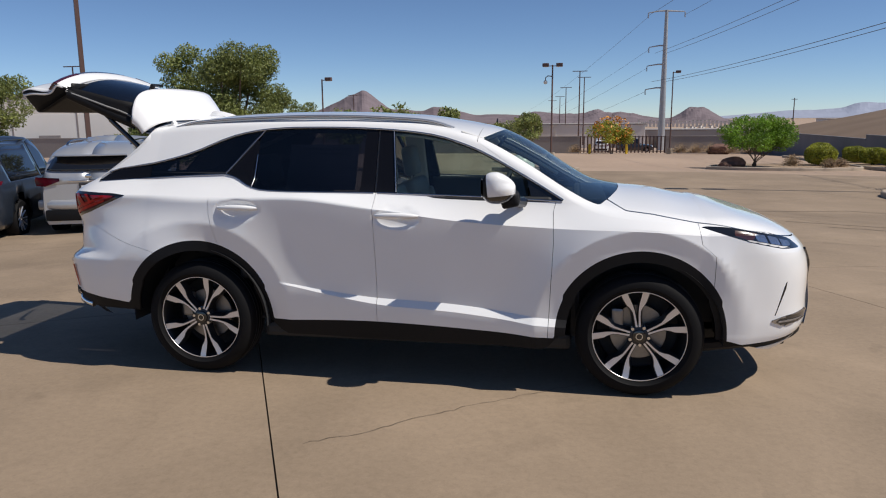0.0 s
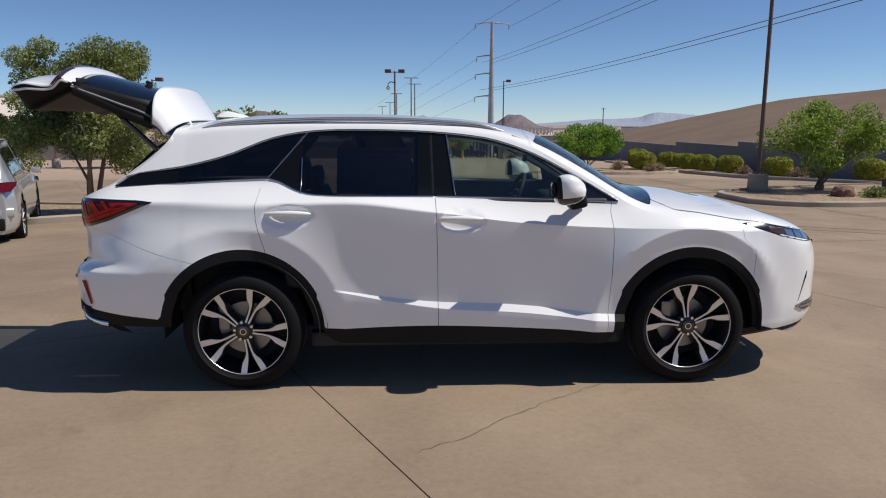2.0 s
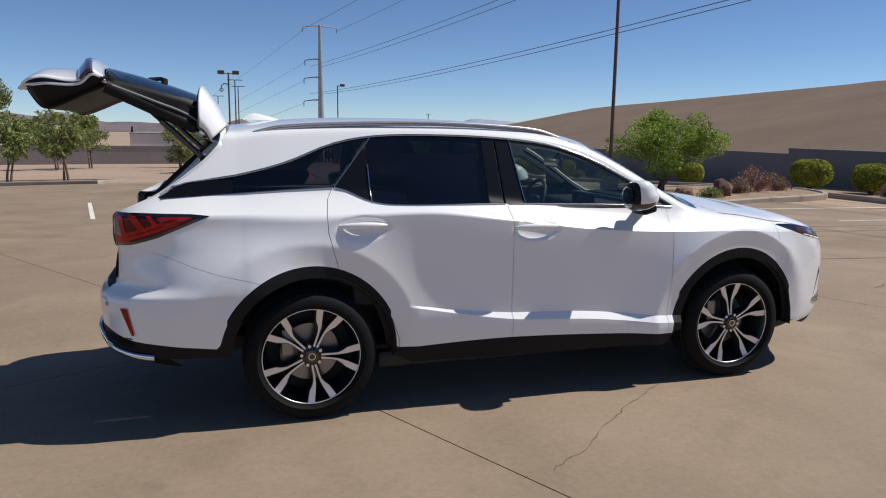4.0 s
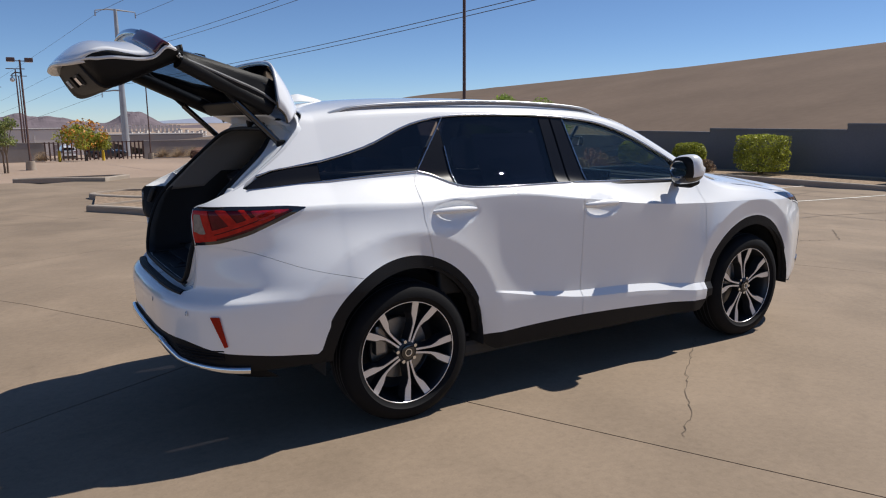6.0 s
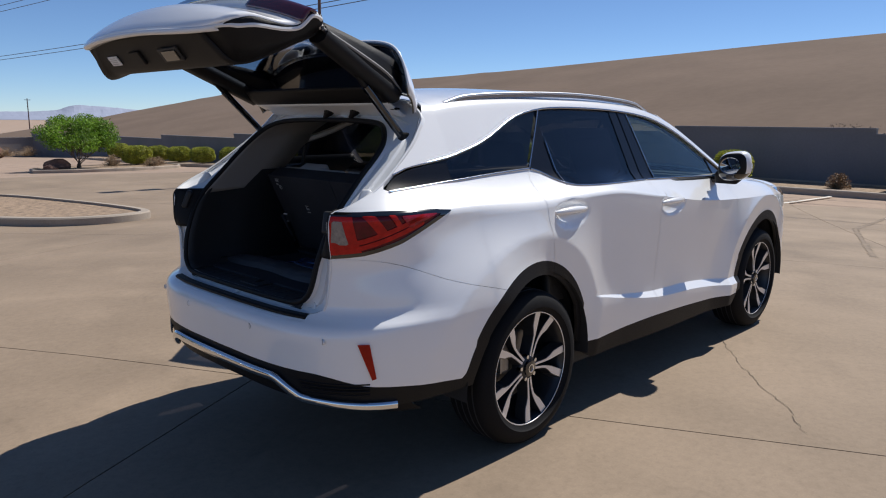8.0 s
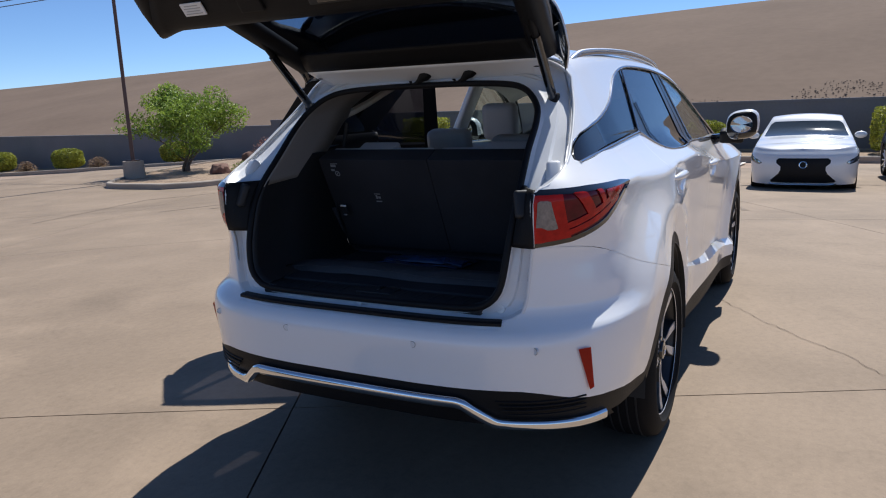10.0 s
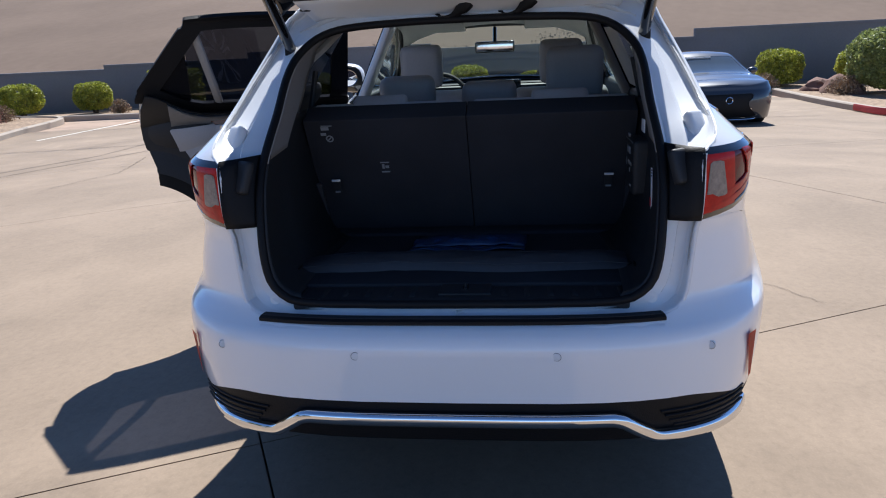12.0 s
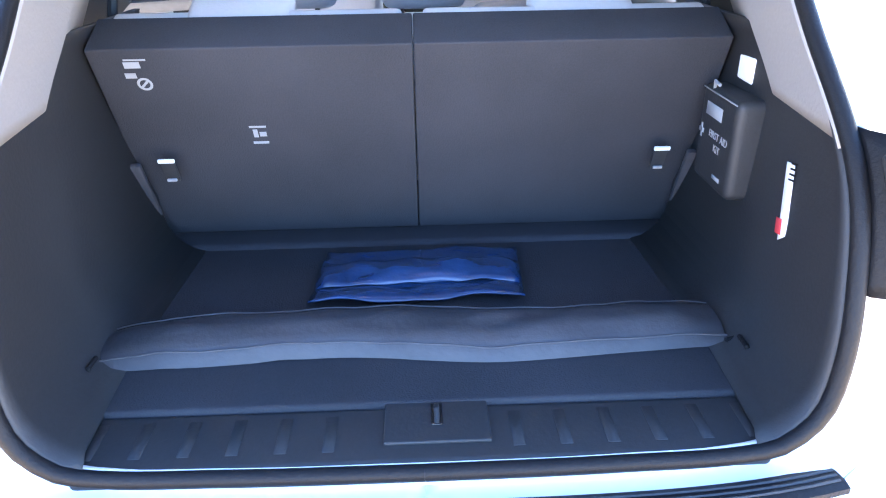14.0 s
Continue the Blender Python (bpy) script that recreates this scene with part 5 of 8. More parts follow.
for side, tag in ((-1, "right"), (1, "left")):
    skin_part("fender", fender, side, M_WHITE, car)
    skin_part("hood_half", hood, side, M_WHITE, car)
    skin_part("front_bumper_cover", bumper_front, side, M_WHITE, car)
    skin_part("roof_side", upperframe, side, M_WHITE, car)
    skin_part("quarter_panel", quarter, side, M_WHITE, car)
    skin_part("rear_bumper_cover", bumper_r, side, M_WHITE, car)
    skin_part("windscreen_half", screen, side, G_SCREEN, car, "faintly green windscreen", 0.005)
    skin_part("front_cladding", cladF, side, M_CLAD, car, "black plastic wheel-arch cladding", 0.03)
    skin_part("sill_cladding", cladM, side, M_CLAD, car, "black plastic sill cladding", 0.03)
    skin_part("rear_cladding", clip(cladR, lambda x, y, z: -1.2455 - x), side, M_CLAD, car, "black plastic wheel-arch cladding", 0.03)
    headlamp = skin_part("headlamp", head_p, side, M_GLOSS, car, "narrow dark headlamp", 0.03)
    fine_h = refine(head_p, 3)
    skin_part("side_marker", clip(fine_h, lambda x, y, z: min(HEAD(x, y, z) - .010, x - 1.90, 2.01 - x + (z - .96) * .8)), side, M_AMBER, headlamp, "dull amber side marker", 0.004, lift=.0015)
    for k, c in enumerate((2.055, 2.125, 2.19)):
        skin_part("lamp_unit", clip(fine_h, lambda x, y, z: min(HEAD(x, y, z) - .016, .028 - abs(x - c - (.95 - z) * .5))), side, M_LAMP, headlamp, "bright square projector unit", 0.006, lift=.002)
    skin_part("running_light", clip(fine_h, lambda x, y, z: min(HEAD(x, y, z) - .004, .013 - HEAD(x, y, z), x - 1.97, .985 - .40 * (x - 2.0) - z)), side, M_PAPER, headlamp, "pale light guide along the lower edge", 0.004, lift=.0025)
    fog = clip(refine([P for P in hull if P[0][0] > 2.0 and P[0][2] < .56], 3), FOG)
    bezel = skin_part("fog_bezel", fog, side, M_GLOSS, car, "black fog-lamp bezel with a bright lower edge", 0.01, lift=.003)
    skin_part("fog_lamp_bar", clip(fog, lambda x, y, z: min(FOG(x, y, z) - .012, .006 - abs(z - .462))), side, M_LAMP, bezel, "slim grey lamp bar", 0.004, lift=.006)
    skin_part("bezel_edge", clip(fog, lambda x, y, z: min(.008 - FOG(x, y, z), FOG(x, y, z))), side, M_SATIN, bezel, "bright bezel edge", 0.004, lift=.006)
    skin_part("front_lip", clip(clip(hull, lambda x, y, z: min(x - 1.95, PAINT_LOW(x) - .030 - z)), lambda x, y, z: z - PAINT_LOW(x) + .058), side, M_WHITE, car, "white lower lip below a black strip", 0.012, lift=.004)
    # tail lamp: dark red lens with a bright L-shaped light guide and a clear corner
    tl = skin_part("tail_lamp", inset(tail_p, 0.003), side, M_DKRED, car, "dark red wrap-around tail lamp", 0.03)
    lamp_rim = clip(tail_p, lambda *p: 0.015 - TAIL(*p))
    skin_part("lamp_surround", lamp_rim, side, M_GLOSS, tl, "gloss black surround", 0.006, lift=0.002)
    low_edge = lambda x: 1.0 + (x + 2.39) * (0.166 / 0.485)
    for lo_g, hi_g in ((0.010, 0.029), (0.034, 0.054)):
        guide = clip(tail_p, lambda x, y, z: min(z - low_edge(x) - lo_g, low_edge(x) + hi_g - z, -2.06 - x))
        skin_part("light_guide", guide, side, M_RED, tl, "bright red light guide", 0.006, lift=0.002)
    for c, w in ((-2.235, .021), (-2.150, .013)):
        guide2 = clip(tail_p, lambda x, y, z: min(w - abs(x - c - (1.09 - z) * 0.75), z - low_edge(x) - .05, 1.168 - z))
        skin_part("light_guide", guide2, side, M_RED, tl, "bright red light guide", 0.006, lift=0.0025)
    corner = clip(tail_p, lambda x, y, z: min(.712 - (z - 1.079) * .12 - y, 1.166 - z))
    skin_part("corner_lens", corner, side, M_RED, tl, "bright red rear corner lens", 0.006, lift=0.0012)
    clear = clip(tail_p, lambda x, y, z: min(.684 - (z - 1.079) * .20 - y, z - 1.058, 1.148 - z, y - .630 - (z - 1.058) * .06))
    skin_part("reversing_lens", clear, side, M_CLEARL, tl, "smoked clear reversing lens", 0.006, lift=0.003)
    mid = clip(tail_p, lambda x, y, z: min(x + 2.12 - (1.1 - z) * .8, -1.985 - x, z - low_edge(x) - 0.022, 1.163 - z))
    skin_part("brake_lens", mid, side, M_BRAKE, tl, "faceted deep red brake lens", 0.006, lift=0.002)

    # doors with their glass; the left rear one stands open
    for nm, panel, mv, cut in (("front_door", door_f, None, lambda x, y, z: x + 0.16 + (1.58 - z) * 0.10), ("rear_door", door_r, DOOR_SWING if side > 0 else None, None)):
        dp = skin_part(nm, panel, side, M_WHITE, car, "open rear door" if mv else "", 0.02, mv)
        if nm == "front_door":
            pane = clip(clip(glassy, lambda x, y, z: x + 0.135 - (1.58 - z) * 0.13), lambda *p: DLO(*p) - 0.004)
            pane = clip(pane, lambda x, y, z: 0.70 - x + (z - 1.25) * -0.3)
            quarterlight = clip(clip(glassy, lambda x, y, z: x - 0.725 + (z - 1.25) * 0.3), lambda *p: DLO(*p) - 0.004)
            skin_part("corner_trim", quarterlight, side, M_GLOSS, dp, "small fixed black corner glass", 0.01, mv, -0.004)
            frame_p = clip(glassy, lambda x, y, z: min(x + 0.225 - (1.58 - z) * 0.03, -(x + 0.135 - (1.58 - z) * 0.13)))
            skin_part("window", inset(pane, 0.006), side, G_CLEAR, dp, "green-tinted side glass", 0.004, mv)
            bm = bmesh.new()
            tube(bm, [(-.137 + (1.58 - z) * .13, side * (body_y(-.1, z) + .001), z) for z in np.linspace(1.20, 1.565, 10)], .004, 8)
            part("glass_edge_bar", bm, M_SATIN, dp, "bright upright strip behind the glass", smooth=True, angle=80)
        else:
            bar = line_sd((-1.245, 1.30), (-0.995, 1.60))
            pane = clip(clip(glassy, lambda x, y, z: min(-0.315 - (1.58 - z) * 0.01 - x, x + 1.035)), lambda *p: DLO(*p) - 0.004)
            fixed = clip(clip(glassy, lambda x, y, z: min(-1.036 - x, -bar(x, y, z) - 0.010)), lambda *p: DLO(*p) - 0.004)
            skin_part("fixed_pane", inset(fixed, 0.004), side, M_BAND, dp, "black fixed glass behind the divider", 0.006, mv)
            skin_part("door_cladding", clip(cladR, lambda x, y, z: x + 1.2435), side, M_CLAD, dp, "black plastic arch cladding on the door", 0.03, mv)
            frame_p = clip(glassy, lambda x, y, z: min(-0.24 - x + (1.58 - z) * 0.03, x + 0.315 + (1.58 - z) * 0.01))
            skin_part("window", inset(pane, 0.006), side, G_DARK, dp, "dark privacy glass", 0.004, mv)
            for nm2, run, rad in (("divider_bar", [(-1.238 + 0.238 * k / 12, 1.303 + 0.280 * k / 12) for k in range(13)], 0.0045), ("glass_edge_bar", [(-1.034, 1.214 + 0.21 * k / 6) for k in range(7)], 0.0035)):
                bm = bmesh.new()
                tube(bm, [(x, side * (body_y(x, z) + 0.001), z) for x, z in run], rad, 8)
                if mv:
                    bmesh.ops.transform(bm, matrix=mv, verts=bm.verts[:])
                part(nm2, bm, M_SATIN, dp, "bright divider bar", smooth=True, angle=80)
        skin_part("window_frame", inset(frame_p, 0.002), side, M_BAND, dp, "gloss black window frame", 0.03, mv)
        if mv:
            liner = skin_part("door_liner", inset(panel, 0.055), side, M_TRIM, dp, "black inner door liner", 0.02, mv)
            fine_p = refine(panel, 2)
            skin_part("leather_panel", inset(clip(fine_p, lambda x, y, z: min(x + 1.15 - (1.092 - z) * .55, -0.33 - x, z - 0.80, 1.092 - z)), 0.080), side, M_SEAT, liner, "pale grey leather insert", 0.02, mv)
            skin_part("wood_strip", inset(clip(fine_p, lambda x, y, z: min(x + 0.98, -0.33 - x, z - 1.096, 1.116 - z)), 0.082), side, M_WOOD, liner, "brown wood strip", 0.02, mv)
            ring = clip(clip([P for P in refine(hull, 2) if P[0][1] > .4 and P[0][2] > 1.1 and -1.4 < P[0][0] < -.15], lambda *p: .012 - DLO(*p)), lambda x, y, z: min(DLO(x, y, z) + .045, -MID_SEAM(x, y, z) - .01, REAR_SEAM(x, y, z) + .03))
            skin_part("upper_frame", inset(ring, 0.004), side, M_CLAD, dp, "black upper window frame", 0.035, mv)
            skin_part("rear_upper_frame", clip(glassy, lambda x, y, z: .04 - abs(bar(x, y, z) + .012)), side, M_CLAD, dp, "black rear window frame", 0.035, mv)
            bm = bmesh.new()
            sweep(bm, [mv @ Vector((-.895 - .09 * k / 8, body_y(-.93, 1.21 + .34 * k / 8) - .012, 1.21 + .34 * k / 8)) for k in range(9)], (.020, .014))
            part("glass_divider", bm, M_PILLAR, dp, "pale grey upright between the panes")
            bm = bmesh.new()
            tube(bm, [mv @ Vector((x, body_y(x, z) - .070, z)) for x, z in spline([(-1.235, 1.20), (-1.245, 1.08), (-1.215, .98), (-1.15, .88), (-1.05, .79), (-.94, .66)], 24)], .005, 8)
            part("weatherstrip", bm, M_STITCH, dp, "pale grey weatherstrip lip", smooth=True)
            skin_part("door_sill_trim", inset(clip(fine_p, lambda x, y, z: min(x + 1.15, -0.25 - x, z - 1.165)), 0.075), side, M_STITCH, liner, "grey strip below the glass", 0.02, mv)
        # handle in its scooped cup
        hx, hz = (-1.10, 1.098) if nm == "rear_door" else (-0.06, 1.066)
        hy = body_y(hx - .2, hz)
        bm = bmesh.new()
        pts = [(hx - 0.135 + 0.27 * k / 12, -(hy - 0.006 + 0.018 * math.sin(math.pi * k / 12) ** .6), hz + 0.004 * math.sin(math.pi * k / 12)) for k in range(13)]
        tube(bm, pts, [0.007 + 0.011 * math.sin(math.pi * k / 12) ** .6 for k in range(13)], 10)
        for q in bm.verts:
            q.co.y *= -side * 1.0
            if mv:
                q.co = mv @ q.co
        part("handle", bm, M_WHITE, dp, "white pull handle", smooth=True, angle=70)

    bar = line_sd((-1.245, 1.30), (-0.995, 1.60))
    qp = clip(clip(glassy, lambda *p: bar(*p) - 0.008), lambda *p: DLO(*p) - 0.006)
    qg = clip(qp, lambda x, y, z: x + 1.78)
    skin_part("quarter_window", inset(qg, 0.005), side, G_DARK, car, "dark privacy quarter glass", 0.004)
    skin_part("quarter_finisher", clip(qp, lambda x, y, z: -1.783 - x), side, M_BAND, car, "gloss black finisher towards the tailgate", 0.01, lift=-0.004)
    on_body = lambda x, z: (x, side * (body_y(x, z) + 0.002), z)
    for nm, pts, w in (("upper_window_trim", WIN_TOP[1:], 0.0065), ("front_waist_strip", [(x, z) for x, z in spline([(0.93, 1.155), (0.46, 1.175), (-0.20, 1.194)], 24)], 0.006), ("rear_waist_strip", spline([(-0.225, 1.194), (-0.6, 1.199), (-0.95, 1.207), (-1.06, 1.230), (-1.17, 1.280), (-1.235, 1.297)], 30), 0.006), ("quarter_waist_strip", spline([(-1.245, 1.298), (-1.5, 1.287), (-1.85, 1.266), (-2.15, 1.247)], 24), 0.006)):
        bm = bmesh.new()
        tube(bm, [on_body(x, z) for x, z in pts], w, 8)
        if nm == "rear_waist_strip" and side > 0:
            bmesh.ops.transform(bm, matrix=DOOR_SWING, verts=bm.verts[:])
        part(nm, bm, M_SATIN, car, "bright satin window trim", smooth=True, angle=80)

# ---- dark inner shell that closes the gaps between panels ----
shell = clip(clip(hull, lambda *p: -DLO(*p) + 0.0), lambda *p: min(arch(-1.395, 0.47)(*p), arch(1.395, 0.47)(*p)))
shell = clip(shell, lambda *p: -SCREEN_IN(*p))
shell = clip(shell, lambda x, y, z: 1.8 - abs(x))
for side in (-1, 1):
    cutd = shell if side < 0 else clip(shell, lambda *p: max(-REAR_SEAM(*p) + .03, MID_SEAM(*p) + .03))
    skin_part("inner_shell", inset(cutd, 0.022), side, M_TRIM, car, "black inner shell", 0.02)


# ---- wheels ----
def wheel(at, side, turn, parent=None, R=0.372, rr=0.279, detail=True):
    w = new("wheel")
    w.parent = parent
    w.matrix_basis = pose(*at)
    f = -1 if side < 0 else 1  # outward along y
    o = 0.118
    bm = bmesh.new()
    lathe(bm, [(rr - .01, -o * .8 * f), (rr + .012, -o * .95 * f), (R * .86, -o * 1.02 * f), (R * .965, -o * .86 * f), (R, -o * .55 * f), (R, o * .55 * f), (R * .965, o * .86 * f), (R * .86, o * 1.03 * f), (R * .80, o * 1.035 * f), (rr + .012, o * .95 * f), (rr - .008, o * .88 * f)], 72)
    tyre = part("tyre", bm, M_RUBBER, w, smooth=True, angle=50)
    if detail:
        for y in (-.055, -.018, .018, .055):
            bm = bmesh.new()
            lathe(bm, [(R - .001, y - .004), (R + .0015, y - .003), (R + .0015, y + .003), (R - .001, y + .004)], 72)
            part("tread_groove", bm, M_TRIM, tyre, smooth=True)
    bm = bmesh.new()
    lathe(bm, [(rr, .104 * f), (rr + .004, .098 * f), (rr - .006, .085 * f), (rr - .018, .06 * f), (rr - .03, -.09 * f), (rr - .045, -.1 * f)], 64)
    rim = part("rim", bm, M_DKALLOY, w, smooth=True, angle=40)
    bm = bmesh.new()
    lathe(bm, [(rr - .011, .1030 * f), (rr - .010, .1045 * f), (rr + .002, .1045 * f), (rr + .004, .102 * f), (rr + .004, .096 * f)], 64)
    part("rim_edge", bm, M_ALLOY, rim, "bright machined rim edge", smooth=True)
    bm = bmesh.new()
    lathe(bm, [(0.0005, -.01 * f), (.165, -.01 * f), (.168, -.014 * f), (.168, -.03 * f), (0.0005, -.03 * f)], 40)
    part("brake_disc", bm, M_DISC, w, smooth=True)
    bm = bmesh.new()
    box(bm, (-.125, .012 * f, .07), (.07, .06, .16), .015)
    part("brake_caliper", bm, M_DISC, w)
    bm = bmesh.new()
    lathe(bm, [(0.0005, -.085 * f), (rr - .04, -.085 * f)], 40)
    part("backing", bm, M_TRIM, w, smooth=True)
    for k in range(5):
        for s in (-1, 1):
            def blade(ex, sp_, y0, y1, dep):
                bm = bmesh.new()
                ring = []
                a = radians(turn + 72 * k)
                c = Vector((math.cos(a), 0, math.sin(a)))
                n = Vector((-math.sin(a), 0, math.cos(a)))
                for r, off, hw in ((.036, .007, .006), (.075, .0105, .0055), (.115, .0130, .0052), (.150, .0175, .0062), (.176, .0270, .0105), (.200, .0400, .0165), (.235, .0535, .0180), (.264, .0625, .0190)):
                    t = (r - .036) / .228
                    r = r * rr / .279 - (.002 if r > .25 else 0)
                    y = y0 + (y1 - y0) * t - .010 * math.sin(math.pi * t)
                    # each blade is square to its own run, its dark flank spreads to the open side
                    tilt = .32 if t > .45 else .1
                    d = n * math.cos(tilt) - s * c * math.sin(tilt)
                    ring.append([bm.verts.new(c * r + n * s * off + d * q + Vector((0, f * (y + e), 0))) for q, e in ((s * (hw + ex), 0), (s * (hw + ex + sp_), -dep), (-s * (hw + ex * 1.2), -dep), (-s * (hw + ex * .3), 0))])
                for A, B in zip(ring, ring[1:]):
                    for q in range(4):
                        bm.faces.new((A[q], A[(q + 1) % 4], B[(q + 1) % 4], B[q]))
                bm.faces.new(ring[0])
                bm.faces.new(ring[-1][::-1])
                return bm
            sp = part("spoke", blade(.0035, .011, .082, .094, .05), M_DKALLOY, w, "dark painted spoke")
            part("spoke_face", blade(0, 0, .0845, .097, .003), M_ALLOY, sp, "bright machined spoke face")
    bm = bmesh.new()
    lathe(bm, [(.062, .03 * f), (.062, .076 * f), (.054, .084 * f), (.034, .086 * f)], 32)
    part("hub", bm, M_DKALLOY, w, smooth=True, angle=40)
    bm = bmesh.new()
    lathe(bm, [(.040, .088 * f), (.038, .096 * f), (.028, .099 * f), (0.0005, .100 * f)], 32)
    cap = part("hub_cap", bm, M_GLOSS, w, "dark hub cap with a bright oval emblem", smooth=True)
    bm = bmesh.new()
    lathe(bm, [(.019, .0995 * f), (.021, .1015 * f), (.016, .1015 * f), (.015, .0995 * f)], 24)
    part("emblem", bm, M_CHROME, cap, smooth=True)
    for k in range(5):
        a = radians(turn + 36 + 72 * k)
        bm = bmesh.new()
        rod(bm, (.056 * math.cos(a), .06 * f, .056 * math.sin(a)), (.056 * math.cos(a), .088 * f, .056 * math.sin(a)), .011, .010, 6)
        part("lug_nut", bm, M_CHROME, w)
    return w


for hx, turns in ((-1.395, 66), (1.395, 25)):
    for side in (-1, 1):
        wheel((hx, side * 0.752, 0.372), side, turns, car)
        bm = bmesh.new()
        n = 30
        rows = []
        for y in (0.865, 0.50):
            rows.append([bm.verts.new((hx + 0.468 * math.cos(a), side * y, 0.37 + 0.468 * math.sin(a))) for a in [radians(-4 + 188 * k / n) for k in range(n + 1)]])
        for k in range(n):
            bm.faces.new((rows[0][k], rows[0][k + 1], rows[1][k + 1], rows[1][k]))
        bm.faces.new(rows[1])
        part("wheel_house", bm, M_TRIM, car, smooth=True)

# ---- underbody, cabin floor, bulkheads ----
for nm, c, s, m in (("underbody", (0, 0, .285), (2.0, 1.50, .10), M_TRIM), ("underbody_front", (1.9, 0, .33), (.80, 1.0, .16), M_TRIM), ("underbody_rear", (-1.90, 0, .45), (.75, 1.0, .12), M_TRIM),
                    ("bulkhead", (1.02, 0, .72), (.06, 1.38, .84), M_TRIM), ("engine_tray", (1.6, 0, .62), (.9, .96, .5), M_TRIM), ("axle_cover", (-1.4, 0, .52), (.95, .98, .24), M_TRIM), ("cargo_well", (-2.08, 0, .60), (.62, 1.14, .34), M_TRIM), ("cabin_floor", (-.1, 0, .36), (2.1, 1.45, .04), M_CARPET)):
    bm = bmesh.new()
    box(bm, c, s, 0.03)
    part(nm, bm, m, car)
bm = bmesh.new()
tube(bm, [(-1.2, .35, .27), (-1.9, .4, .30), (-2.15, .45, .33)], [.035, .04, .045], 12)
part("exhaust", bm, M_DISC, car, smooth=True)

# ---- roof rails, fin, mirrors ----
for side in (-1, 1):
    pts = spline([(-1.66, side * .515, 1.600), (-1.52, side * .512, 1.634), (-1.1, side * .508, 1.660), (-.6, side * .506, 1.668), (-.15, side * .50, 1.652), (.10, side * .493, 1.628), (.24, side * .487, 1.585)], 40)
    bm = bmesh.new()
    sweep(bm, pts, (.011, .007))
    rail = part("roof_rail", bm, M_RAIL, car, "satin silver roof rail", smooth=True, angle=60)
    bm = bmesh.new()
    sweep(bm, [(x, y, z - .014) for x, y, z in pts], (.010, .008))
    part("rail_base", bm, M_SATIN, rail, "grey rail base")
    # door mirror
    bm = bmesh.new()
    bmesh.ops.create_uvsphere(bm, u_segments=28, v_segments=16, radius=1)
    for q in bm.verts:
        d = q.co.copy()
        k = 1 / (abs(d.x) ** 3 + abs(d.y) ** 3 + abs(d.z) ** 3) ** (1 / 3)
        d *= k
        tp = 1 - (.50 if d.z > 0 else .15) * max(0, d.x) ** 1.3
        q.co = Vector((0.565 + d.x * .105 * (1 if d.x > 0 else .80), side * (.962 + d.y * .098 * tp), 1.250 + d.z * .092 * tp + .012 * d.y))
    keep = bm.copy()
    bmesh.ops.bisect_plane(bm, geom=bm.verts[:] + bm.edges[:] + bm.faces[:], plane_co=(0.565, 0, 1.210), plane_no=(-.1, 0, 1), clear_inner=True)
    rim = bm.copy()
    bmesh.ops.bisect_plane(bm, geom=bm.verts[:] + bm.edges[:] + bm.faces[:], plane_co=(0.515, 0, 1.25), plane_no=(1, 0, .1), clear_inner=True)
    mir = part("mirror_cap", bm, M_WHITE, car, "white door mirror", smooth=True, angle=60)
    bmesh.ops.bisect_plane(rim, geom=rim.verts[:] + rim.edges[:] + rim.faces[:], plane_co=(0.515, 0, 1.25), plane_no=(1, 0, .1), clear_outer=True)
    part("mirror_rim", rim, M_CLAD, mir, "black rear rim of the mirror", smooth=True, angle=60)
    bmesh.ops.bisect_plane(keep, geom=keep.verts[:] + keep.edges[:] + keep.faces[:], plane_co=(0.565, 0, 1.210), plane_no=(-.1, 0, 1), clear_outer=True)
    part("mirror_base", keep, M_GLOSS, mir, "black lower housing", smooth=True, angle=60)
    bm = bmesh.new()
    tube(bm, [(.60, side * .93, 1.185), (.64, side * .86, 1.165), (.70, side * .775, 1.150)], [.034, .030, .034], 10)
    part("mirror_arm", bm, M_GLOSS, mir, "black arm", smooth=True)
    bm = bmesh.new()
    box(bm, (.635, side * .895, 1.178), (.105, .15, .085), .026, Matrix.Rotation(radians(-14), 3, "Y"), 3)
    part("mirror_foot", bm, M_CLAD, mir, "black lower mirror foot", smooth=True, angle=50)
    bm = bmesh.new()
    lathe(bm, [(.0005, 0), (.041, 0), (.045, .004)], 32, Matrix.Translation((.481, side * .962, 1.252)) @ Matrix.Rotation(radians(90), 4, "Z") @ Matrix.Diagonal((1.45, 1, 1.2, 1)))
    part("mirror_glass", bm, M_MIRROR, mir, "mirror glass", smooth=True)
bm = bmesh.new()
ring = []
for t, h, w in ((0, .0, .012), (.15, .030, .026), (.35, .036, .03), (.6, .026, .03), (.85, .012, .024), (1, .0, .008)):
    x = -1.70 + .22 * t
    z = 1.672
    ring.append([bm.verts.new(p) for p in ((x, w, z), (x, w * .35, z + h * .8 + .004), (x, 0, z + h + .006), (x, -w * .35, z + h * .8 + .004), (x, -w, z))])
for A, B in zip(ring, ring[1:]):
    for k in range(4):
        bm.faces.new((A[k], A[k + 1], B[k + 1], B[k]))
part("antenna_fin", bm, M_WHITE, car, "white shark-fin antenna", smooth=True, angle=70)

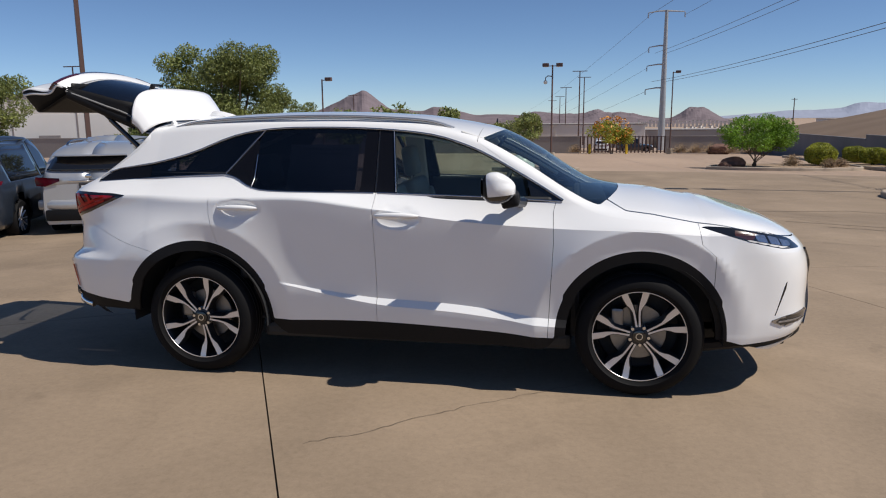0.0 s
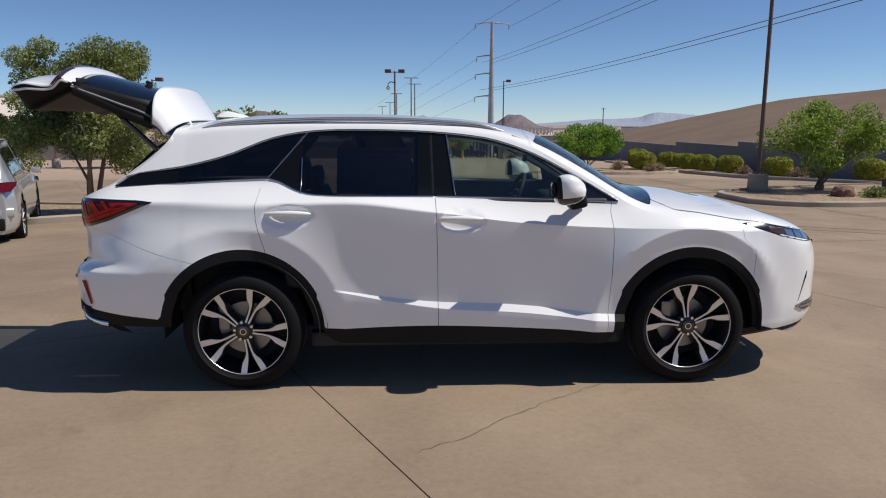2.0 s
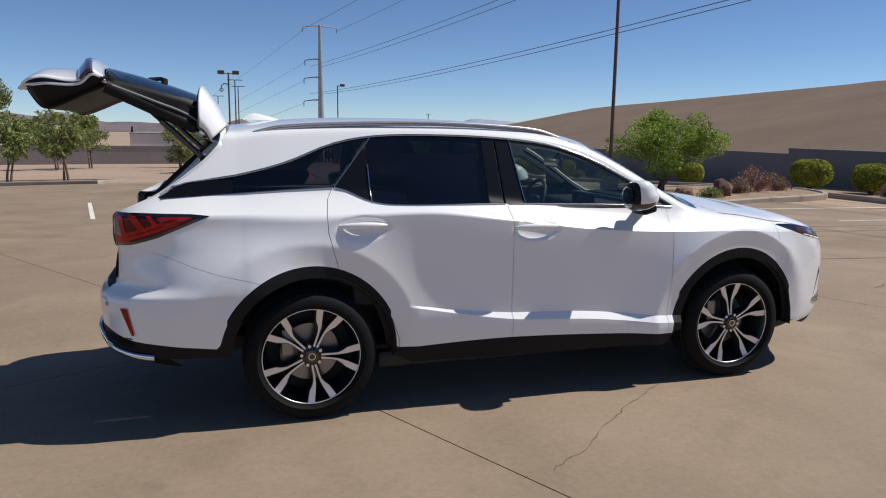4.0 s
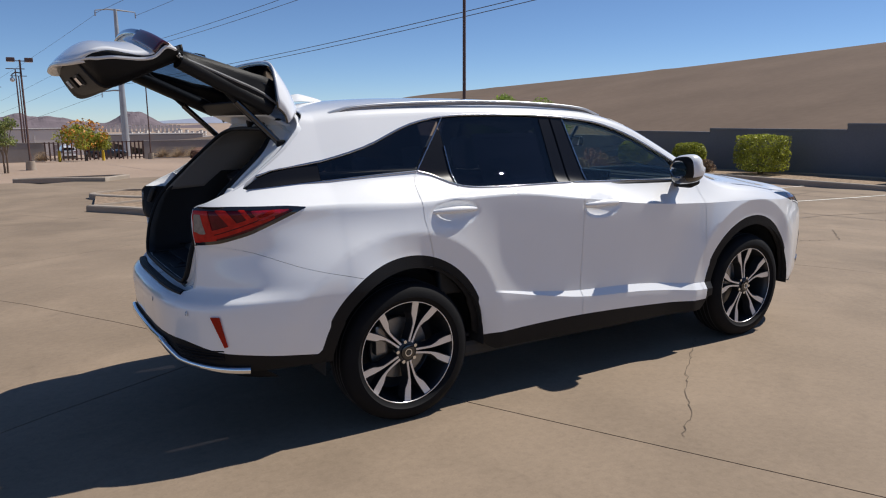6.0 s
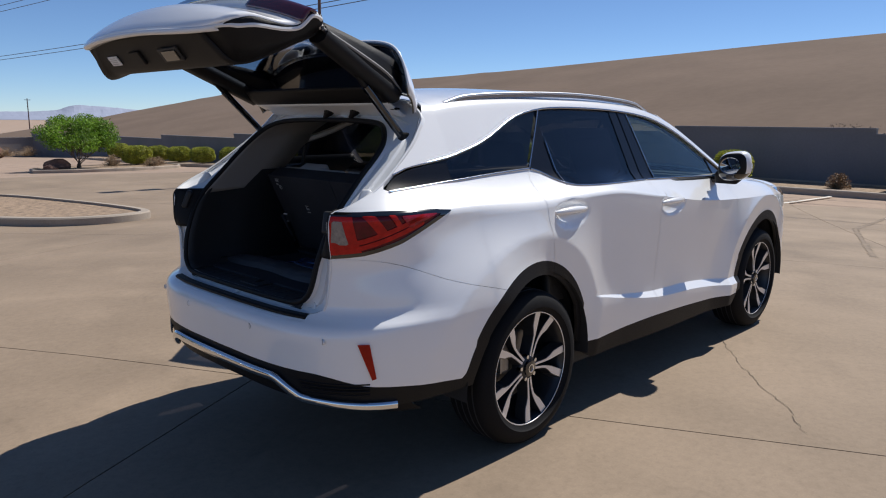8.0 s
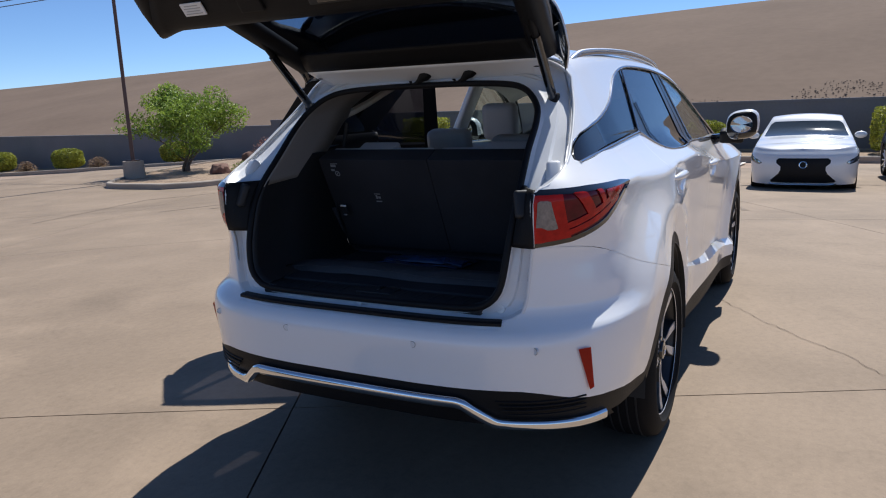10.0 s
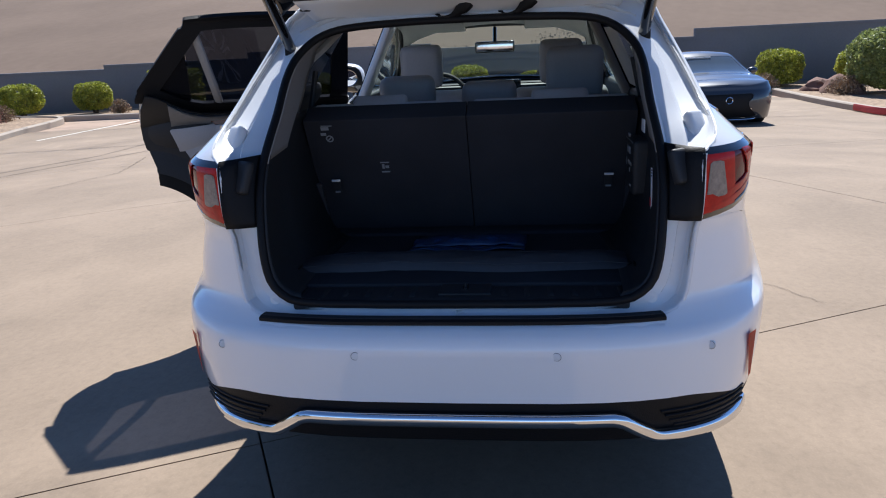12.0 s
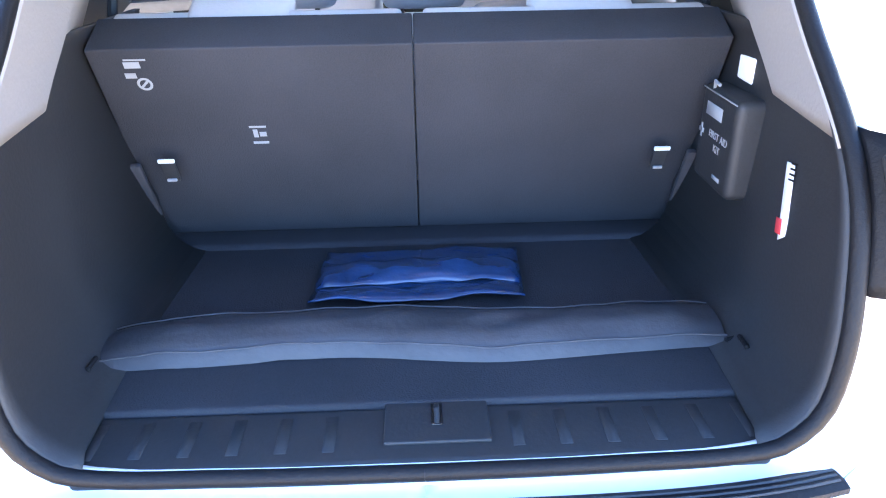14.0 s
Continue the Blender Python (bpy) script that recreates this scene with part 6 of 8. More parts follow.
# ---- front end ----
def front_y(x, z):
    u = min(.999, max(0, (x - XK) / (XF(z) - XK)))
    return body_y(XK, z) * (1 - u ** 2.9) ** (1 / 2.9)


def nose_x(y, z):
    return XK + (XF(z) - XK) * (1 - (y / body_y(XK, z, 2.3)) ** 2.9) ** (1 / 2.9)


bm = bmesh.new()
lo = [bm.verts.new((nose_x(abs(y), z) + .006, y, z)) for y, z in ((-.50, .38), (-.42, .50), (-.30, .64), (-.48, .86), (.48, .86), (.30, .64), (.42, .50), (.50, .38))]
bm.faces.new(lo)
bmesh.ops.solidify(bm, geom=bm.faces[:], thickness=.02)
part("grille", bm, M_GLOSS, car, "black spindle grille")
for side in (-1, 1):
    bm = bmesh.new()
    tube(bm, [(x, side * (front_y(x, z) - .041), z) for x, z in ((2.16, .50), (2.21, .66), (2.24, .80))], [.008, .012, .004], 8)
    part("bumper_slot", bm, M_GLOSS, car, "black vertical bumper slot", smooth=True)
    bm = bmesh.new()
    tube(bm, spline([(nose_x(y, z) + .004, side * y, z) for y, z in ((.48, .86), (.40, .76), (.31, .64), (.42, .50), (.50, .40))], 16), .010, 8)
    part("grille_edge", bm, M_GLOSS, car, "dark bright-edged grille surround", smooth=True)
bm = bmesh.new()
sweep(bm, [(2.44 - .78 * abs(t) ** 3, t * .80, .315) for t in np.linspace(-1, 1, 31)], (.03, .035))
part("front_splitter", bm, M_CLAD, car, "black front lip", smooth=True)
bm = bmesh.new()
box(bm, (1.12, 0, 1.138), (.16, 1.15, .02), .008)
part("cowl_panel", bm, M_CLAD, car, "black cowl below the windscreen")


# ---- rear body frame round the open tailgate ----
def rear_x(y, z):
    n = NR(z)
    q = min(.999, y / body_y(XJ, min(z, 1.57), -2.3))
    return XJ - (XR(z) + XJ) * (1 - q ** n) ** (1 / n)


def hull_y(x, z):
    """Half width of the bent rear body at a place in the side view."""
    return body_point(XJ, max(-.999, (x - XJ) / (XR(z) + XJ)), z, body_y(XJ, min(z, ZT(XJ)), x))[1]


outer = [(rear_x(y, z) - .002, y, z) for y, z in ((0, .764), (.2, .764), (.4, .765), (.50, .768), (.555, .778), (.585, .80), (.60, .9), (.608, .98), (.614, 1.004), (.616, 1.09), (.618, 1.17))] + [(XCUT(z) - .001, hull_y(XCUT(z), z), z) for z in (1.20, 1.225, 1.26, 1.31, 1.37, 1.43, 1.49, 1.54)] + [(-1.840, .475, 1.588), (-1.835, .25, 1.632), (-1.825, 0, 1.642)]
inner = [(-2.415, 0, .792), (-2.413, .25, .793), (-2.41, .44, .802), (-2.403, .494, .835), (-2.395, .516, .88), (-2.372, .529, .98), (-2.302, .537, 1.13), (-2.16, .523, 1.28), (-2.02, .510, 1.41), (-1.955, .455, 1.478), (-1.92, .38, 1.508), (-1.905, .2, 1.52), (-1.90, 0, 1.522)]
NS = 72
O_, I_ = spline(outer, NS), spline(inner, NS)
for side in (-1, 1):
    v, f = [], []
    rows = ((0, 0), (.025, .010), (.06, .030), (.12, .036), (.45, .034), (.50, .022), (.58, .022), (.86, .020), (.93, .010), (1, 0))
    for k in range(NS):
        o, i = Vector(O_[k]), Vector(I_[k])
        for t, d in rows:
            p = o.lerp(i, t)
            v.append((p.x + d, side * p.y, p.z))
    n = len(rows)
    f = [(k * n + r, k * n + r + 1, (k + 1) * n + r + 1, (k + 1) * n + r) for k in range(NS - 1) for r in range(n - 1)]
    mesh_part("tailgate_jamb", v, [q if side > 0 else q[::-1] for q in f], M_JAMB, car, "white painted tailgate jamb", True, .01).data.set_sharp_from_angle(angle=radians(28))
    bm = bmesh.new()
    tube(bm, [(x - .003, side * y, z) for x, y, z in I_], .0115, 10)
    part("door_seal", bm, M_CLAD, car, "black rubber seal", smooth=True, angle=80)
    # dark plates beside the lamps, body plugs, clips
    seal_y = curve_at([.88, .98, 1.13, 1.28], [.516, .529, .537, .523])
    seal_x = curve_at([.88, .98, 1.13, 1.28], [-2.395, -2.372, -2.302, -2.16])

    def across(z, t):
        """A place between the lamp's inner edge (0) and the seal (1)."""
        return Vector((rear_x(.624, z), .624, z)).lerp(Vector((seal_x(z), seal_y(z) + .006, z)), t)

    v = []
    zz = [float(z) for z in np.linspace(1.0, 1.182, 12)]
    for z in zz:
        for t, d in ((0, -.001), (.04, -.012), (.45, -.016), (.9, -.008), (1, .006)):
            p = across(z, t)
            v.append((p.x + d, side * p.y, p.z))
    f = [(k * 5 + r, k * 5 + r + 1, (k + 1) * 5 + r + 1, (k + 1) * 5 + r) for k in range(len(zz) - 1) for r in range(4)]
    lp2 = mesh_part("lamp_back_plate", v, [q if side > 0 else q[::-1] for q in f], M_CLAD, car, "black plate beside the tail lamp", True, .012)
    bm = bmesh.new()
    p = across(1.132, .62)
    box(bm, (p.x - .012, side * p.y, p.z), (.030, .055, .090), .012, Matrix.Rotation(radians(side * -32), 3, "Z") @ Matrix.Rotation(radians(22), 3, "Y"), 3)
    part("buffer", bm, M_TRIM, lp2, "square rubber buffer", smooth=True, angle=50)
    kb = min(range(NS), key=lambda k: abs(O_[k][2] - 1.222) + (9 if O_[k][0] > -2.0 else 0))
    p = Vector(O_[kb]).lerp(Vector(I_[kb]), .26)
    bm = bmesh.new()
    box(bm, (p.x + .057, side * p.y, p.z + .006), (.034, .048, .090), .014, Matrix.Rotation(radians(side * -20), 3, "Z") @ Matrix.Rotation(radians(38), 3, "Y"), 3)
    part("gutter_boss", bm, M_JAMB, car, "white pressed boss in the tailgate gutter", smooth=True, angle=50)
    bm = bmesh.new()
    kp = min(range(NS), key=lambda k: abs(O_[k][1] - .555) + (9 if O_[k][2] > .9 else 0))
    pp = Vector(O_[kp]).lerp(Vector(I_[kp]), .5)
    rod(bm, (pp.x + .05, side * pp.y, pp.z), (pp.x + .026, side * pp.y, pp.z + .004), .015, .014, 20)
    part("body_plug", bm, M_JAMB, car, "round white body plug", smooth=True)
    # reflectors, parking sensors
    refl = [body_point(XJ, (x - XJ) / (XR(z) + XJ), z, body_y(XJ, z, x)) for x, z in ((-2.366, .688), (-2.330, .688), (-2.300, .545), (-2.314, .540))]
    bm = bmesh.new()
    vs = [bm.verts.new((x - .006, side * (y + .005), z)) for x, y, z in refl]
    bm.faces.new(vs)
    bmesh.ops.solidify(bm, geom=bm.faces[:], thickness=.012)
    part("reflector", bm, M_ORLENS, car, "narrow red reflector")
    for y in (.257, .645):
        x = rear_x(y, .692)
        bm = bmesh.new()
        lathe(bm, [(.0005, 0), (.0095, .001), (.0105, .002), (.0105, .01)], 20, Matrix.Translation((x - .002, side * y, .692)) @ Matrix.Rotation(radians(-90 + side * (8 if y < .4 else 32)), 4, "Z"))
        part("parking_sensor", bm, M_JAMB, car, "round grey-white parking sensor", smooth=True)
        bm = bmesh.new()
        lathe(bm, [(.0105, .001), (.0115, .0016), (.0105, .003)], 20, Matrix.Translation((x - .002, side * y, .692)) @ Matrix.Rotation(radians(-90 + side * (8 if y < .4 else 32)), 4, "Z"))
        part("sensor_ring", bm, M_STITCH, car, smooth=True)
# black step strip on the bumper
shelf = []
for y in np.linspace(-.53, .53, 41):
    a = abs(y)
    shelf += [(rear_x(a, .748) - .0005, y, .748), (rear_x(a, .752) + .012, y, .7585), (rear_x(a, .758) + .04, y, .7625)]
mesh_part("bumper_shelf", shelf, [(k * 3 + r, k * 3 + r + 1, k * 3 + r + 4, k * 3 + r + 3) for k in range(40) for r in range(2)], M_WHITE, car, "white bumper shelf", True)
bm = bmesh.new()
sweep(bm, [(rear_x(abs(y), .755) + .024, y, .7635) for y in np.linspace(-.53, .53, 31)], (.021, .009))
strip = part("bumper_step_strip", bm, M_CLAD, car, "ribbed black bumper scuff strip", smooth=True, angle=40)
for k in (-1, 0, 1):
    bm = bmesh.new()
    tube(bm, [(rear_x(abs(y), .755) + .024 + k * .009, y, .7727) for y in np.linspace(-.525, .525, 25)], .0022, 6)
    part("rib", bm, M_TRIM, strip)
# lower rear: black valance, mesh inserts, chrome strip
zlow = lambda y: float(np.interp(abs(y), [0, .40, .425, .51, .53, .62, .70, .80], [.514, .514, .508, .444, .438, .434, .428, .418]))
pts = [(rear_x(min(abs(y), .80), zlow(y)) - .014, y, zlow(y)) for y in np.linspace(-.80, .80, 121)]
bm = bmesh.new()
sweep(bm, pts, (.014, .018))
part("chrome_bumper_strip", bm, M_CHROME, car, "bright chrome strip kinked down at both ends", smooth=True, angle=60)
bm = bmesh.new()
rows = []
for dx, z0 in ((-.004, .575), (.008, .52), (.03, .43), (.12, .36)):
    rows.append([bm.verts.new((rear_x(min(abs(y), .80), max(z0, .42)) + dx + .006, y, z0)) for y in np.linspace(-.80, .80, 41)])
for A, B in zip(rows, rows[1:]):
    for k in range(40):
        bm.faces.new((A[k], A[k + 1], B[k + 1], B[k]))
part("rear_valance", bm, M_CLAD, car, "black lower rear valance", smooth=True)
for side in (-1, 1):
    for k in range(4):
        bm = bmesh.new()
        tube(bm, [(rear_x(y, .50) - .006, side * y, .478 + k * .014) for y in np.linspace(.56 - k * .012, .77, 8)], .0035, 6)
        part("insert_slat", bm, M_CLAD, car, "black mesh slat")

# ---- the raised tailgate ----
HINGE = Matrix.Translation((-1.80, 0, 1.625)) @ Matrix.Rotation(radians(62.6), 4, "Y") @ Matrix.Translation((1.80, 0, -1.625))
tailgate = new("tailgate")
tailgate.parent = car
tailgate.matrix_basis = HINGE
tagged(tailgate, "raised white tailgate with black inner trim")


def gate_sheet(name, prof, width, material, label="", bow=.10, thick=.012, n=24, y0=-1.0, y1=1.0, parent=None, corner=0.0, lift=0.0):
    """A bowed sheet over a side profile (x, z); width gives its half width along it."""
    P = spline(prof, n) if n else prof
    v, f = [], []
    ny = 25
    for i, (x, z) in enumerate(P):
        t = i / (len(P) - 1)
        w = width(t)
        for k in range(ny):
            q = y0 + (y1 - y0) * k / (ny - 1)
            bw = bow(t) if callable(bow) else bow
            v.append((x + bw * abs(q) ** 2.2, q * w, z - corner * abs(q) ** 6 + lift * abs(q) ** 5 * max(0, (t - .75) / .25)))
    f = [(i * ny + k, i * ny + k + 1, (i + 1) * ny + k + 1, (i + 1) * ny + k) for i in range(len(P) - 1) for k in range(ny - 1)]
    return mesh_part(name, v, f, material, parent or tailgate, label, True, thick)


wl = lambda a, b, c=0.0: (lambda t: a + (b - a) * t + c * math.sin(math.pi * t))


def spoiler_sheet(name, drop, material, label, shrink=1.0, thick=.010):
    """The roof spoiler: a tongue whose sides turn down into wings."""
    ns, nq = 14, 41
    v = []
    for i in range(ns):
        t = i / (ns - 1)
        for k in range(nq):
            q = -1 + 2 * k / (nq - 1)
            a = abs(q)
            x0, x1 = -1.815 + .035 * a ** 4, -2.075 + .035 * a ** 2 + .17 * a ** 7
            x1 = x0 + (x1 - x0) * shrink
            z = 1.650 + .010 * math.sin(math.pi * t) - .014 * t - .035 * a ** 2 - .10 * a ** 5 - drop
            v.append((x0 + (x1 - x0) * t, .60 * math.sin(q * 1.30) / math.sin(1.30) * (1 - .04 * (1 - t)) * (1 - .3 * drop), z))
    f = [(i * nq + k, i * nq + k + 1, (i + 1) * nq + k + 1, (i + 1) * nq + k) for i in range(ns - 1) for k in range(nq - 1)]
    return mesh_part(name, v, f, material, tailgate, label, True, thick)


spoiler_sheet("spoiler", 0, M_WHITE, "white roof spoiler with turned-down wings")
spoiler_sheet("spoiler_underside", .012, M_GLOSS, "gloss black spoiler underside", .985, .004)
gate_sheet("rear_window", [(-2.035, 1.580), (-2.15, 1.470), (-2.27, 1.345), (-2.385, 1.215)], wl(.525, .600, .01), G_REAR, "dark curved rear window", .12, .005, 18)
gate_bow = lambda t: float(np.interp(t, [0, .45, .85, 1], [.112, .105, .06, .045]))
outer_gate = gate_sheet("outer_panel", [(-2.388, 1.210), (-2.445, 1.185), (-2.462, 1.165), (-2.44, 1.10), (-2.475, 1.02), (-2.505, .955), (-2.508, .90), (-2.490, .82), (-2.475, .785)], lambda t: float(np.interp(t, [0, .12, .25, .5, .75, .9, 1], [.615, .645, .640, .625, .615, .59, .55])), M_WHITE, "white outer panel", gate_bow, .02, 34, lift=.065)
for side in (-1, 1):
    gate_sheet("gate_lamp", [(-2.452, 1.182), (-2.472, 1.165), (-2.452, 1.105)], lambda t: .648, M_GATERED, "dark red inner lamp", .115, .012, 8, side * .55 if side > 0 else -1.003, 1.003 if side > 0 else -.55)
gate_sheet("lamp_bar", [(-2.456, 1.176), (-2.476, 1.155), (-2.462, 1.130)], lambda t: .36, M_CHROME, "bright chrome name bar", .035, .01, 6)
# inner face: white panel at the hinges, black liners, deep black side walls
UNHINGE = HINGE.inverted()


def shut(x, y, z):
    """A place on the raised tailgate, brought back to where it lies when shut."""
    return tuple(UNHINGE @ Vector((x, y, z)))


def raised_sheet(name, prof, width, material, label, edge=0.0, n=12, thick=.012, parent=None):
    """A sheet given by its raised side profile, its edges turned down by edge."""
    P = spline(prof, n)
    ny = 27
    v = []
    for i, (x, z) in enumerate(P):
        w = width(i / (n - 1))
        for k in range(ny):
            q = -1 + 2 * k / (ny - 1)
            v.append(shut(x, q * w, z - edge * max(0, (q - .84) / .16) ** 1.4 * (1 if i < n * .75 else max(.2, 1 - (i - n * .75) / (n * .3)))))
    f = [(i * ny + k, i * ny + k + 1, (i + 1) * ny + k + 1, (i + 1) * ny + k) for i in range(n - 1) for k in range(ny - 1)]
    return mesh_part(name, v, f, material, parent or tailgate, label, True, thick), v, ny, n


raised_sheet("inner_panel", [(-1.822, 1.600), (-1.836, 1.548), (-1.90, 1.568), (-1.975, 1.604)], wl(.455, .50), M_JAMB, "white painted inner panel at the hinges", .0, 10)
for y in (-.475, .475):
    bm = bmesh.new()
    c = shut(-1.915, y, 1.571)
    bmesh.ops.create_uvsphere(bm, u_segments=16, v_segments=8, radius=1, matrix=Matrix.Translation(c) @ UNHINGE.to_3x3().to_4x4() @ Matrix.Diagonal((.020, .028, .006, 1)))
    part("access_hole", bm, M_CLAD, tailgate, "dark oval access hole", smooth=True)
raised_sheet("upper_liner", [(-1.966, 1.602), (-2.00, 1.618), (-2.045, 1.665)], wl(.50, .48), M_CLAD, "black upper liner", .0, 8)
low, lv, lny, ln = raised_sheet("lower_liner", [(-2.385, 1.90), (-2.384, 1.864), (-2.42, 1.832), (-2.50, 1.796), (-2.58, 1.758), (-2.665, 1.724), (-2.702, 1.724), (-2.748, 1.776), (-2.778, 1.822), (-2.792, 1.842)], lambda t: float(np.interp(t, [0, .15, .6, .85, 1], [.585, .60, .56, .50, .455])), M_CLAD, "black plastic liner", .02, 34)
for side in (-1, 1):
    e = 0 if side < 0 else lny - 1
    edge_in = [Vector(lv[i * lny + e]) for i in range(2, ln)]
    rim_e = [outer_gate.data.vertices[i * 25 + (0 if side < 0 else 24)].co for i in range(34)]
    v = []
    for i, p in enumerate(edge_in):
        o = Vector(rim_e[min(33, int(3 + 31 * i / len(edge_in)))]) + Vector((.008, -side * .006, 0))
        for t in (0, .4, .8, 1):
            v.append(tuple(p.lerp(o, t) + Vector((0, side * .012 * math.sin(math.pi * t), 0))))
    f = [(i * 4 + k, i * 4 + k + 1, i * 4 + k + 5, i * 4 + k + 4) for i in range(len(edge_in) - 1) for k in range(3)]
    mesh_part("side_wall", v, [q if side > 0 else q[::-1] for q in f], M_CLAD, tailgate, "deep black side wall", True, .006)
    bm = bmesh.new()
    tube(bm, [tuple(Vector(v[i * 4 + 2]) + Vector((0, side * .004, 0))) for i in range(len(edge_in))], .008, 6)
    part("gate_seam", bm, M_JAMB, tailgate, "pale painted seam edge", smooth=True)
    bm = bmesh.new()
    ws = [shut(-1.965 - .43 * t, side * (.515 + .075 * t), 1.625 + .205 * t) for t in np.linspace(0, 1, 12)]
    sweep(bm, ws, (.045, .034))
    part("window_liner", bm, M_CLAD, tailgate, "black window liner", smooth=True, angle=60)
    v = []
    outer_w = spline([(-1.90, 1.615), (-2.035, 1.575), (-2.20, 1.42), (-2.39, 1.205)], 12)
    for k, p in enumerate(ws):
        x, z = outer_w[k]
        o = Vector((x + .02 + .07 * min(1, k / 5), side * (.47 + .065 * min(1, k / 5) + .06 * k / 11), z - .03 * max(0, 1 - k / 5)))
        p = Vector(p) + Vector((0, side * .04, 0))
        for t in (0, .35, .7, 1):
            v.append(tuple(p.lerp(o, t)))
    f = [(i * 4 + k, i * 4 + k + 1, i * 4 + k + 5, i * 4 + k + 4) for i in range(11) for k in range(3)]
    mesh_part("window_side_wall", v, [q if side > 0 else q[::-1] for q in f], M_CLAD, tailgate, "black wall beside the window", True, .006)
    bm = bmesh.new()
    tube(bm, [tuple(Vector(v[i * 4 + 1]) + Vector((0, side * .006, 0))) for i in range(12)], .007, 6)
    part("gate_seam", bm, M_STITCH, tailgate, "pale painted seam edge", smooth=True)
lip = gate_sheet("bottom_lip", [shut(x, 0, z)[::2] for x, z in ((-2.850, 1.842), (-2.864, 1.830), (-2.858, 1.819), (-2.822, 1.825), (-2.786, 1.844))], lambda t: .556 - .02 * t, M_JAMB, "pale folded lower lip", .043, .01, 10, lift=.0)
for q in lip.data.vertices:
    q.co.z += .065 * min(1, abs(q.co.y) / .545) ** 5
FACING = UNHINGE.to_3x3() @ Matrix.Rotation(radians(-37), 3, "Y")
for nm, y, w, h, m, lb in (("warning_label", .32, .085, .042, M_PAPER, "white printed warning label"), ("latch", .10, .085, .060, M_CLAD, "black latch housing"), ("grab_cup", -.18, .15, .058, M_TRIM, "grey-rimmed pull cup")):
    bm = bmesh.new()
    box(bm, shut(-2.755, y, 1.756), (.006 if m == M_PAPER else .012, w, h), .002 if m == M_PAPER else .005, FACING)
    gp = part(nm, bm, m, tailgate, lb)
    if nm == "grab_cup":
        bm = bmesh.new()
        box(bm, shut(-2.763, y - .012, 1.750), (.004, .105, .040), .002, FACING)
        part("cup_hollow", bm, M_GLOSS, gp, "dark hollow")
    elif m == M_PAPER:
        for k in range(4):
            bm = bmesh.new()
            box(bm, shut(-2.7580 - .0051 * (k - 1.5), y, 1.7538 + .0068 * (k - 1.5)), (.001, .066 - .012 * (k % 2), .0025), 0, FACING)
            part("print_line", bm, M_GREYINK, gp, "grey print line")
bm = bmesh.new()
tube(bm, [(-2.180, 0, 1.430), (-2.198, 0, 1.446), (-2.222, .04, 1.427), (-2.268, .26, 1.360), (-2.270, .32, 1.355)], [.022, .018, .013, .010, .008], 8)
part("rear_wiper", bm, M_CLAD, tailgate, "black rear wiper", smooth=True)
for side in (-1, 1):
    bm = bmesh.new()
    box(bm, (-1.815, side * .32, 1.63), (.06, .045, .02), .005)
    rod(bm, (-1.80, side * .345, 1.628), (-1.80, side * .295, 1.628), .012, .012, 10)
    part("hinge", bm, M_JAMB, tailgate, "white hinge")
for y, gx, gzz in ((-.012, -1.905, 1.572), (-.206, -1.905, 1.575)):
    bm = bmesh.new()
    tube(bm, spline([(-1.85, y + .10, 1.560), (-1.872, y + .085, 1.528), (-1.900, y + .05, 1.528), (gx - .004, y + .015, gzz - .020), (gx, y, gzz - .006), (gx, y, gzz + .004)], 14), [.010] * 9 + [.012, .016, .022, .025, .026], 10)
    part("cable_boot", bm, M_CLAD, car, "black rubber cable boot", smooth=True)
for side in (-1, 1):
    a = Vector((-1.93, side * .535, 1.455))
    b = HINGE @ Vector((-2.235, side * .555, 1.255))
    bm = bmesh.new()
    rod(bm, a, a.lerp(b, .52), .0165, .0165, 14)
    strut = part("gas_strut", bm, M_GLOSS, car, "black tailgate strut", smooth=True)
    bm = bmesh.new()
    rod(bm, a.lerp(b, .5), b, .0115, .0115, 12)
    part("strut_rod", bm, M_CLAD, strut, smooth=True)
    bm = bmesh.new()
    box(bm, a + Vector((.005, side * .004, -.012)), (.045, .03, .06), .008)
    part("strut_mount", bm, M_CLAD, strut)


# ---- cabin ----
def rbox(name, c, s, bevel, material, parent, label="", m=None, seg=4):
    bm = bmesh.new()
    box(bm, c, s, bevel, m, seg)
    return part(name, bm, material, parent, label, True, 50)


def tilt(a):
    return Matrix.Rotation(radians(a), 3, "Y")


def seat(x, y, w, zb, zt, lean, head, label, hw=.24, hz=None):
    """Cushion, backrest and headrest of one seat; head is the headrest's height."""
    back = rbox("seat_backrest", (x, y, (zb + zt) / 2), (.13, w, zt - zb), .05, M_SEAT, car, label, tilt(-lean))
    rbox("seat_cushion", (x + .27, y, zb - .02), (.52, w, .14), .05, M_SEAT, back)
    for s in (-1, 1):
        rbox("bolster", (x + .04, y + s * (w / 2 - .035), (zb + zt) / 2 - .03), (.13, .07, (zt - zb) * .8), .03, M_SEAT, back, "", tilt(-lean))
    if head:
        hx = x - math.sin(radians(lean)) * (zt - zb) * .55
        rbox("headrest", (hx, y, zt + head / 2 + .015), (.10, hw, head), .045, M_SEAT, back, "pale grey headrest", tilt(-lean * .6))
        for s in (-1, 1):
            bm = bmesh.new()
            rod(bm, (hx, y + s * .06, zt - .03), (hx, y + s * .06, zt + .06), .007, .007, 8)
            part("headrest_post", bm, M_CHROME, back)
    return back


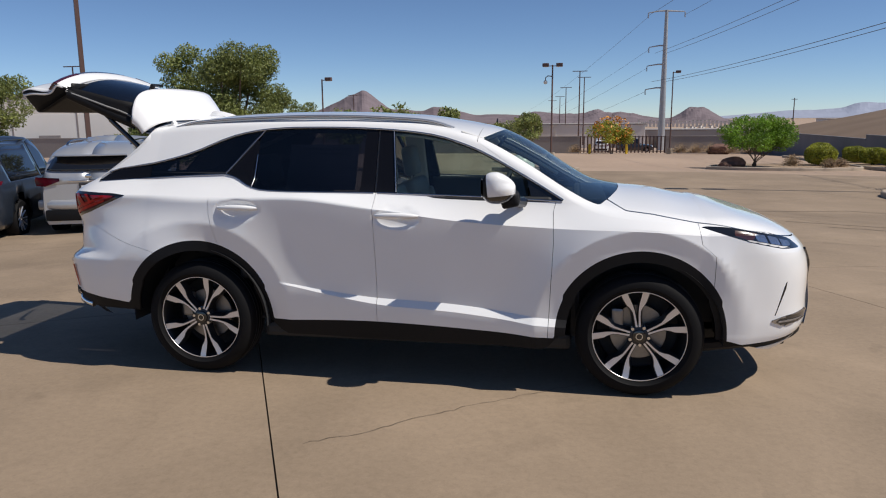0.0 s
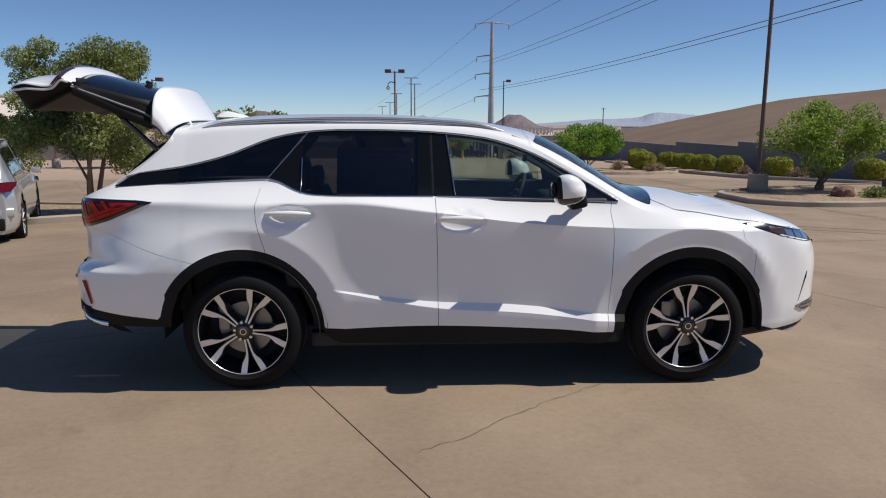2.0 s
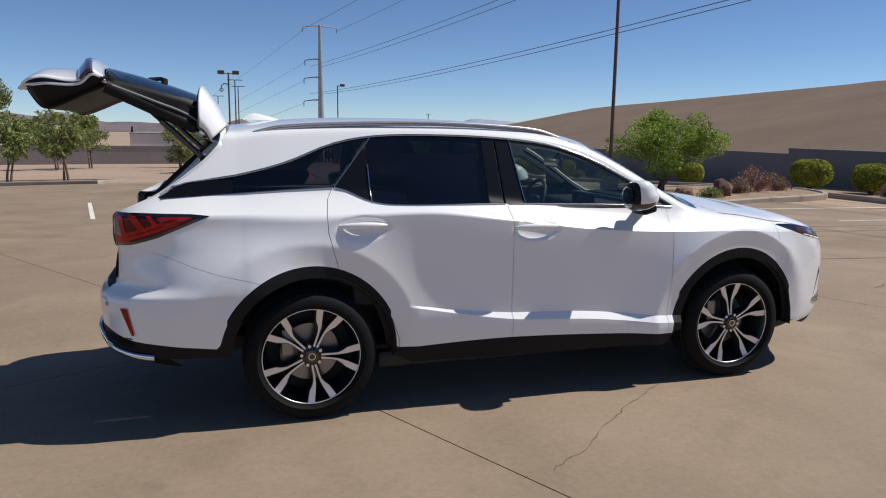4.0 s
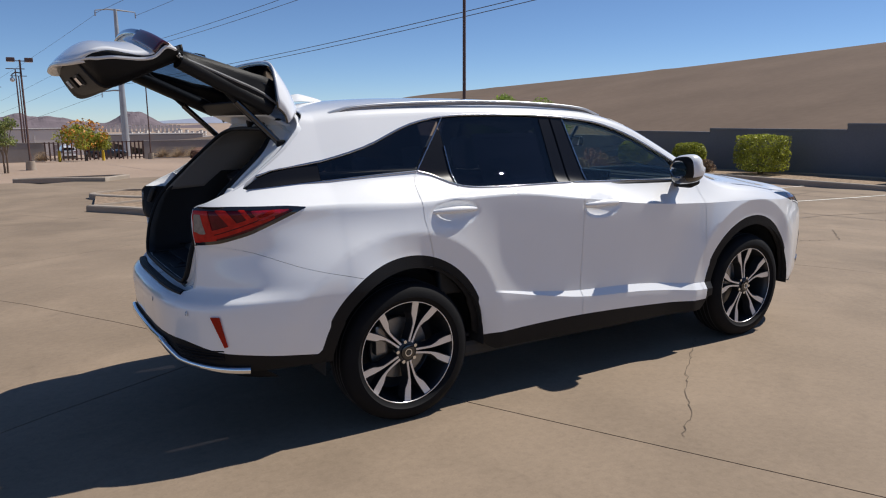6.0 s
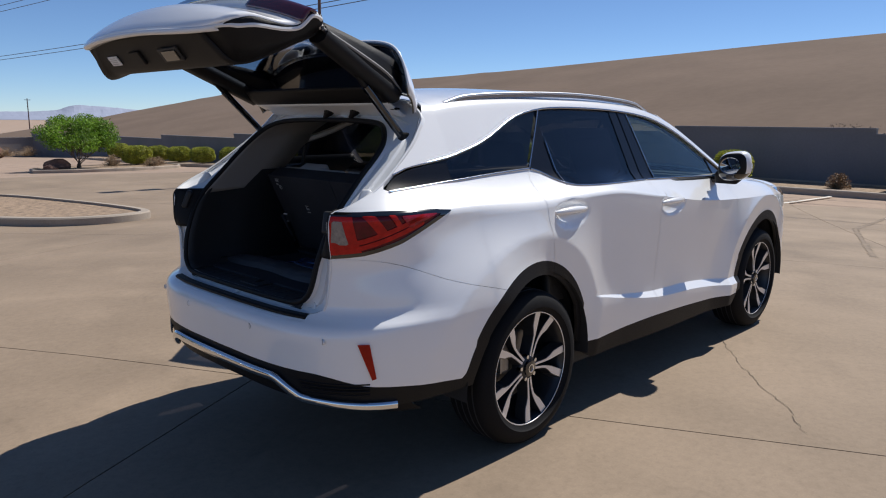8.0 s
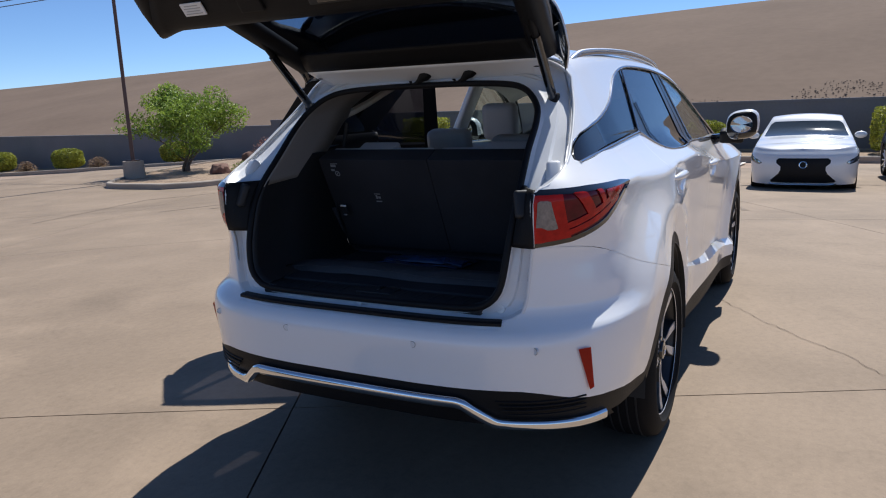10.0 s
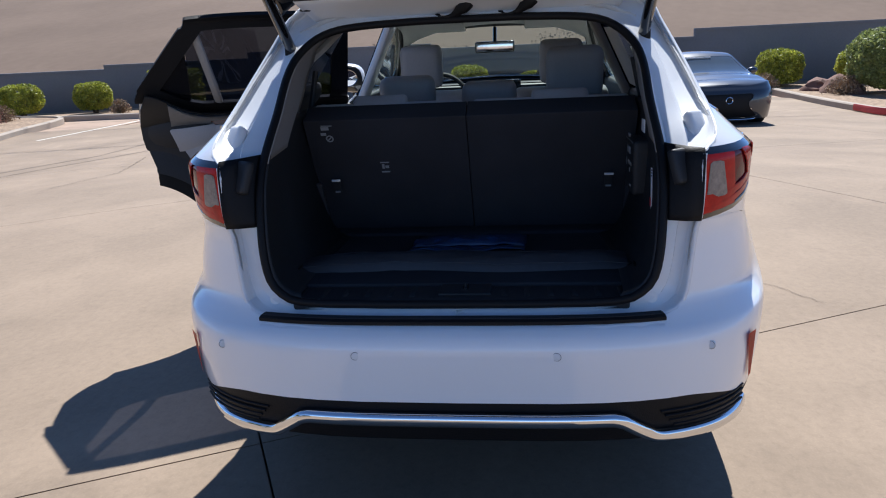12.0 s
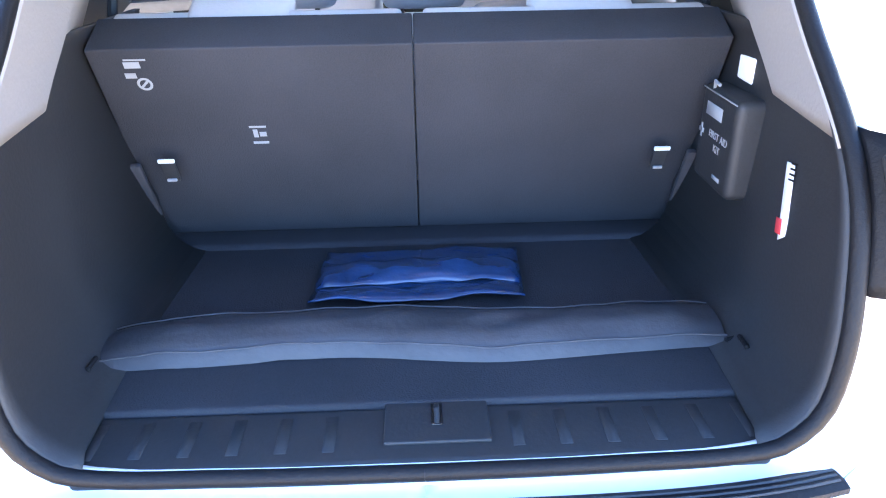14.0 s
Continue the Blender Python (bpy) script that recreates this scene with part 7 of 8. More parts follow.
for s in (-1, 1):
    seat(-.16, s * .37, .50, .60, 1.20, 14, .225, "pale grey leather front seat", .225)
seat(-.98, .32, .46, .66, 1.17, 16, .135, "pale grey leather second-row seat")
seat(-.98, -.39, .46, .66, 1.19, 16, .21, "pale grey leather second-row seat", .235)
seat(-.95, -.03, .26, .66, 1.16, 16, .11, "pale grey leather middle seat", .235)

# third-row backs: carpeted rear faces leaning back over the load floor
LEAN3 = 25.2
for y0, y1 in ((.001, .53), (-.53, -.001)):
    yc, w = (y0 + y1) / 2, y1 - y0
    bk = rbox("rear_seat_back", (-1.775, yc, 1.045), (.09, w, .455), .004, M_CARPET, car, "dark carpeted back of the rearmost seat", tilt(-LEAN3), 3)
    rbox("seat_top", (-1.825, yc, 1.247), (.075, w * .94, .03), .013, M_SEAT, bk, "pale grey leather edge", tilt(-LEAN3), 3)
    s = 1 if yc > 0 else -1
    rbox("headrest", (-1.80, s * .298, 1.254), (.12, .185, .045), .02, M_SEAT, bk, "folded pale grey headrest", tilt(-LEAN3))
    hook = rbox("strap_slot", (-1.848, s * .45, 1.003), (.006, .026, .050), .003, M_TRIM, bk, "black strap slot", tilt(-LEAN3), 2)
    rbox("slot_bar", (-1.862, s * .45, 1.026), (.006, .030, .007), .002, M_PAPER, hook, "bright bar", tilt(-LEAN3), 2)
    rbox("slot_bar", (-1.848, s * .45, .985), (.006, .018, .005), .002, M_INK, hook, "bright bar", tilt(-LEAN3), 2)
    rbox("strap", (-1.80, s * .525, .935), (.012, .035, .17), .004, M_COVER, bk, "dark webbing strap", tilt(-LEAN3), 2)


# printed symbols on the seat back
def on_back(y, z, d=.004):
    """A point on the rear face of the third-row back."""
    n = Vector((-math.cos(radians(LEAN3)), 0, -math.sin(radians(LEAN3))))
    base = Vector((-1.775, 0, 1.045))
    up = Vector((-math.sin(radians(LEAN3)), 0, math.cos(radians(LEAN3))))
    t = (z - 1.045 + .045 * math.sin(radians(LEAN3))) / up.z
    return base + n * (.045 + d) + up * t + Vector((0, y, 0))


sym = new("printed_symbol")
sym.parent = car
tagged(sym, "white printed warning symbols")
R3 = Matrix.Rotation(radians(-LEAN3), 4, "Y")
for y, z in ((.452, 1.170), ):
    bm = bmesh.new()
    lathe(bm, [(.0085, 0), (.0105, .0004), (.013, 0)], 24, Matrix.Translation(on_back(y, z, .001)) @ R3 @ Matrix.Rotation(radians(90), 4, "Z"))
    part("ring", bm, M_INK, sym)
    bm = bmesh.new()
    box(bm, on_back(y, z, .001), (.001, .004, .020), 0, (R3 @ Matrix.Rotation(radians(45), 4, "X")).to_3x3())
    part("slash", bm, M_INK, sym)
for y, z, w, h in ((.462, 1.205, .026, .012), (.470, 1.186, .018, .010), (.455, 1.214, .036, .003), (.284, 1.080, .030, .004), (.284, 1.046, .028, .005), (.290, 1.066, .008, .018), (.277, 1.064, .012, .010)):
    bm = bmesh.new()
    box(bm, on_back(y, z, .001), (.001, w, h), 0, R3.to_3x3())
    part("mark", bm, M_INK, sym)

# load floor, sill plate with latch, side panels
rbox("load_floor", (-2.00, 0, .795), (.60, 1.10, .03), .008, M_CARPET, car, "dark grey carpeted load floor")
rbox("floor_front_step", (-1.74, 0, .80), (.10, 1.06, .04), .015, M_CARPET, car)
sill = rbox("sill_plate", (-2.355, 0, .788), (.112, .90, .030), .010, M_TRIM, car, "ribbed black plastic sill plate")
for k in range(-7, 8):
    if abs(k) > 1:
        rbox("sill_rib", (-2.352, k * .062, .8033), (.070, .016, .0012), .0005, M_TRIM, sill, "", None, 1)
lc = rbox("latch_cover", (-2.335, -.018, .805), (.088, .142, .006), .003, M_TRIM, sill, "plain black latch cover")
rbox("latch_slot", (-2.325, -.018, .8085), (.045, .016, .003), .001, M_GLOSS, lc, "black latch slot")
bm = bmesh.new()
tube(bm, [(-2.345, -.018, .808), (-2.325, -.018, .816), (-2.305, -.018, .808)], .004, 8)
part("striker", bm, M_TRIM, lc, "dark striker")
for s in (-1, 1):
    v, f = [], []
    ring = [p for p in I_ if .80 < p[2] < 1.19]
    for (x, y, z) in ring:
        for t, dy in ((0, 0), (.04, .012), (.25, .022), (.62, .006)):
            v.append((x + t, s * (y + dy - .004), min(1.262, z + .36 * min(t, .25) * max(0, (z - 1.0) / .18))))
    n = 4
    f = [(k * n + r, (k + 1) * n + r, (k + 1) * n + r + 1, k * n + r + 1) for k in range(len(ring) - 1) for r in range(n - 1)]
    sp = mesh_part("cargo_side_panel", v, [q if s > 0 else q[::-1] for q in f], M_TRIM, car, "black carpeted cargo side panel", True, .012)
    v, f = [], []
    ring = [p for p in I_ if p[2] > 1.15 and abs(p[1]) > .30]
    for (x, y, z) in ring:
        for t, dy, dz in ((0, -.004, 0), (.03, .006, .008), (.22, .014, .03), (.42, .06 * min(1, (1.53 - z) / .2 + .2), .045)):
            v.append((x + t, s * (y + dy), z + dz * (.4 if z < 1.4 else 1)))
    f = [(k * n + r, (k + 1) * n + r, (k + 1) * n + r + 1, k * n + r + 1) for k in range(len(ring) - 1) for r in range(n - 1)]
    mesh_part("rear_pillar_trim", v, [q if s > 0 else q[::-1] for q in f], M_PILLAR, car, "taupe rear pillar trim", True, .01)
    rbox("grille_panel", (-1.965, s * .572, 1.175), (.13, .016, .05), .005, M_CLAD, sp, "black slotted grille")
    bm = bmesh.new()
    lathe(bm, [(.024, 0), (.037, .001), (.037, .004), (.030, .006), (.0005, .005)], 24, Matrix.Translation((-1.931, s * .566, 1.027)) @ Matrix.Rotation(radians(180 if s > 0 else 0), 4, "Z"))
    part("cup_cover", bm, M_CLAD, sp, "round black cover", smooth=True)
    bm = bmesh.new()
    tube(bm, [(-2.215, s * .572, 1.115), (-2.23, s * .552, 1.10), (-2.225, s * .552, 1.06), (-2.21, s * .572, 1.05)], .005, 8)
    part("bag_hook", bm, M_CLAD, sp, "black bag hook", smooth=True)
    bm = bmesh.new()
    tube(bm, [(-2.195, s * .50, .812), (-2.20, s * .485, .835), (-2.225, s * .485, .835), (-2.23, s * .50, .812)], .004, 8)
    part("tie_down", bm, M_CLAD, sp, "black tie-down ring", smooth=True)
    rbox("b_pillar", (-.25, s * .655, 1.27), (.15, .04, .66), .018, M_JAMB if s > 0 else M_PILLAR, car, "pale middle pillar", Matrix.Rotation(radians(s * 25.6), 3, "X"))
    bm = bmesh.new()
    sweep(bm, [(x, s * (body_y(min(x, .93), z) - .045), z + .012) for x, z in WIN_TOP[6:-1]], (.03, .018))
    part("side_rail_trim", bm, M_LINER, car, "light grey roof side trim", smooth=True)
    bm = bmesh.new()
    sweep(bm, [(x, s * (body_y(x, 1.30) - .022), 1.297 - .01 * max(0, -x - 1.5)) for x in np.linspace(-1.22, -1.95, 14)], (.014, .020))
    part("quarter_sill_trim", bm, M_TRIM, car, "black trim below the quarter glass", smooth=True)
    rbox("door_panel", (.36, s * .735, .90), (1.02, .05, .56), .025, M_TRIM, car, "black front door panel")
    rbox("armrest", (.30, s * .70, .96), (.62, .05, .06), .02, M_SEAT, car, "pale grey armrest")
    bm = bmesh.new()
    rod(bm, (-1.66, s * .575, 1.24), (-1.655, s * .545, 1.38), .010, .010, 8)
    part("seat_belt", bm, M_TRIM, car, "dark seat belt")
rbox("right_rear_door_panel", (-.70, -.735, .90), (.90, .05, .56), .025, M_TRIM, car, "black rear door panel")
rbox("load_lamp", (-1.955, -.552, 1.188), (.058, .03, .042), .006, M_PAPER, car, "small white load-space lamp")

# roof lining, dash, wheel, mirror
v, f = [], []
xs = np.linspace(-1.88, .42, 24)
for x in xs:
    zt, w = ZT(x), body_y(x, ZT(x)) - .02
    for q in np.linspace(-1, 1, 13):
        v.append((x, q * w, zt + CROWN(x) * (1 - q * q) - .055 - .03 * abs(q) ** 6))
f = [(i * 13 + k, i * 13 + k + 1, (i + 1) * 13 + k + 1, (i + 1) * 13 + k) for i in range(23) for k in range(12)]
mesh_part("headliner", v, f, M_LINER, car, "light grey roof lining", True, .012)
rbox("sun_blind", (.36, .36, 1.535), (.15, .36, .02), .008, M_LINER, car, "", tilt(18))
rbox("sun_blind", (.36, -.36, 1.535), (.15, .36, .02), .008, M_LINER, car, "", tilt(18))
rbox("overhead_console", (.28, 0, 1.575), (.22, .20, .04), .015, M_LINER, car)
mm = rbox("rear_view_mirror", (.45, .005, 1.405), (.035, .245, .068), .016, M_GLOSS, car, "black rear-view mirror")
rbox("mirror_glass", (.431, .005, 1.405), (.004, .225, .054), .002, M_CHROME, mm, "mirror glass")
bm = bmesh.new()
rod(bm, (.46, .005, 1.43), (.52, .005, 1.52), .012, .012, 8)
part("mirror_stalk", bm, M_GLOSS, mm)
dash = rbox("dashboard", (.88, 0, 1.02), (.42, 1.36, .18), .05, M_TRIM, car, "black dashboard")
rbox("dash_trim", (.70, 0, 1.0), (.05, 1.28, .05), .015, M_SEAT, dash, "pale grey dash strip")
rbox("display", (.70, 0, 1.135), (.03, .30, .11), .01, M_GLOSS, dash, "black wide display")
rbox("centre_console", (.30, 0, .72), (.80, .24, .30), .04, M_TRIM, car, "black centre console")
bm = bmesh.new()
W = Matrix.Translation((.45, .37, 1.08)) @ Matrix.Rotation(radians(24), 4, "Y") @ Matrix.Rotation(radians(90), 4, "Z")
tube(bm, [W @ Vector((.185 * math.cos(a), 0, .185 * math.sin(a))) for a in np.linspace(0, 2 * math.pi, 37)], .015, 8)
sw = part("steering_wheel", bm, M_TRIM, car, "black steering wheel", smooth=True)
for a in (0, 180, 270):
    bm = bmesh.new()
    rod(bm, W @ Vector((0, 0, 0)), W @ Vector((.18 * math.cos(radians(a)), 0, .18 * math.sin(radians(a)))), .02, .016, 8)
    part("wheel_spoke", bm, M_TRIM, sw)
rbox("airbag_cover", tuple(W @ Vector((0, -.01, 0))), (.05, .15, .13), .03, M_TRIM, sw, "", tilt(24))

# ---- loose things in the load space ----
cover = thing("cargo_cover", "rolled black vinyl cargo cover lying on the load floor", "cargo cover", "", (0, 0, .811))
v, f = [], []
nx, ny = 14, 60
for j in range(ny + 1):
    y = -.475 + .97 * j / ny
    for i in range(nx + 1):
        t = i / nx
        wv = .010 * math.sin(y * 9) + .008 * noise.noise((y * 5, t * 2, 0))
        x = -2.196 + .115 * t + wv + .01 * (1 - abs(y) * 2) * (t - .5)
        hgt = .040 * (math.sin(math.pi * min(1, max(0, t))) ** .45) * (1 - .5 * max(0, (abs(y) - .40) / .09)) + .006 * noise.noise((x * 30, y * 14, 1))
        v.append((x, y, max(.001, hgt)))
f = [(j * (nx + 1) + i, j * (nx + 1) + i + 1, (j + 1) * (nx + 1) + i + 1, (j + 1) * (nx + 1) + i) for j in range(ny) for i in range(nx)]
roll = mesh_part("cover_roll", v, f, M_COVER, cover, "creased black vinyl", True)
for t in (1, nx - 2):
    bm = bmesh.new()
    tube(bm, [(v[j * (nx + 1) + t][0], v[j * (nx + 1) + t][1], v[j * (nx + 1) + t][2] + .003) for j in range(ny + 1)], .0014, 6)
    part("piping", bm, M_GREYPIPE, roll, "dark grey piping")
for s in (-1, 1):
    bm = bmesh.new()
    tube(bm, [(-2.190, s * .47, .012), (-2.180, s * .50, .014), (-2.173, s * .515, .012)], .004, 8)
    box(bm, (-2.171, s * .52, .012), (.018, .018, .014), .003)
    part("end_hook", bm, M_CLAD, cover, "black end hook")

bag = thing("plastic_bag", "folded glossy blue plastic bag on the load floor", "bag", "", (0, 0, .812))
v, f = [], []
n1, n2 = 26, 18
for j in range(n2 + 1):
    for i in range(n1 + 1):
        a, b = i / n1, j / n2
        x = -1.828 - .212 * b - .005 * math.sin(a * 7)
        y = .187 - .372 * a + .012 * (b - .5)
        z = .008 + .009 * math.sin(math.pi * a) ** .5 * math.sin(math.pi * b) ** .5 + .006 * noise.noise((a * 5, b * 6, 2)) + (.030 * max(0, b - .72) * (1 + math.sin(a * 9)) if b > .72 else 0)
        v.append((x, y, max(.001, z)))
f = [(j * (n1 + 1) + i, (j + 1) * (n1 + 1) + i, (j + 1) * (n1 + 1) + i + 1, j * (n1 + 1) + i + 1) for j in range(n2) for i in range(n1)]
mesh_part("bag_sheet", v, f, M_BLUE, bag, "", True, .003)
v2 = []
for j in range(9):
    for i in range(n1 + 1):
        a, b = i / n1, j / 8
        x0, y0, z0 = v[(5 + j) * (n1 + 1) + i]
        v2.append((x0 - .004, y0 * .97, z0 + .004 + .010 * math.sin(math.pi * b) + .006 * noise.noise((a * 8, b * 4, 9))))
f2 = [(j * (n1 + 1) + i, (j + 1) * (n1 + 1) + i, (j + 1) * (n1 + 1) + i + 1, j * (n1 + 1) + i + 1) for j in range(8) for i in range(n1)]
mesh_part("folded_flap", v2, f2, M_BLUE, bag, "creased folded-over flap", True, .002)
kit = thing("first_aid_kit", "black fabric first aid kit strapped to the cargo side", "first aid kit")
rbox("kit_body", (-1.965, -.530, 1.072), (.150, .062, .165), .016, M_TRIM, kit)
rbox("label_strip", (-1.952, -.4985, 1.118), (.066, .001, .022), .0004, M_INK, kit, "pale printed label strip", None, 1)
for dx, dz, w, h in ((.062, 0, .007, .024), (.062, 0, .020, .008)):
    rbox("cross", (-1.972 + dx, -.4982, 1.076 + dz), (w, .001, h), .0003, M_INK, kit, "white cross", None, 1)
rbox("maker_mark", (-1.995, -.4982, 1.015), (.030, .001, .007), .0003, M_INK, kit, "small white bar", None, 1)
rbox("zip_line", (-1.965, -.4985, 1.148), (.14, .002, .003), .001, M_STITCH, kit, "", None, 1)
bm = bmesh.new()
tube(bm, [(-1.925, -.505, 1.150), (-1.935, -.50, 1.165), (-1.955, -.50, 1.162)], .003, 6)
part("zip_pull", bm, M_INK, kit, "bright zip pull")


def lettering(text, at, size, m3, material, parent, name="lettering"):
    cu = bpy.data.curves.new(name, "FONT")
    cu.body, cu.size, cu.extrude = text, size, .0004
    cu.align_x, cu.align_y = "CENTER", "CENTER"
    tmp = bpy.data.objects.new(name, cu)
    me = bpy.data.meshes.new_from_object(tmp)
    bpy.data.objects.remove(tmp)
    me.transform(Matrix.Translation(at) @ m3.to_4x4())
    me.materials.append(material)
    ob = new(name, me)
    ob.parent = parent
    return ob


FACE_L = Matrix(((-1, 0, 0), (0, 0, 1), (0, 1, 0)))
lettering("FIRST AID", (-1.982, -.4978, 1.080), .0175, FACE_L, M_INK, kit)
lettering("KIT", (-1.982, -.4978, 1.060), .0175, FACE_L, M_INK, kit)
tagm = thing("paper_tag", "long white paper tag with a red block hung in the boot", "tag")
rbox("tag_sheet", (-2.165, -.534, 1.035), (.022, .002, .125), .0006, M_PAPER, tagm, "", tilt(8), 1)
rbox("red_block", (-2.158, -.5325, 1.000), (.016, .001, .024), .0003, M_REDINK, tagm, "red printed block", tilt(8), 1)
for k in range(4):
    rbox("print_line", (-2.168, -.5325, 1.075 + k * .008), (.016, .001, .003), .0003, M_CLAD, tagm, "dark print line", tilt(8), 1)
# price sheet behind the right rear glass
sheet_ob = thing("price_sheet", "white printed sheet taped inside the rear side window", "sheet")
rbox("paper", (-.59, -.645, 1.345), (.46, .002, .31), .0005, M_PAPER, sheet_ob, "", Matrix.Rotation(radians(-25.6), 3, "X"), 1)
for k in (0, 3, 4, 7, 8):
    rbox("print_line", (-.59 + .02 * (k % 3), -.6485 + (k - 4) * .0137, 1.345 + (k - 4) * .0286), (.38 - .03 * (k % 4), .002, .003), .0004, M_GREYINK, sheet_ob, "grey print line", Matrix.Rotation(radians(-25.6), 3, "X"), 1)


# ---- other parked cars ----
def parked_car(name, at, heading, paint, label, suv=True, L=4.7, W=1.86, H=1.68, rear=True):
    """A parked car: lofted body, glass, lamps, wheels; x is its front."""
    t = thing(name, label, "car", "parked cars", (at[0], at[1], gz(*at)), heading)
    hl = L / 2
    fx, rx = hl - .95, -hl + (1.0 if suv else 1.12)
    belt = 1.02 if suv else .92
    top = curve_at([-hl, -hl + .05, -hl + .35, -hl + .75, -.4, .35, hl - 1.75, hl - 1.1, hl - .45, hl - .1, hl] if suv else [-hl, -hl + .06, -hl + .55, -hl + 1.25, -.25, .35, hl - 1.85, hl - 1.2, hl - .45, hl - .1, hl],
                   [.95, 1.06, H - .22, H - .05, H, H - .03, 1.10, 1.03, .93, .80, .70] if suv else [.85, .98, 1.06, H - .10, H, H - .03, 1.02, .95, .86, .74, .62])
    half = lambda x: W / 2 * (1 - (.08 if suv else .16) * (abs(x) / hl) ** 6 - .10 * max(0, abs(x) / hl - .88) / .12)
    def sec(x):
        zt = top(x)
        hw = half(x)
        zz = [.26, .34, .50, .68, .82, min(belt, zt - .05)]
        yy = [hw * .93, hw * .97, hw, hw * .995, hw * .985, hw * .955]
        P = list(zip(yy, zz))
        cab = zt > belt + .12
        if cab:
            k = (zt - belt)
            for q in (.03, .25, .5, .75, .92):
                P.append((hw * .95 - .46 * (q * k) * .85, belt + q * k))
            P.append((P[-1][0] - .06, zt - .012))
        else:
            for q in range(6):
                P.append((hw * (.955 - .03 * (q + 1)), min(belt, zt - .05) + (zt - min(belt, zt - .05)) * (q + 1) / 7))
        y0 = P[-1][0]
        for q in (.66, .33, 0):
            P.append((y0 * q, zt + .02 * (1 - q * q)))
        return P
    xs = list(np.linspace(-hl, hl, 70))
    S = [sec(x) for x in xs]
    polys = {"body": [], "glass": [], "arch": []}
    nj = len(S[0])
    for i in range(len(xs) - 1):
        for j in range(nj - 1):
            xm = (xs[i] + xs[i + 1]) / 2
            zm = (S[i][j][1] + S[i + 1][j + 1][1]) / 2
            slope = abs(top(xs[i + 1]) - top(xs[i])) / (xs[1] - xs[0])
            kind = "body"
            cab = top(xm) > belt + .16
            if cab and 6 <= j <= 9 and -hl + .75 < xm < hl - 1.9 and not (abs(xm + .12) < .05):
                kind = "glass"
            if cab and j >= 12 and slope > .25 and (xm > 0 or not suv):
                kind = "glass"
            if cab and j >= 11 and slope > .45 and (xm > 0 or not suv) and abs(S[i][j][0]) < half(xm) * .75:
                kind = "glass"
            if any(math.hypot(xm - wx, zm - .36) < .41 for wx in (fx, rx)) and j < 5:
                kind = "arch"
            polys[kind].append((i, j))
    for side in (-1, 1):
        for kind, mat in (("body", paint), ("glass", M_GLOSS), ("arch", M_TRIM)):
            v, f, idx = [], [], {}
            for i, j in polys[kind]:
                q = []
                for a, b in ((i, j), (i + 1, j), (i + 1, j + 1), (i, j + 1)):
                    if (a, b) not in idx:
                        idx[(a, b)] = len(v)
                        inn = .10 if kind == "arch" else 0.0
                        v.append((xs[a], side * max(0, S[a][b][0] - inn), S[a][b][1]))
                    q.append(idx[(a, b)])
                f.append(q if side < 0 else q[::-1])
            mesh_part({"body": "body_side", "glass": "side_glass", "arch": "wheel_well"}[kind], v, f, mat, t, {"glass": "dark glazed side and screen", "arch": "black wheel well"}.get(kind, ""), True, .01)
    for ex, nm in ((-hl, "tail_panel"), (hl, "nose_panel")):
        bm = bmesh.new()
        P = sec(ex)
        bm.faces.new([bm.verts.new((ex, -y, z)) for y, z in P] + [bm.verts.new((ex, y, z)) for y, z in P[-2::-1]])
        part(nm, bm, paint, t)
    bm = bmesh.new()
    box(bm, (0, 0, .30), (L * .86, W * .82, .18), .03)
    part("underbody", bm, M_TRIM, t)
    for wx in (fx, rx):
        for s in (-1, 1):
            wh = new("wheel")
            wh.parent = t
            wh.matrix_basis = pose(wx, s * (W / 2 - .12), .345)
            bm = bmesh.new()
            lathe(bm, [(.22, -.09), (.32, -.11), (.345, -.07), (.345, .07), (.32, .11), (.22, .09)], 36)
            part("tyre", bm, M_RUBBER, wh, smooth=True, angle=50)
            bm = bmesh.new()
            lathe(bm, [(.232, .09 * s), (.225, .095 * s), (.20, .04 * s), (.0005, .03 * s)], 36)
            rim = part("rim", bm, M_DKALLOY, wh, smooth=True)
            for k in range(10):
                a = radians(36 * k)
                bm = bmesh.new()
                rod(bm, (.03 * math.cos(a), .06 * s, .03 * math.sin(a)), (.222 * math.cos(a), .085 * s, .222 * math.sin(a)), .016, .014, 5)
                part("spoke", bm, M_ALLOY, rim)
    for s in (-1, 1):
        bm = bmesh.new()
        box(bm, (hl - 1.72, s * (W / 2 + .06), belt + .09), (.16, .17, .12), .04)
        part("mirror", bm, paint, t, smooth=True)
        bm = bmesh.new()
        if suv:
            lo = [bm.verts.new((-hl - .04 + .03 * abs(y / .9) ** 4 + dx * .8, s * y, z)) for y, z, dx in ((.46, 1.07, 0), (.46, 1.02, 0), (.70, .93, .01), (.86, .94, .05), (W / 2 + .003, 1.03, .24), (W / 2 + .003, 1.08, .34), (.86, 1.095, .06))]
            bm.faces.new(lo)
            bmesh.ops.solidify(bm, geom=bm.faces[:], thickness=.02)
        else:
            box(bm, (-hl + .10, s * (W / 2 - .20), .86), (.30, .36, .12), .03, Matrix.Rotation(radians(s * 28), 3, "Z"))
        tl = part("tail_lamp", bm, M_DKRED, t, "red tail lamp", smooth=True)
        bm = bmesh.new()
        box(bm, (hl - .26, s * (W / 2 - .24), .80 if suv else .70), (.42, .30, .10), .03, Matrix.Rotation(radians(s * -32), 3, "Z") @ tilt(14))
        part("headlamp", bm, M_LAMP, t, "bright headlamp", smooth=True)
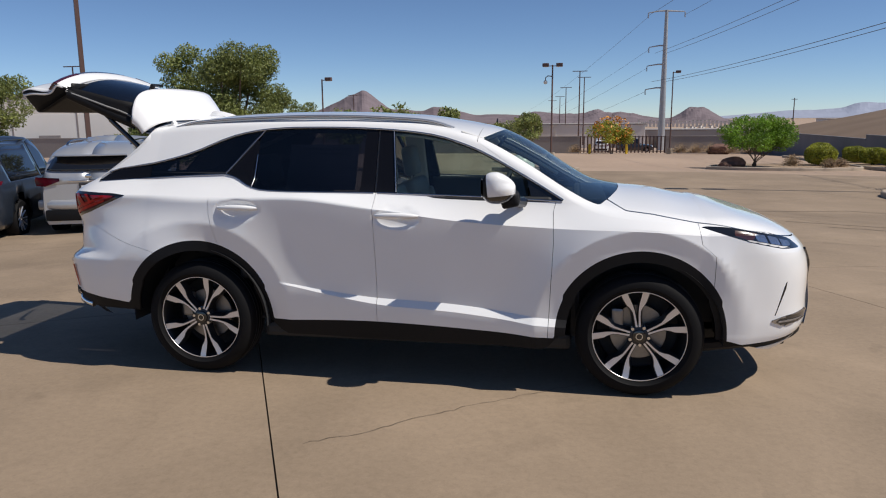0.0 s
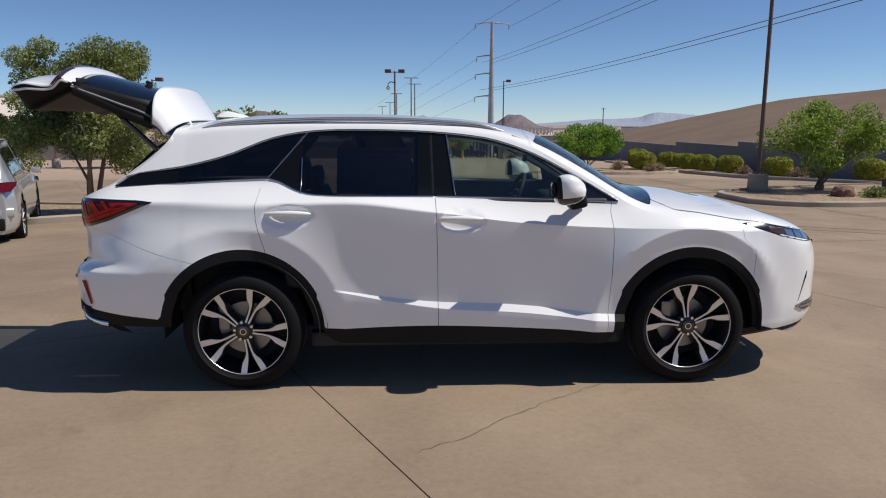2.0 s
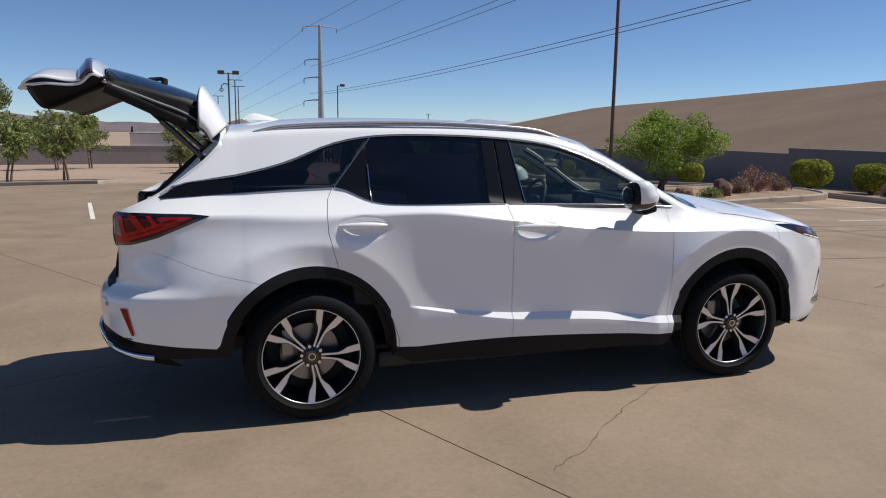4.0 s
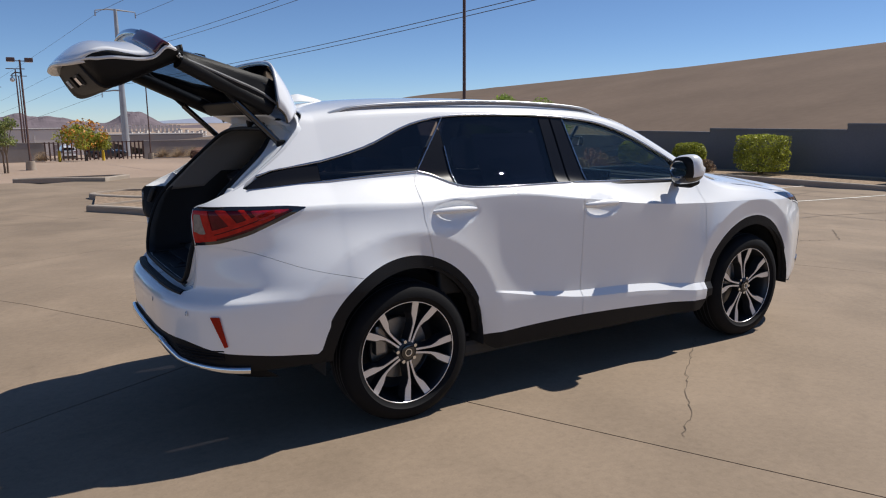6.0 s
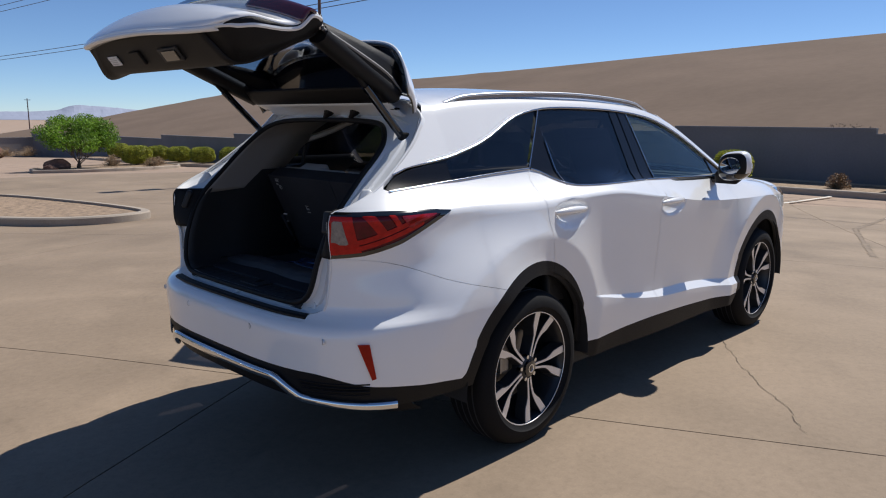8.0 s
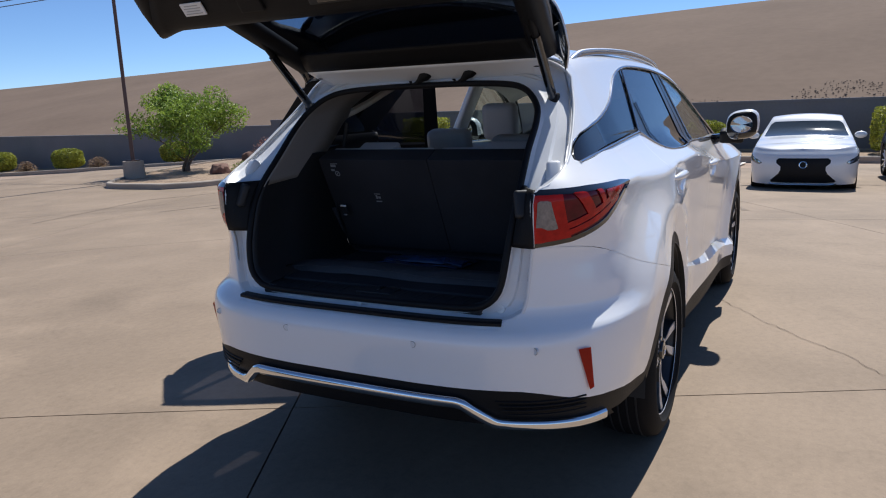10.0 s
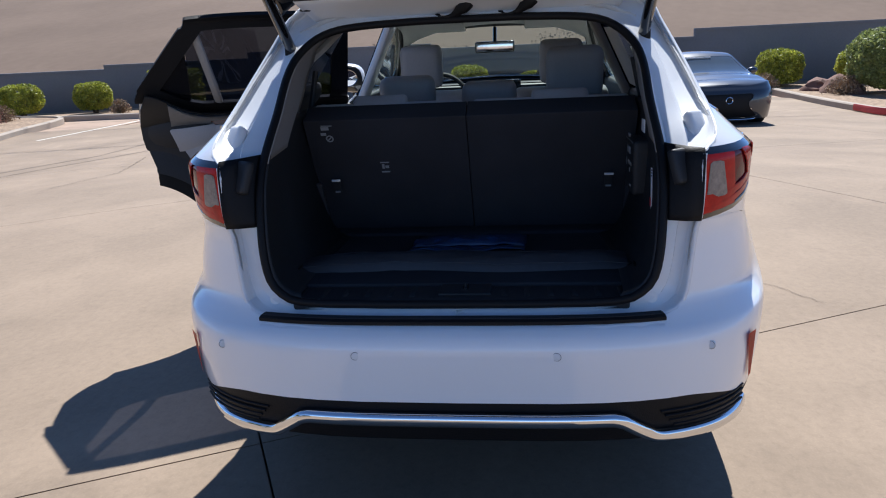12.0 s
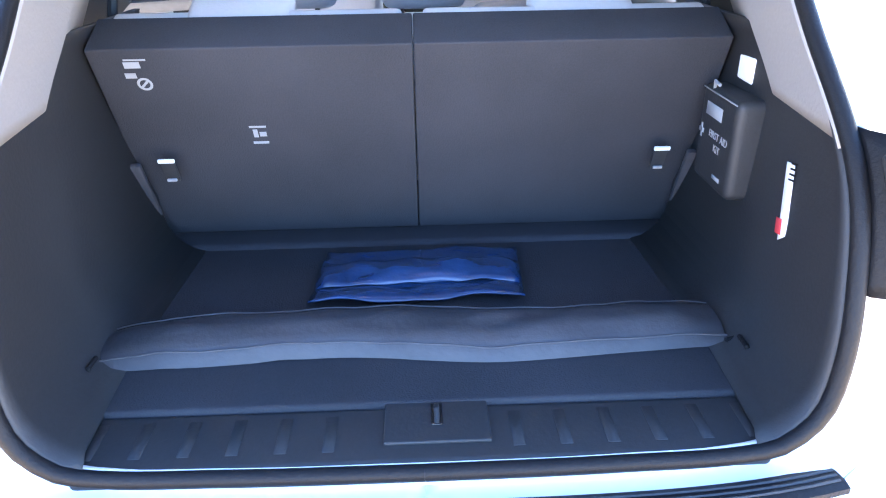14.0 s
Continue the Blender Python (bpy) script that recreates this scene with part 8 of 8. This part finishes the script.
        if suv:
            bm = bmesh.new()
            sweep(bm, spline([(-hl + .9, s * .56, H - .04), (-hl + 1.1, s * .56, H + .035), (0, s * .57, H + .05), (.5, s * .56, H)], 16), (.018, .014))
            part("roof_rail", bm, M_SATIN, t)
            bm = bmesh.new()
            rod(bm, (-hl - .01, s * .52, .36), (-hl + .18, s * .52, .36), .05, .05, 14)
            part("tailpipe", bm, M_CHROME, t, "oval chrome tailpipe", smooth=True)
    if suv:
        v, f = [], []
        for i in range(9):
            z = 1.20 + (H - .19 - 1.20) * i / 8
            x = -hl + .155 + .235 * (i / 8) ** 1.15
            for k in range(13):
                q = -1 + k / 6
                v.append((x - .075 + .05 * abs(q) ** 3, q * (.70 - .11 * i / 8), z))
        f = [(i * 13 + k, i * 13 + k + 1, (i + 1) * 13 + k + 1, (i + 1) * 13 + k) for i in range(8) for k in range(12)]
        mesh_part("rear_window", v, f, M_GLOSS, t, "dark rear window", True, .01)
        bm = bmesh.new()
        sweep(bm, [(-hl + .20 + .10 * abs(q) ** 2.5, q * .60, H - .19) for q in np.linspace(-1, 1, 13)], (.09, .016))
        part("roof_spoiler", bm, paint, t, "painted roof spoiler", smooth=True)
        bm = bmesh.new()
        box(bm, (-hl - .008, 0, 1.015), (.014, .66, .022), .006)
        part("chrome_bar", bm, M_CHROME, t, "slim chrome bar above the plate")
        bm = bmesh.new()
        bmesh.ops.create_uvsphere(bm, u_segments=16, v_segments=8, radius=1, matrix=Matrix.Translation((-hl - .002, 0, 1.10)) @ Matrix.Diagonal((.012, .055, .038, 1)))
        part("badge", bm, M_CHROME, t, "oval chrome badge", smooth=True)
        bm = bmesh.new()
        sweep(bm, [(-hl - .012 + .12 * abs(q) ** 4, q * W * .46, .60) for q in np.linspace(-1, 1, 15)], (.045, .085))
        part("rear_bumper", bm, paint, t, "painted rear bumper", smooth=True, angle=70)
    bm = bmesh.new()
    box(bm, (-hl - .012, 0, .90 if suv else .72), (.012, .32, .16), .004)
    plate = part("number_plate", bm, M_PLATE, t, "dark dealer plate")
    bm = bmesh.new()
    box(bm, (-hl - .019, 0, .92 if suv else .74), (.003, .24, .035), .001)
    part("plate_bar", bm, M_PAPER, plate, "plain pale bar")
    bm = bmesh.new()
    box(bm, (-hl + .03, 0, .42), (.16, W * .80, .20), .04)
    part("rear_lower_bumper", bm, M_CLAD, t, "black lower bumper", smooth=True)
    bm = bmesh.new()
    vs = [bm.verts.new((hl + .012 - .06 * abs(y) ** 2, y, z)) for y, z in ((-.50, .26), (-.34, .50), (-.46, .72), (.46, .72), (.34, .50), (.50, .26))]
    bm.faces.new(vs)
    bmesh.ops.solidify(bm, geom=bm.faces[:], thickness=.03)
    gr = part("grille", bm, M_CLAD, t, "black spindle grille")
    for s in (-1, 1):
        bm = bmesh.new()
        tube(bm, [(hl + .02, s * .51, .26), (hl + .03, s * .35, .50), (hl + .02, s * .47, .72)], .012, 8)
        part("grille_edge", bm, M_DISC, gr, "chrome grille edge", smooth=True)
    bm = bmesh.new()
    lathe(bm, [(.045, 0), (.055, .01), (.065, 0)], 20, Matrix.Translation((hl + .02, 0, .62)) @ Matrix.Rotation(radians(-90), 4, "Z"))
    part("badge", bm, M_CHROME, gr, "round chrome badge")
    return t


def sedan(name, at, heading, paint, label, L=4.9, W=1.86, H=1.40):
    """A parked saloon shaped from one skin: panels, glass, lamps, spindle grille, wheels; x is its front."""
    t = thing(name, label, "car", "parked cars", (at[0], at[1], gz(*at)), heading)
    hl = L / 2
    xk = hl - .62
    top = curve_at([-xk - .62, -xk - .30, -xk + .10, -xk + .45, -.55, -.05, .35, xk - 1.05, xk - .72, xk - .25, xk + .35, xk + .62], [.96, 1.00, 1.035, 1.13, H - .03, H, H - .035, 1.10, .985, .93, .80, .74])
    end_x = curve_at([.16, .28, .45, .60, .72, .80, .95, 1.1], [.50, .58, .62, .615, .57, .50, .40, .36])
    belt = lambda x: .93 - .04 * (x / hl)

    def half(x, z):
        yc = W / 2 * (1 - .045 * (abs(x) / hl) ** 3)
        if z < .72:
            y = yc - .022 * ((.72 - z) / .4) ** 2
        elif z < belt(x):
            y = yc - .055 * ((z - .72) / (belt(x) - .72)) ** 1.6
        else:
            y = yc - .055 - .50 * (z - belt(x)) - .10 * max(0, z - belt(x) - .25) ** 2
        for wx in (xk - .30, -xk + .36):
            r = math.hypot(x - wx, z - .34)
            y += .022 * max(0.0, min(1.0, (.56 - r) / .12)) if z < .8 else 0
        return y

    def section(x):
        zt = top(x)
        zz = list(np.linspace(.19, .72, 9)) + list(np.linspace(.75, min(belt(x), zt - .05), 6)) + list(np.linspace(min(belt(x), zt - .05) + .012, zt - .022, 10))
        P = [(half(x, z), z) for z in zz]
        y0 = P[-1][0] - .045
        P.append((P[-1][0] - .014, zt - .006))
        return P + [(y0 * q, zt + .045 * (1 - q * q)) for q in np.linspace(1, 0, 10)]

    cols = [(-xk, -math.sin(radians(a)) ** .72) for a in (90, 80, 70, 60, 50, 40, 30, 20, 12, 6, 2)] + [(x, 0) for x in np.arange(-xk, xk + .01, .05)] + [(xk, math.sin(radians(a)) ** .72) for a in (2, 6, 12, 20, 30, 40, 50, 60, 70, 80, 90)]
    G = []
    for x, u in cols:
        P = section(x)
        if u:
            P = [(y, z - (z > .6) * .10 * abs(u) ** 3 * (z - .6) / .4) for y, z in P]
        G.append([(x + (u * end_x(z) if u else 0), y * (1 - abs(u) ** 2.7) ** (1 / 2.7), z) for y, z in P])
    nj = len(G[0])
    N = []
    for i in range(len(G)):
        row = []
        for j in range(nj):
            n = (Vector(G[i][min(j + 1, nj - 1)]) - Vector(G[i][max(j - 1, 0)])).cross(Vector(G[min(i + 1, len(G) - 1)][j]) - Vector(G[max(i - 1, 0)][j]))
            row.append(tuple(n.normalized()) if n.length > 1e-9 else (math.copysign(1.0, G[i][j][0]), 0.0, 0.0))
        N.append(row)
    skin = [[G[a][b] + N[a][b] for a, b in ((i, j), (i + 1, j), (i + 1, j + 1), (i, j + 1))] for i in range(len(G) - 1) for j in range(nj - 1)]
    wells = lambda x, y, z: min(math.hypot(x - xk + .30, z - .34), math.hypot(x + xk - .36, z - .34)) - .385
    skin = clip(skin, wells)
    dlo = poly_sd([(xk - .98, .955), (.42, H - .135), (-.05, H - .075), (-.60, H - .105), (-1.02, 1.19), (-1.42, .985), (-.6, .955)])
    screen = lambda x, y, z: min(x - .40 - .10 * (1 - y * y), xk - .78 + .10 * (1 - y * y) - x, half(x, top(x)) - .055 - y, z - .96)
    back = lambda x, y, z: min(-.78 - x - .06 * (1 - y * y), x + xk - .42, half(x, top(x)) - .07 - y, z - 1.02)
    lamp = poly_sd([(xk - .20, .765), (xk + .16, .735), (xk + .50, .610), (xk + .46, .555), (xk + .16, .620)])
    grille_w = curve_at([.18, .24, .40, .50, .62, .68], [.60, .56, .40, .36, .46, .44])
    grille = lambda x, y, z: min(grille_w(z) - y, x - xk - .25, .675 - z, z - .22)
    glassless = clip(clip(clip(skin, inv(dlo)), inv(screen)), inv(back))
    bodyp = clip(clip(glassless, inv(lamp)), inv(grille))
    tailp = clip(bodyp, lambda x, y, z: min(-xk - .12 - x, z - .72, .84 - z, y - .42))
    for side in (-1, 1):
        skin_part("body_side", bodyp, side, paint, t)
        glass_s = skin_part("side_glass", inset(clip(skin, dlo), .004), side, M_GLOSS, t, "dark glazed side")
        skin_part("windscreen", inset(clip(skin, screen), .004), side, M_SCREEN, t, "grey-green windscreen")
        skin_part("rear_screen", inset(clip(skin, back), .004), side, M_GLOSS, t, "dark rear screen")
        hlamp = skin_part("headlamp", inset(clip(skin, lamp), .003), side, M_GLOSS, t, "slim headlamp in a dark housing")
        skin_part("lamp_unit", clip(clip(skin, lamp), lambda x, y, z: min(lamp(x, y, z) - .010, x - xk - .02)), side, M_LAMP, hlamp, "bright lamp unit", .004, lift=.001)
        gr = skin_part("grille", inset(clip(skin, grille), .015), side, M_CLAD, t, "black spindle grille")
        skin_part("grille_edge", clip(clip(skin, lambda x, y, z: .016 - abs(grille_w(z) - y)), lambda x, y, z: min(x - xk - .25, .69 - z, z - .21)), side, M_CHROME, gr, "bright grille edge", .008, lift=.003)
        skin_part("tail_lamp", tailp, side, M_DKRED, t, "red tail lamp", .01, lift=.003)
        skin_part("window_edge", clip(skin, lambda x, y, z: .010 - abs(dlo(x, y, z))), side, M_SATIN, glass_s, "bright window edge", .004, lift=.003)
        bm = bmesh.new()
        bmesh.ops.create_uvsphere(bm, u_segments=16, v_segments=10, radius=1, matrix=Matrix.Translation((xk - 1.08, side * (W / 2 + .055), 1.0)) @ Matrix.Diagonal((.075, .11, .068, 1)))
        part("mirror", bm, paint, t, smooth=True)
        for k, x in enumerate((-.02, -.98)):
            bm = bmesh.new()
            tube(bm, [(x - .10 + .05 * q, side * (half(x, .84) + .004 + .012 * math.sin(math.pi * q / 4)), .835) for q in range(5)], .012, 8)
            part("handle", bm, M_CHROME, t, "bright pull handle", smooth=True)
        for wx in (xk - .30, -xk + .36):
            wh = new("wheel")
            wh.parent = t
            wh.matrix_basis = pose(wx, side * (W / 2 - .115), .335)
            bm = bmesh.new()
            lathe(bm, [(.23, -.09), (.31, -.11), (.335, -.07), (.335, .07), (.31, .11), (.23, .09)], 36)
            part("tyre", bm, M_RUBBER, wh, smooth=True, angle=50)
            bm = bmesh.new()
            lathe(bm, [(.242, .09 * side), (.236, .096 * side), (.21, .04 * side), (.0005, .03 * side)], 36)
            rim = part("rim", bm, M_DKALLOY, wh, smooth=True)
            for k in range(10):
                a = radians(36 * k)
                bm = bmesh.new()
                rod(bm, (.03 * math.cos(a), .062 * side, .03 * math.sin(a)), (.232 * math.cos(a), .088 * side, .232 * math.sin(a)), .013, .017, 5)
                part("spoke", bm, M_ALLOY, rim)
    for nm, c, sz, m in (("underbody", (0, 0, .26), (L * .80, W * .80, .16), M_TRIM), ("cabin_shade", (-.3, 0, .70), (2.4, W * .74, .46), M_TRIM), ("front_core", (xk + .02, 0, .47), (.62, 1.24, .46), M_TRIM)):
        bm = bmesh.new()
        box(bm, c, sz, .05)
        part(nm, bm, m, t, "black inner body")
    bm = bmesh.new()
    lathe(bm, [(.050, 0), (.060, .010), (.070, 0)], 24, Matrix.Translation((hl - .004, 0, .555)) @ Matrix.Rotation(radians(-90), 4, "Z"))
    part("badge", bm, M_CHROME, t, "oval chrome badge", smooth=True)
    bm = bmesh.new()
    tube(bm, spline([(xk + .34, .62, .215), (xk + .56, .45, .20), (hl, 0, .20), (xk + .56, -.45, .20), (xk + .34, -.62, .215)], 20), .012, 8)
    part("chin_strip", bm, M_CHROME, t, "bright strip along the chin", smooth=True)
    return t


M_SCREEN = mk("grey_windscreen", (0.055, 0.065, 0.066), 0.06, var=0.15, big=3, coat=1.0)
M_PLATE = mk("dark_plate", (0.04, 0.04, 0.045), 0.4)
M_SILVER = mk("silver_paint", (0.50, 0.51, 0.53), 0.3, metal=0.5, var=0.04, coat=1.0)
M_NAVY = mk("blue_grey_paint", (0.018, 0.024, 0.036), 0.3, metal=0.0, var=0.08, coat=1.0)
M_WHITE2 = mk("white_paint", (0.74, 0.75, 0.76), 0.3, var=0.03, coat=1.0)
parked_car("silver_suv", (-8.28, 8.45), 111.5, M_SILVER, "silver suv parked beside a dark suv, seen from behind", H=1.64)
parked_car("dark_suv", (-10.15, 7.2), 111, M_NAVY, "dark blue-grey suv parked beside a silver suv")
sedan("white_sedan", (12.4, -1.22), 180, M_WHITE2, "white saloon parked nose out before the wall", L=4.7, W=1.80, H=1.36)
ds = sedan("dark_sedan", (12.5, -3.78), 184, M_NAVY, "dark blue-grey saloon with white dealer lettering on the windscreen", L=5.0, W=1.88, H=1.36)
bm = bmesh.new()
box(bm, (.565, -.05, 1.283), (.012, .50, .040), .003, tilt(30))
part("screen_lettering", bm, M_PAPER, ds, "plain white bar of screen lettering")
parked_car("white_pickup", (4.3, 92), 90, M_WHITE2, "white vehicle parked behind the far gate")
parked_car("dark_far_car", (8.8, 94), 0, M_NAVY, "dark vehicle parked behind the far gate")


# ---- slabs of the lot, last ----
for i in range(-9, 8):
    for j in range(-8, 8):
        c = JD * (-1.58 + SLAB * (i + .5)) + JN * (-1.262 + SLAB * (j + .5))
        if paved(c):
            slab(i, j)
